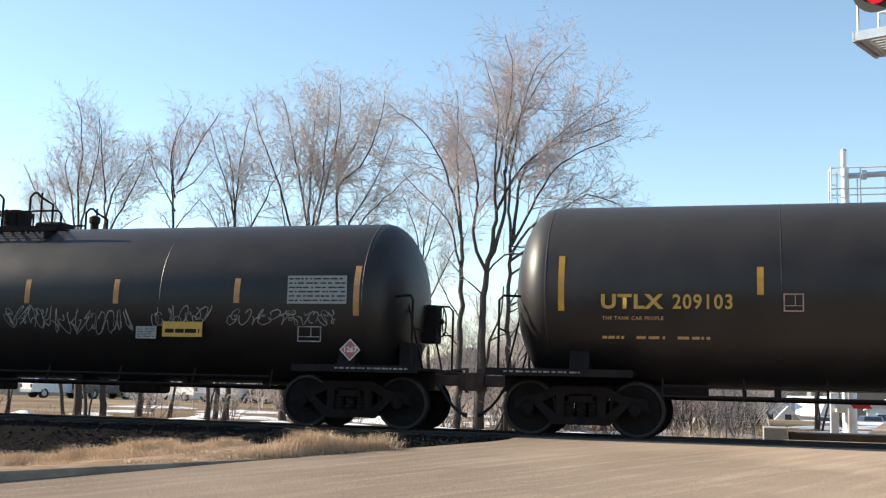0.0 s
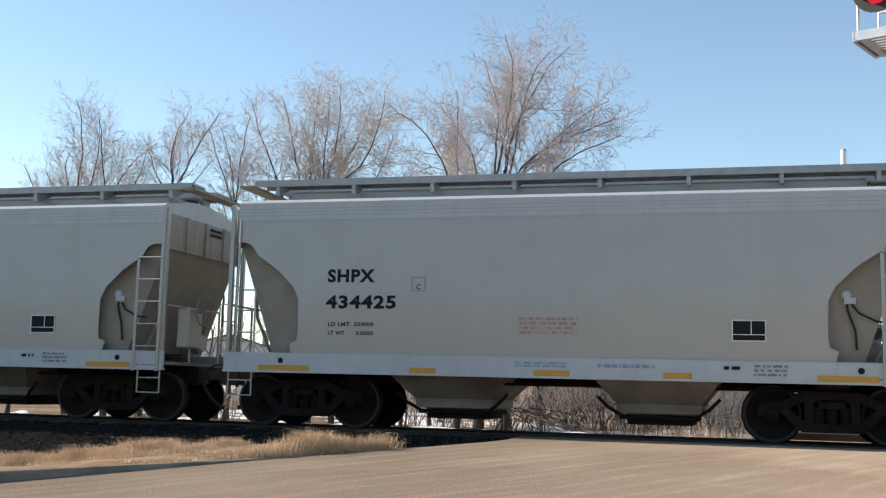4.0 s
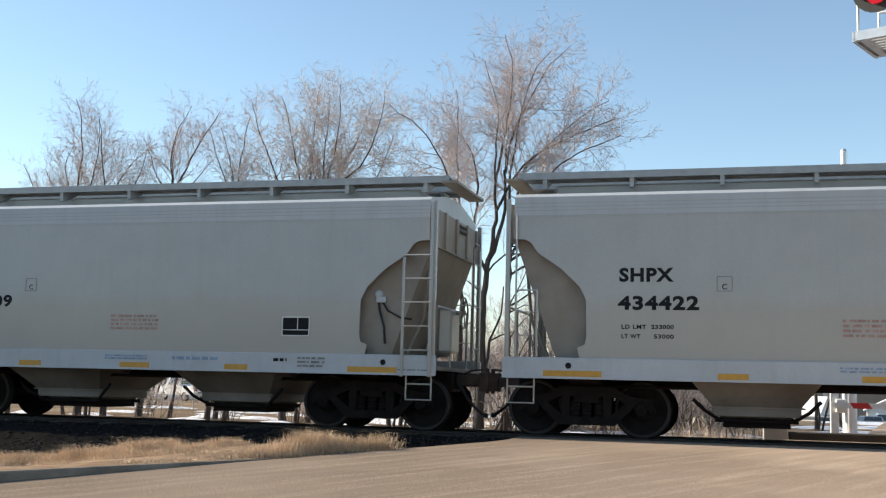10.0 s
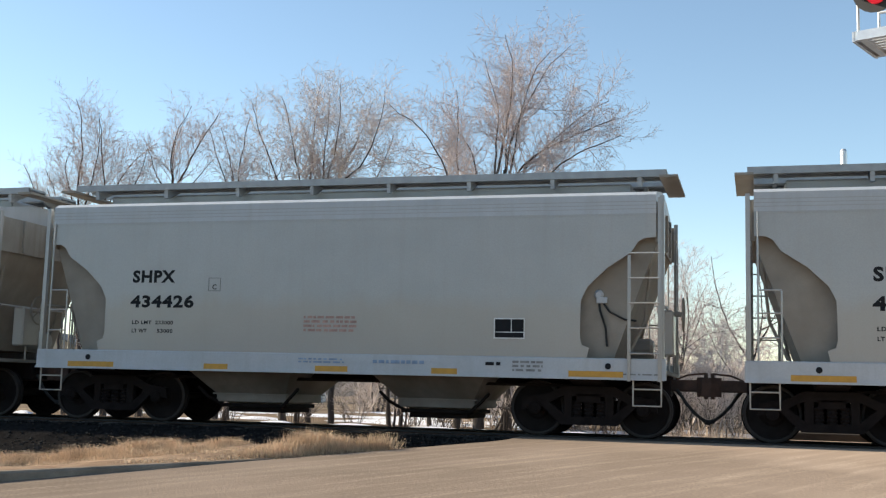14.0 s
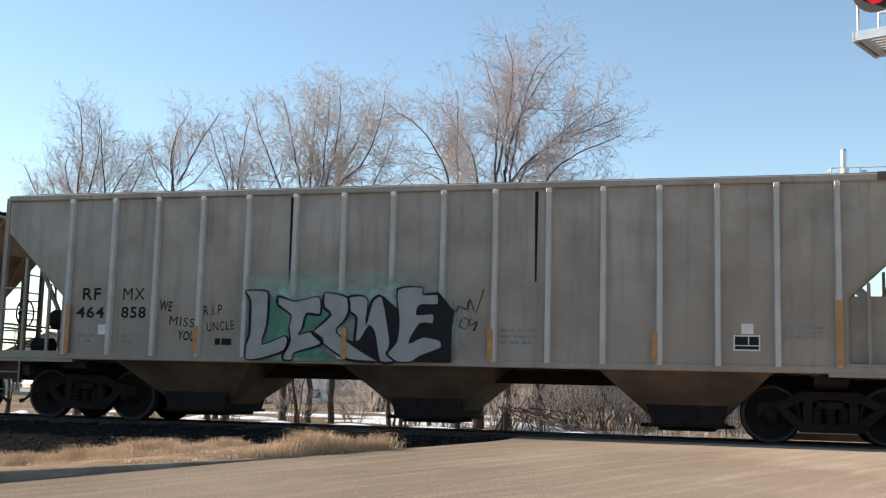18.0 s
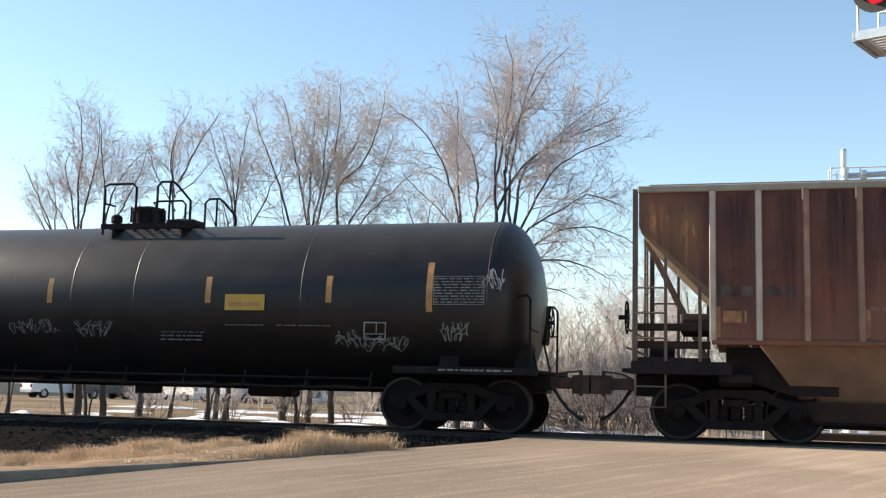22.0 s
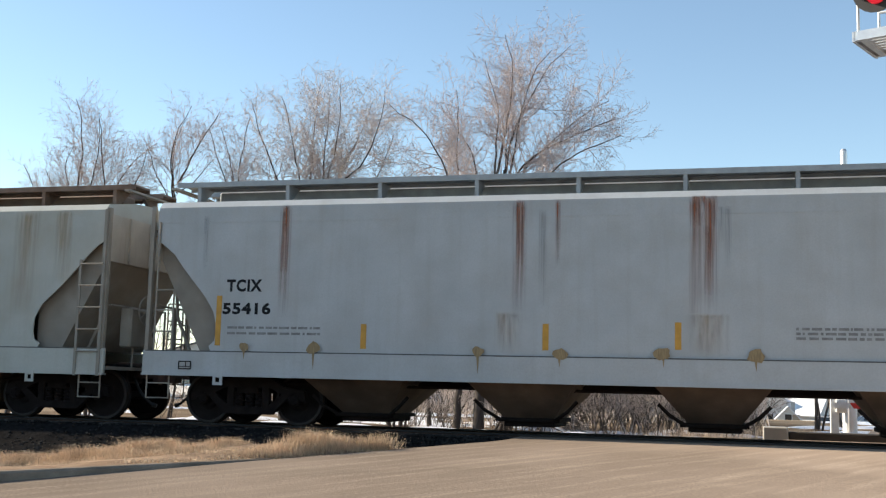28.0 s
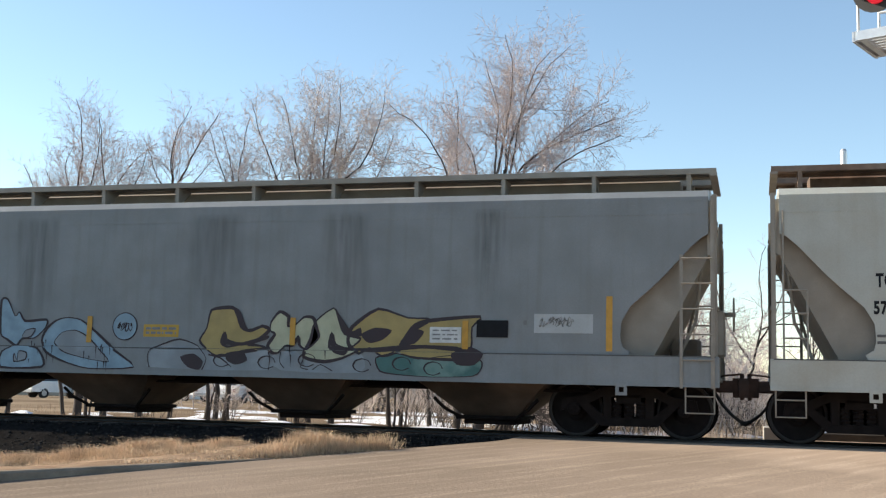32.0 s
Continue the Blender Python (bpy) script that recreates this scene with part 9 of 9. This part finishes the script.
# ---- houses and parked vehicles beyond the field ----
def house(at, turn, w, d, wall_h, roof_h, wall_mat, roof_mat, label, windows=3):
    h = thing("house", label, "house", "houses beyond the field", at=Matrix.Translation(at) @ Matrix.Rotation(radians(turn), 4, "Z"))
    part("wall", Mesh().prism([(-w / 2, 0), (w / 2, 0), (w / 2, wall_h), (0, wall_h + roof_h), (-w / 2, wall_h)], "y", -d / 2, d / 2), wall_mat, h)
    for s in (-1, 1):
        m = Mesh().prism([(0, wall_h + roof_h + 0.14), (s * (w / 2 + 0.4), wall_h - roof_h * 0.8 / w + 0.02), (s * (w / 2 + 0.4), wall_h - roof_h * 0.8 / w - 0.12), (0, wall_h + roof_h)], "y", -d / 2 - 0.35, d / 2 + 0.35)
        part("roof", m, roof_mat, h)
    for k in range(windows):
        x = -w / 2 + w * (k + 1) / (windows + 1)
        win = part("window", Mesh().box(x - 0.48, x + 0.48, -d / 2 - 0.06, -d / 2 + 0.01, 0.95, 2.15), WHITE_PAINT, h)
        part("pane", Mesh().box(x - 0.4, x + 0.4, -d / 2 - 0.07, -d / 2 - 0.055, 1.03, 2.07), GLASS, win)
    part("door", Mesh().box(w * 0.36 - 0.45, w * 0.36 + 0.45, -d / 2 - 0.05, -d / 2 + 0.01, 0, 2.05), HOUSE_TAN, h)
    part("chimney", Mesh().box(w * 0.15, w * 0.15 + 0.5, -0.3, 0.3, wall_h, wall_h + roof_h + 0.7), CONCRETE, h)
    return h


def vehicle(at, turn, kind, paint, label):
    v = thing({"suv": "suv", "pickup": "pickup_truck", "van": "van", "car": "parked_car"}[kind], label, {"suv": "suv", "pickup": "pickup truck", "van": "van", "car": "car"}[kind], "parked vehicles", at=Matrix.Translation(at) @ Matrix.Rotation(radians(turn), 4, "Z"))
    shape = {"suv": [(-2.35, 0.45), (-2.38, 1.0), (-2.25, 1.1), (-2.0, 1.75), (0.3, 1.78), (0.95, 1.12), (2.1, 1.02), (2.35, 0.85), (2.35, 0.42)],
             "pickup": [(-2.8, 0.5), (-2.8, 1.12), (-0.6, 1.12), (-0.55, 1.82), (0.75, 1.85), (1.35, 1.2), (2.6, 1.12), (2.8, 0.95), (2.8, 0.48)],
             "van": [(-2.6, 0.4), (-2.6, 2.0), (-2.4, 2.1), (1.2, 2.1), (1.9, 1.25), (2.55, 1.05), (2.6, 0.42)],
             "car": [(-2.2, 0.4), (-2.25, 0.95), (-1.6, 1.05), (-1.0, 1.42), (0.4, 1.45), (1.1, 1.0), (2.1, 0.9), (2.2, 0.4)]}[kind]
    waist = 1.12 if kind != "car" else 0.98
    part("body", Mesh().prism([(x, min(z, waist)) for x, z in shape], "y", -0.9, 0.9), paint, v)
    cabin = {"suv": [(-2.22, 1.1), (-1.95, 1.76), (0.25, 1.79), (1.0, 1.1)], "pickup": [(-0.62, 1.1), (-0.55, 1.82), (0.75, 1.85), (1.4, 1.1)],
             "van": [(-2.58, 1.1), (-2.42, 2.08), (1.2, 2.1), (1.98, 1.1)], "car": [(-1.7, 0.96), (-1.0, 1.42), (0.4, 1.45), (1.15, 0.96)]}[kind]
    m = Mesh().add([(x, q * (0.86 if z < 1.2 else 0.70), z) for q in (-1, 1) for x, z in cabin], [(0, 1, 2, 3), (7, 6, 5, 4), (1, 5, 6, 2), (0, 4, 5, 1), (3, 2, 6, 7)])
    part("cabin", m, paint, v)
    (xa, za), (xb, zb), (xc, zc), (xd, zd) = cabin
    part("windscreen", Mesh().add([(xc + 0.07, -0.66, zc - 0.05), (xc + 0.07, 0.66, zc - 0.05), (xd + 0.02, 0.78, zd + 0.06), (xd + 0.02, -0.78, zd + 0.06)], [(0, 1, 2, 3)]), GLASS, v)
    for s in (-1, 1):
        for x0, x1 in ((xb + 0.12, (xb + xc) / 2 - 0.04), ((xb + xc) / 2 + 0.04, xc + 0.05)) if kind != "pickup" else ((xb + 0.12, xc),):
            m = Mesh().add([(x0 - 0.05, s * 0.845, za + 0.10), (x1 + 0.16, s * 0.845, za + 0.10), (x1, s * 0.725, zc - 0.10), (x0, s * 0.725, zc - 0.10)], [(0, 1, 2, 3)])
            part("side_window", m, GLASS, v)
        part("tail_lamp", Mesh().box(shape[1][0] - 0.02, shape[1][0] + 0.03, *sorted((s * 0.66, s * 0.86)), 0.75, 1.0), RED_GLASS, v)
        for x in (-1.45, 1.45):
            w = part("wheel", Mesh().lathe([(s * 0.66, 0.33), (s * 0.70, 0.36), (s * 0.88, 0.36), (s * 0.90, 0.33)], 18, x, 0.36, "y"), TYRE, v)
            part("rim", Mesh().lathe([(s * 0.895, 0.2), (s * 0.905, 0.19)], 14, x, 0.36, "y"), CAR_SILVER, w)
    part("rear_window", Mesh().add([(xb - 0.05, -0.62, zb - 0.08), (xb - 0.05, 0.62, zb - 0.08), (xa - 0.0, 0.72, za + 0.16), (xa - 0.0, -0.72, za + 0.16)], [(3, 2, 1, 0)]), GLASS, v)
    part("bumper", Mesh().box(shape[0][0] - 0.06, shape[0][0] + 0.1, -0.86, 0.86, 0.4, 0.62, 0.02), CAR_SILVER, v)
    return v


def build_beyond():
    vehicle((-48.3, 50.8, -0.5), 62, "suv", CAR_WHITE, "white suv parked on the grass")
    vehicle((-46.0, 53.0, -0.5), 70, "suv", CAR_DARK, "dark suv parked on the grass")
    vehicle((-40.5, 55.0, -0.5), 150, "pickup", CAR_WHITE, "white pickup parked on the grass")
    vehicle((-34.4, 53.0, -0.5), 75, "suv", CAR_WHITE, "white suv parked beside a dark pickup")
    vehicle((-32.4, 54.0, -0.5), 55, "pickup", CAR_DARK, "dark pickup parked on the grass")
    vehicle((-20.5, 62.0, -0.5), 10, "car", CAR_SILVER, "silver car parked beyond the field")
    vehicle((12.8, 130, -2.75), 200, "suv", CAR_SILVER, "silver suv parked down the far road")
    vehicle((7.9, 129, -2.95), 175, "suv", CAR_WHITE, "white suv parked before a grey-roofed house")
    vehicle((15.6, 131, -2.75), 185, "van", CAR_WHITE, "white van parked down the far road")
    house((-44, 70, -0.5), 20, 16, 9, 3.2, 2.2, HOUSE_WHITE, ROOF, "long white building behind parked cars", 5)
    house((-58, 66, -0.5), 15, 10, 9, 3.0, 2.2, HOUSE_TAN, ROOF, "tan house with a dark roof", 3)
    house((-24, 78, -0.5), 5, 12, 9, 2.9, 2.0, HOUSE_GREY, ROOF, "grey house with a shingle roof", 3)
    house((-10.5, 80, -0.5), 0, 12, 9, 2.9, 2.0, HOUSE_GREY, ROOF, "grey house with a shingle roof", 3)
    house((0.6, 140, -3.2), 0, 6.0, 8, 3.9, 1.6, HOUSE_WHITE, ROOF_SNOW, "white house with a snowy roof", 2)
    house((3.7, 130, -3.1), 0, 2.5, 5, 1.75, 1.2, HOUSE_WHITE, ROOF_SNOW, "small white shed with a snowy gable roof", 1)
    house((6.3, 137, -3.2), 64, 4.4, 5, 2.4, 2.0, HOUSE_WHITE, ROOF_SNOW, "white cottage under a steep snow-covered roof", 2)
    house((9.0, 141, -3.2), 90, 6.0, 4.4, 2.5, 1.8, HOUSE_WHITE, ROOF, "white house with a low grey shingle roof", 2)
    house((17.5, 140, -3.1), -4, 7.0, 7, 3.0, 1.7, HOUSE_WHITE, ROOF_SNOW, "white house by the far road", 2)
    house((27, 128, -3.0), -10, 10, 8, 3.0, 2.0, HOUSE_TAN, ROOF, "tan house by the road", 2)
    rnd = random.Random(77)
    m = Mesh()
    for ring, (dist, hmin, hmax) in enumerate(((230, 5, 9), (170, 4, 8))):
        pts = []
        n = 260
        for k in range(n + 1):
            a = 2 * math.pi * k / n
            # Raised behind the eye: an unseen stretch, added to reflect in car sides.
            hh = rnd.uniform(hmin, hmax) * (0.75 + 0.5 * noise.noise((k * 0.11, ring, 2))) * (1.0 if math.cos(a) > -0.1 else 1.9)
            r = dist * (1 + 0.05 * math.sin(a * 7))
            pts.append([(r * math.sin(a), r * math.cos(a), -4.0), (r * 1.01 * math.sin(a), r * 1.01 * math.cos(a), hh)])
        m.sheet(pts)
    thing("far_treeline", "hazy brown winter treeline round the horizon, unseen rear stretch added", "treeline", kind="structure", shape=m, material=FARWOOD)


build_ground()
build_ties()
build_grass()
build_snow()
build_trees()
build_signals()
build_beyond()


def motions():
    """The whole train rolls along the track, and every wheelset turns with it."""
    for car, s in CARS:
        walk(car, [(k * 0.5, pose(s + travel(k * 0.5), 0, 0)) for k in range(65)])
    for ws, x in WHEELSETS:
        walk(ws, [(k / 15, pose(x, 0, WHEEL_R, 0, math.degrees(travel(k / 15) / WHEEL_R) % 360)) for k in range(481)])


motions()
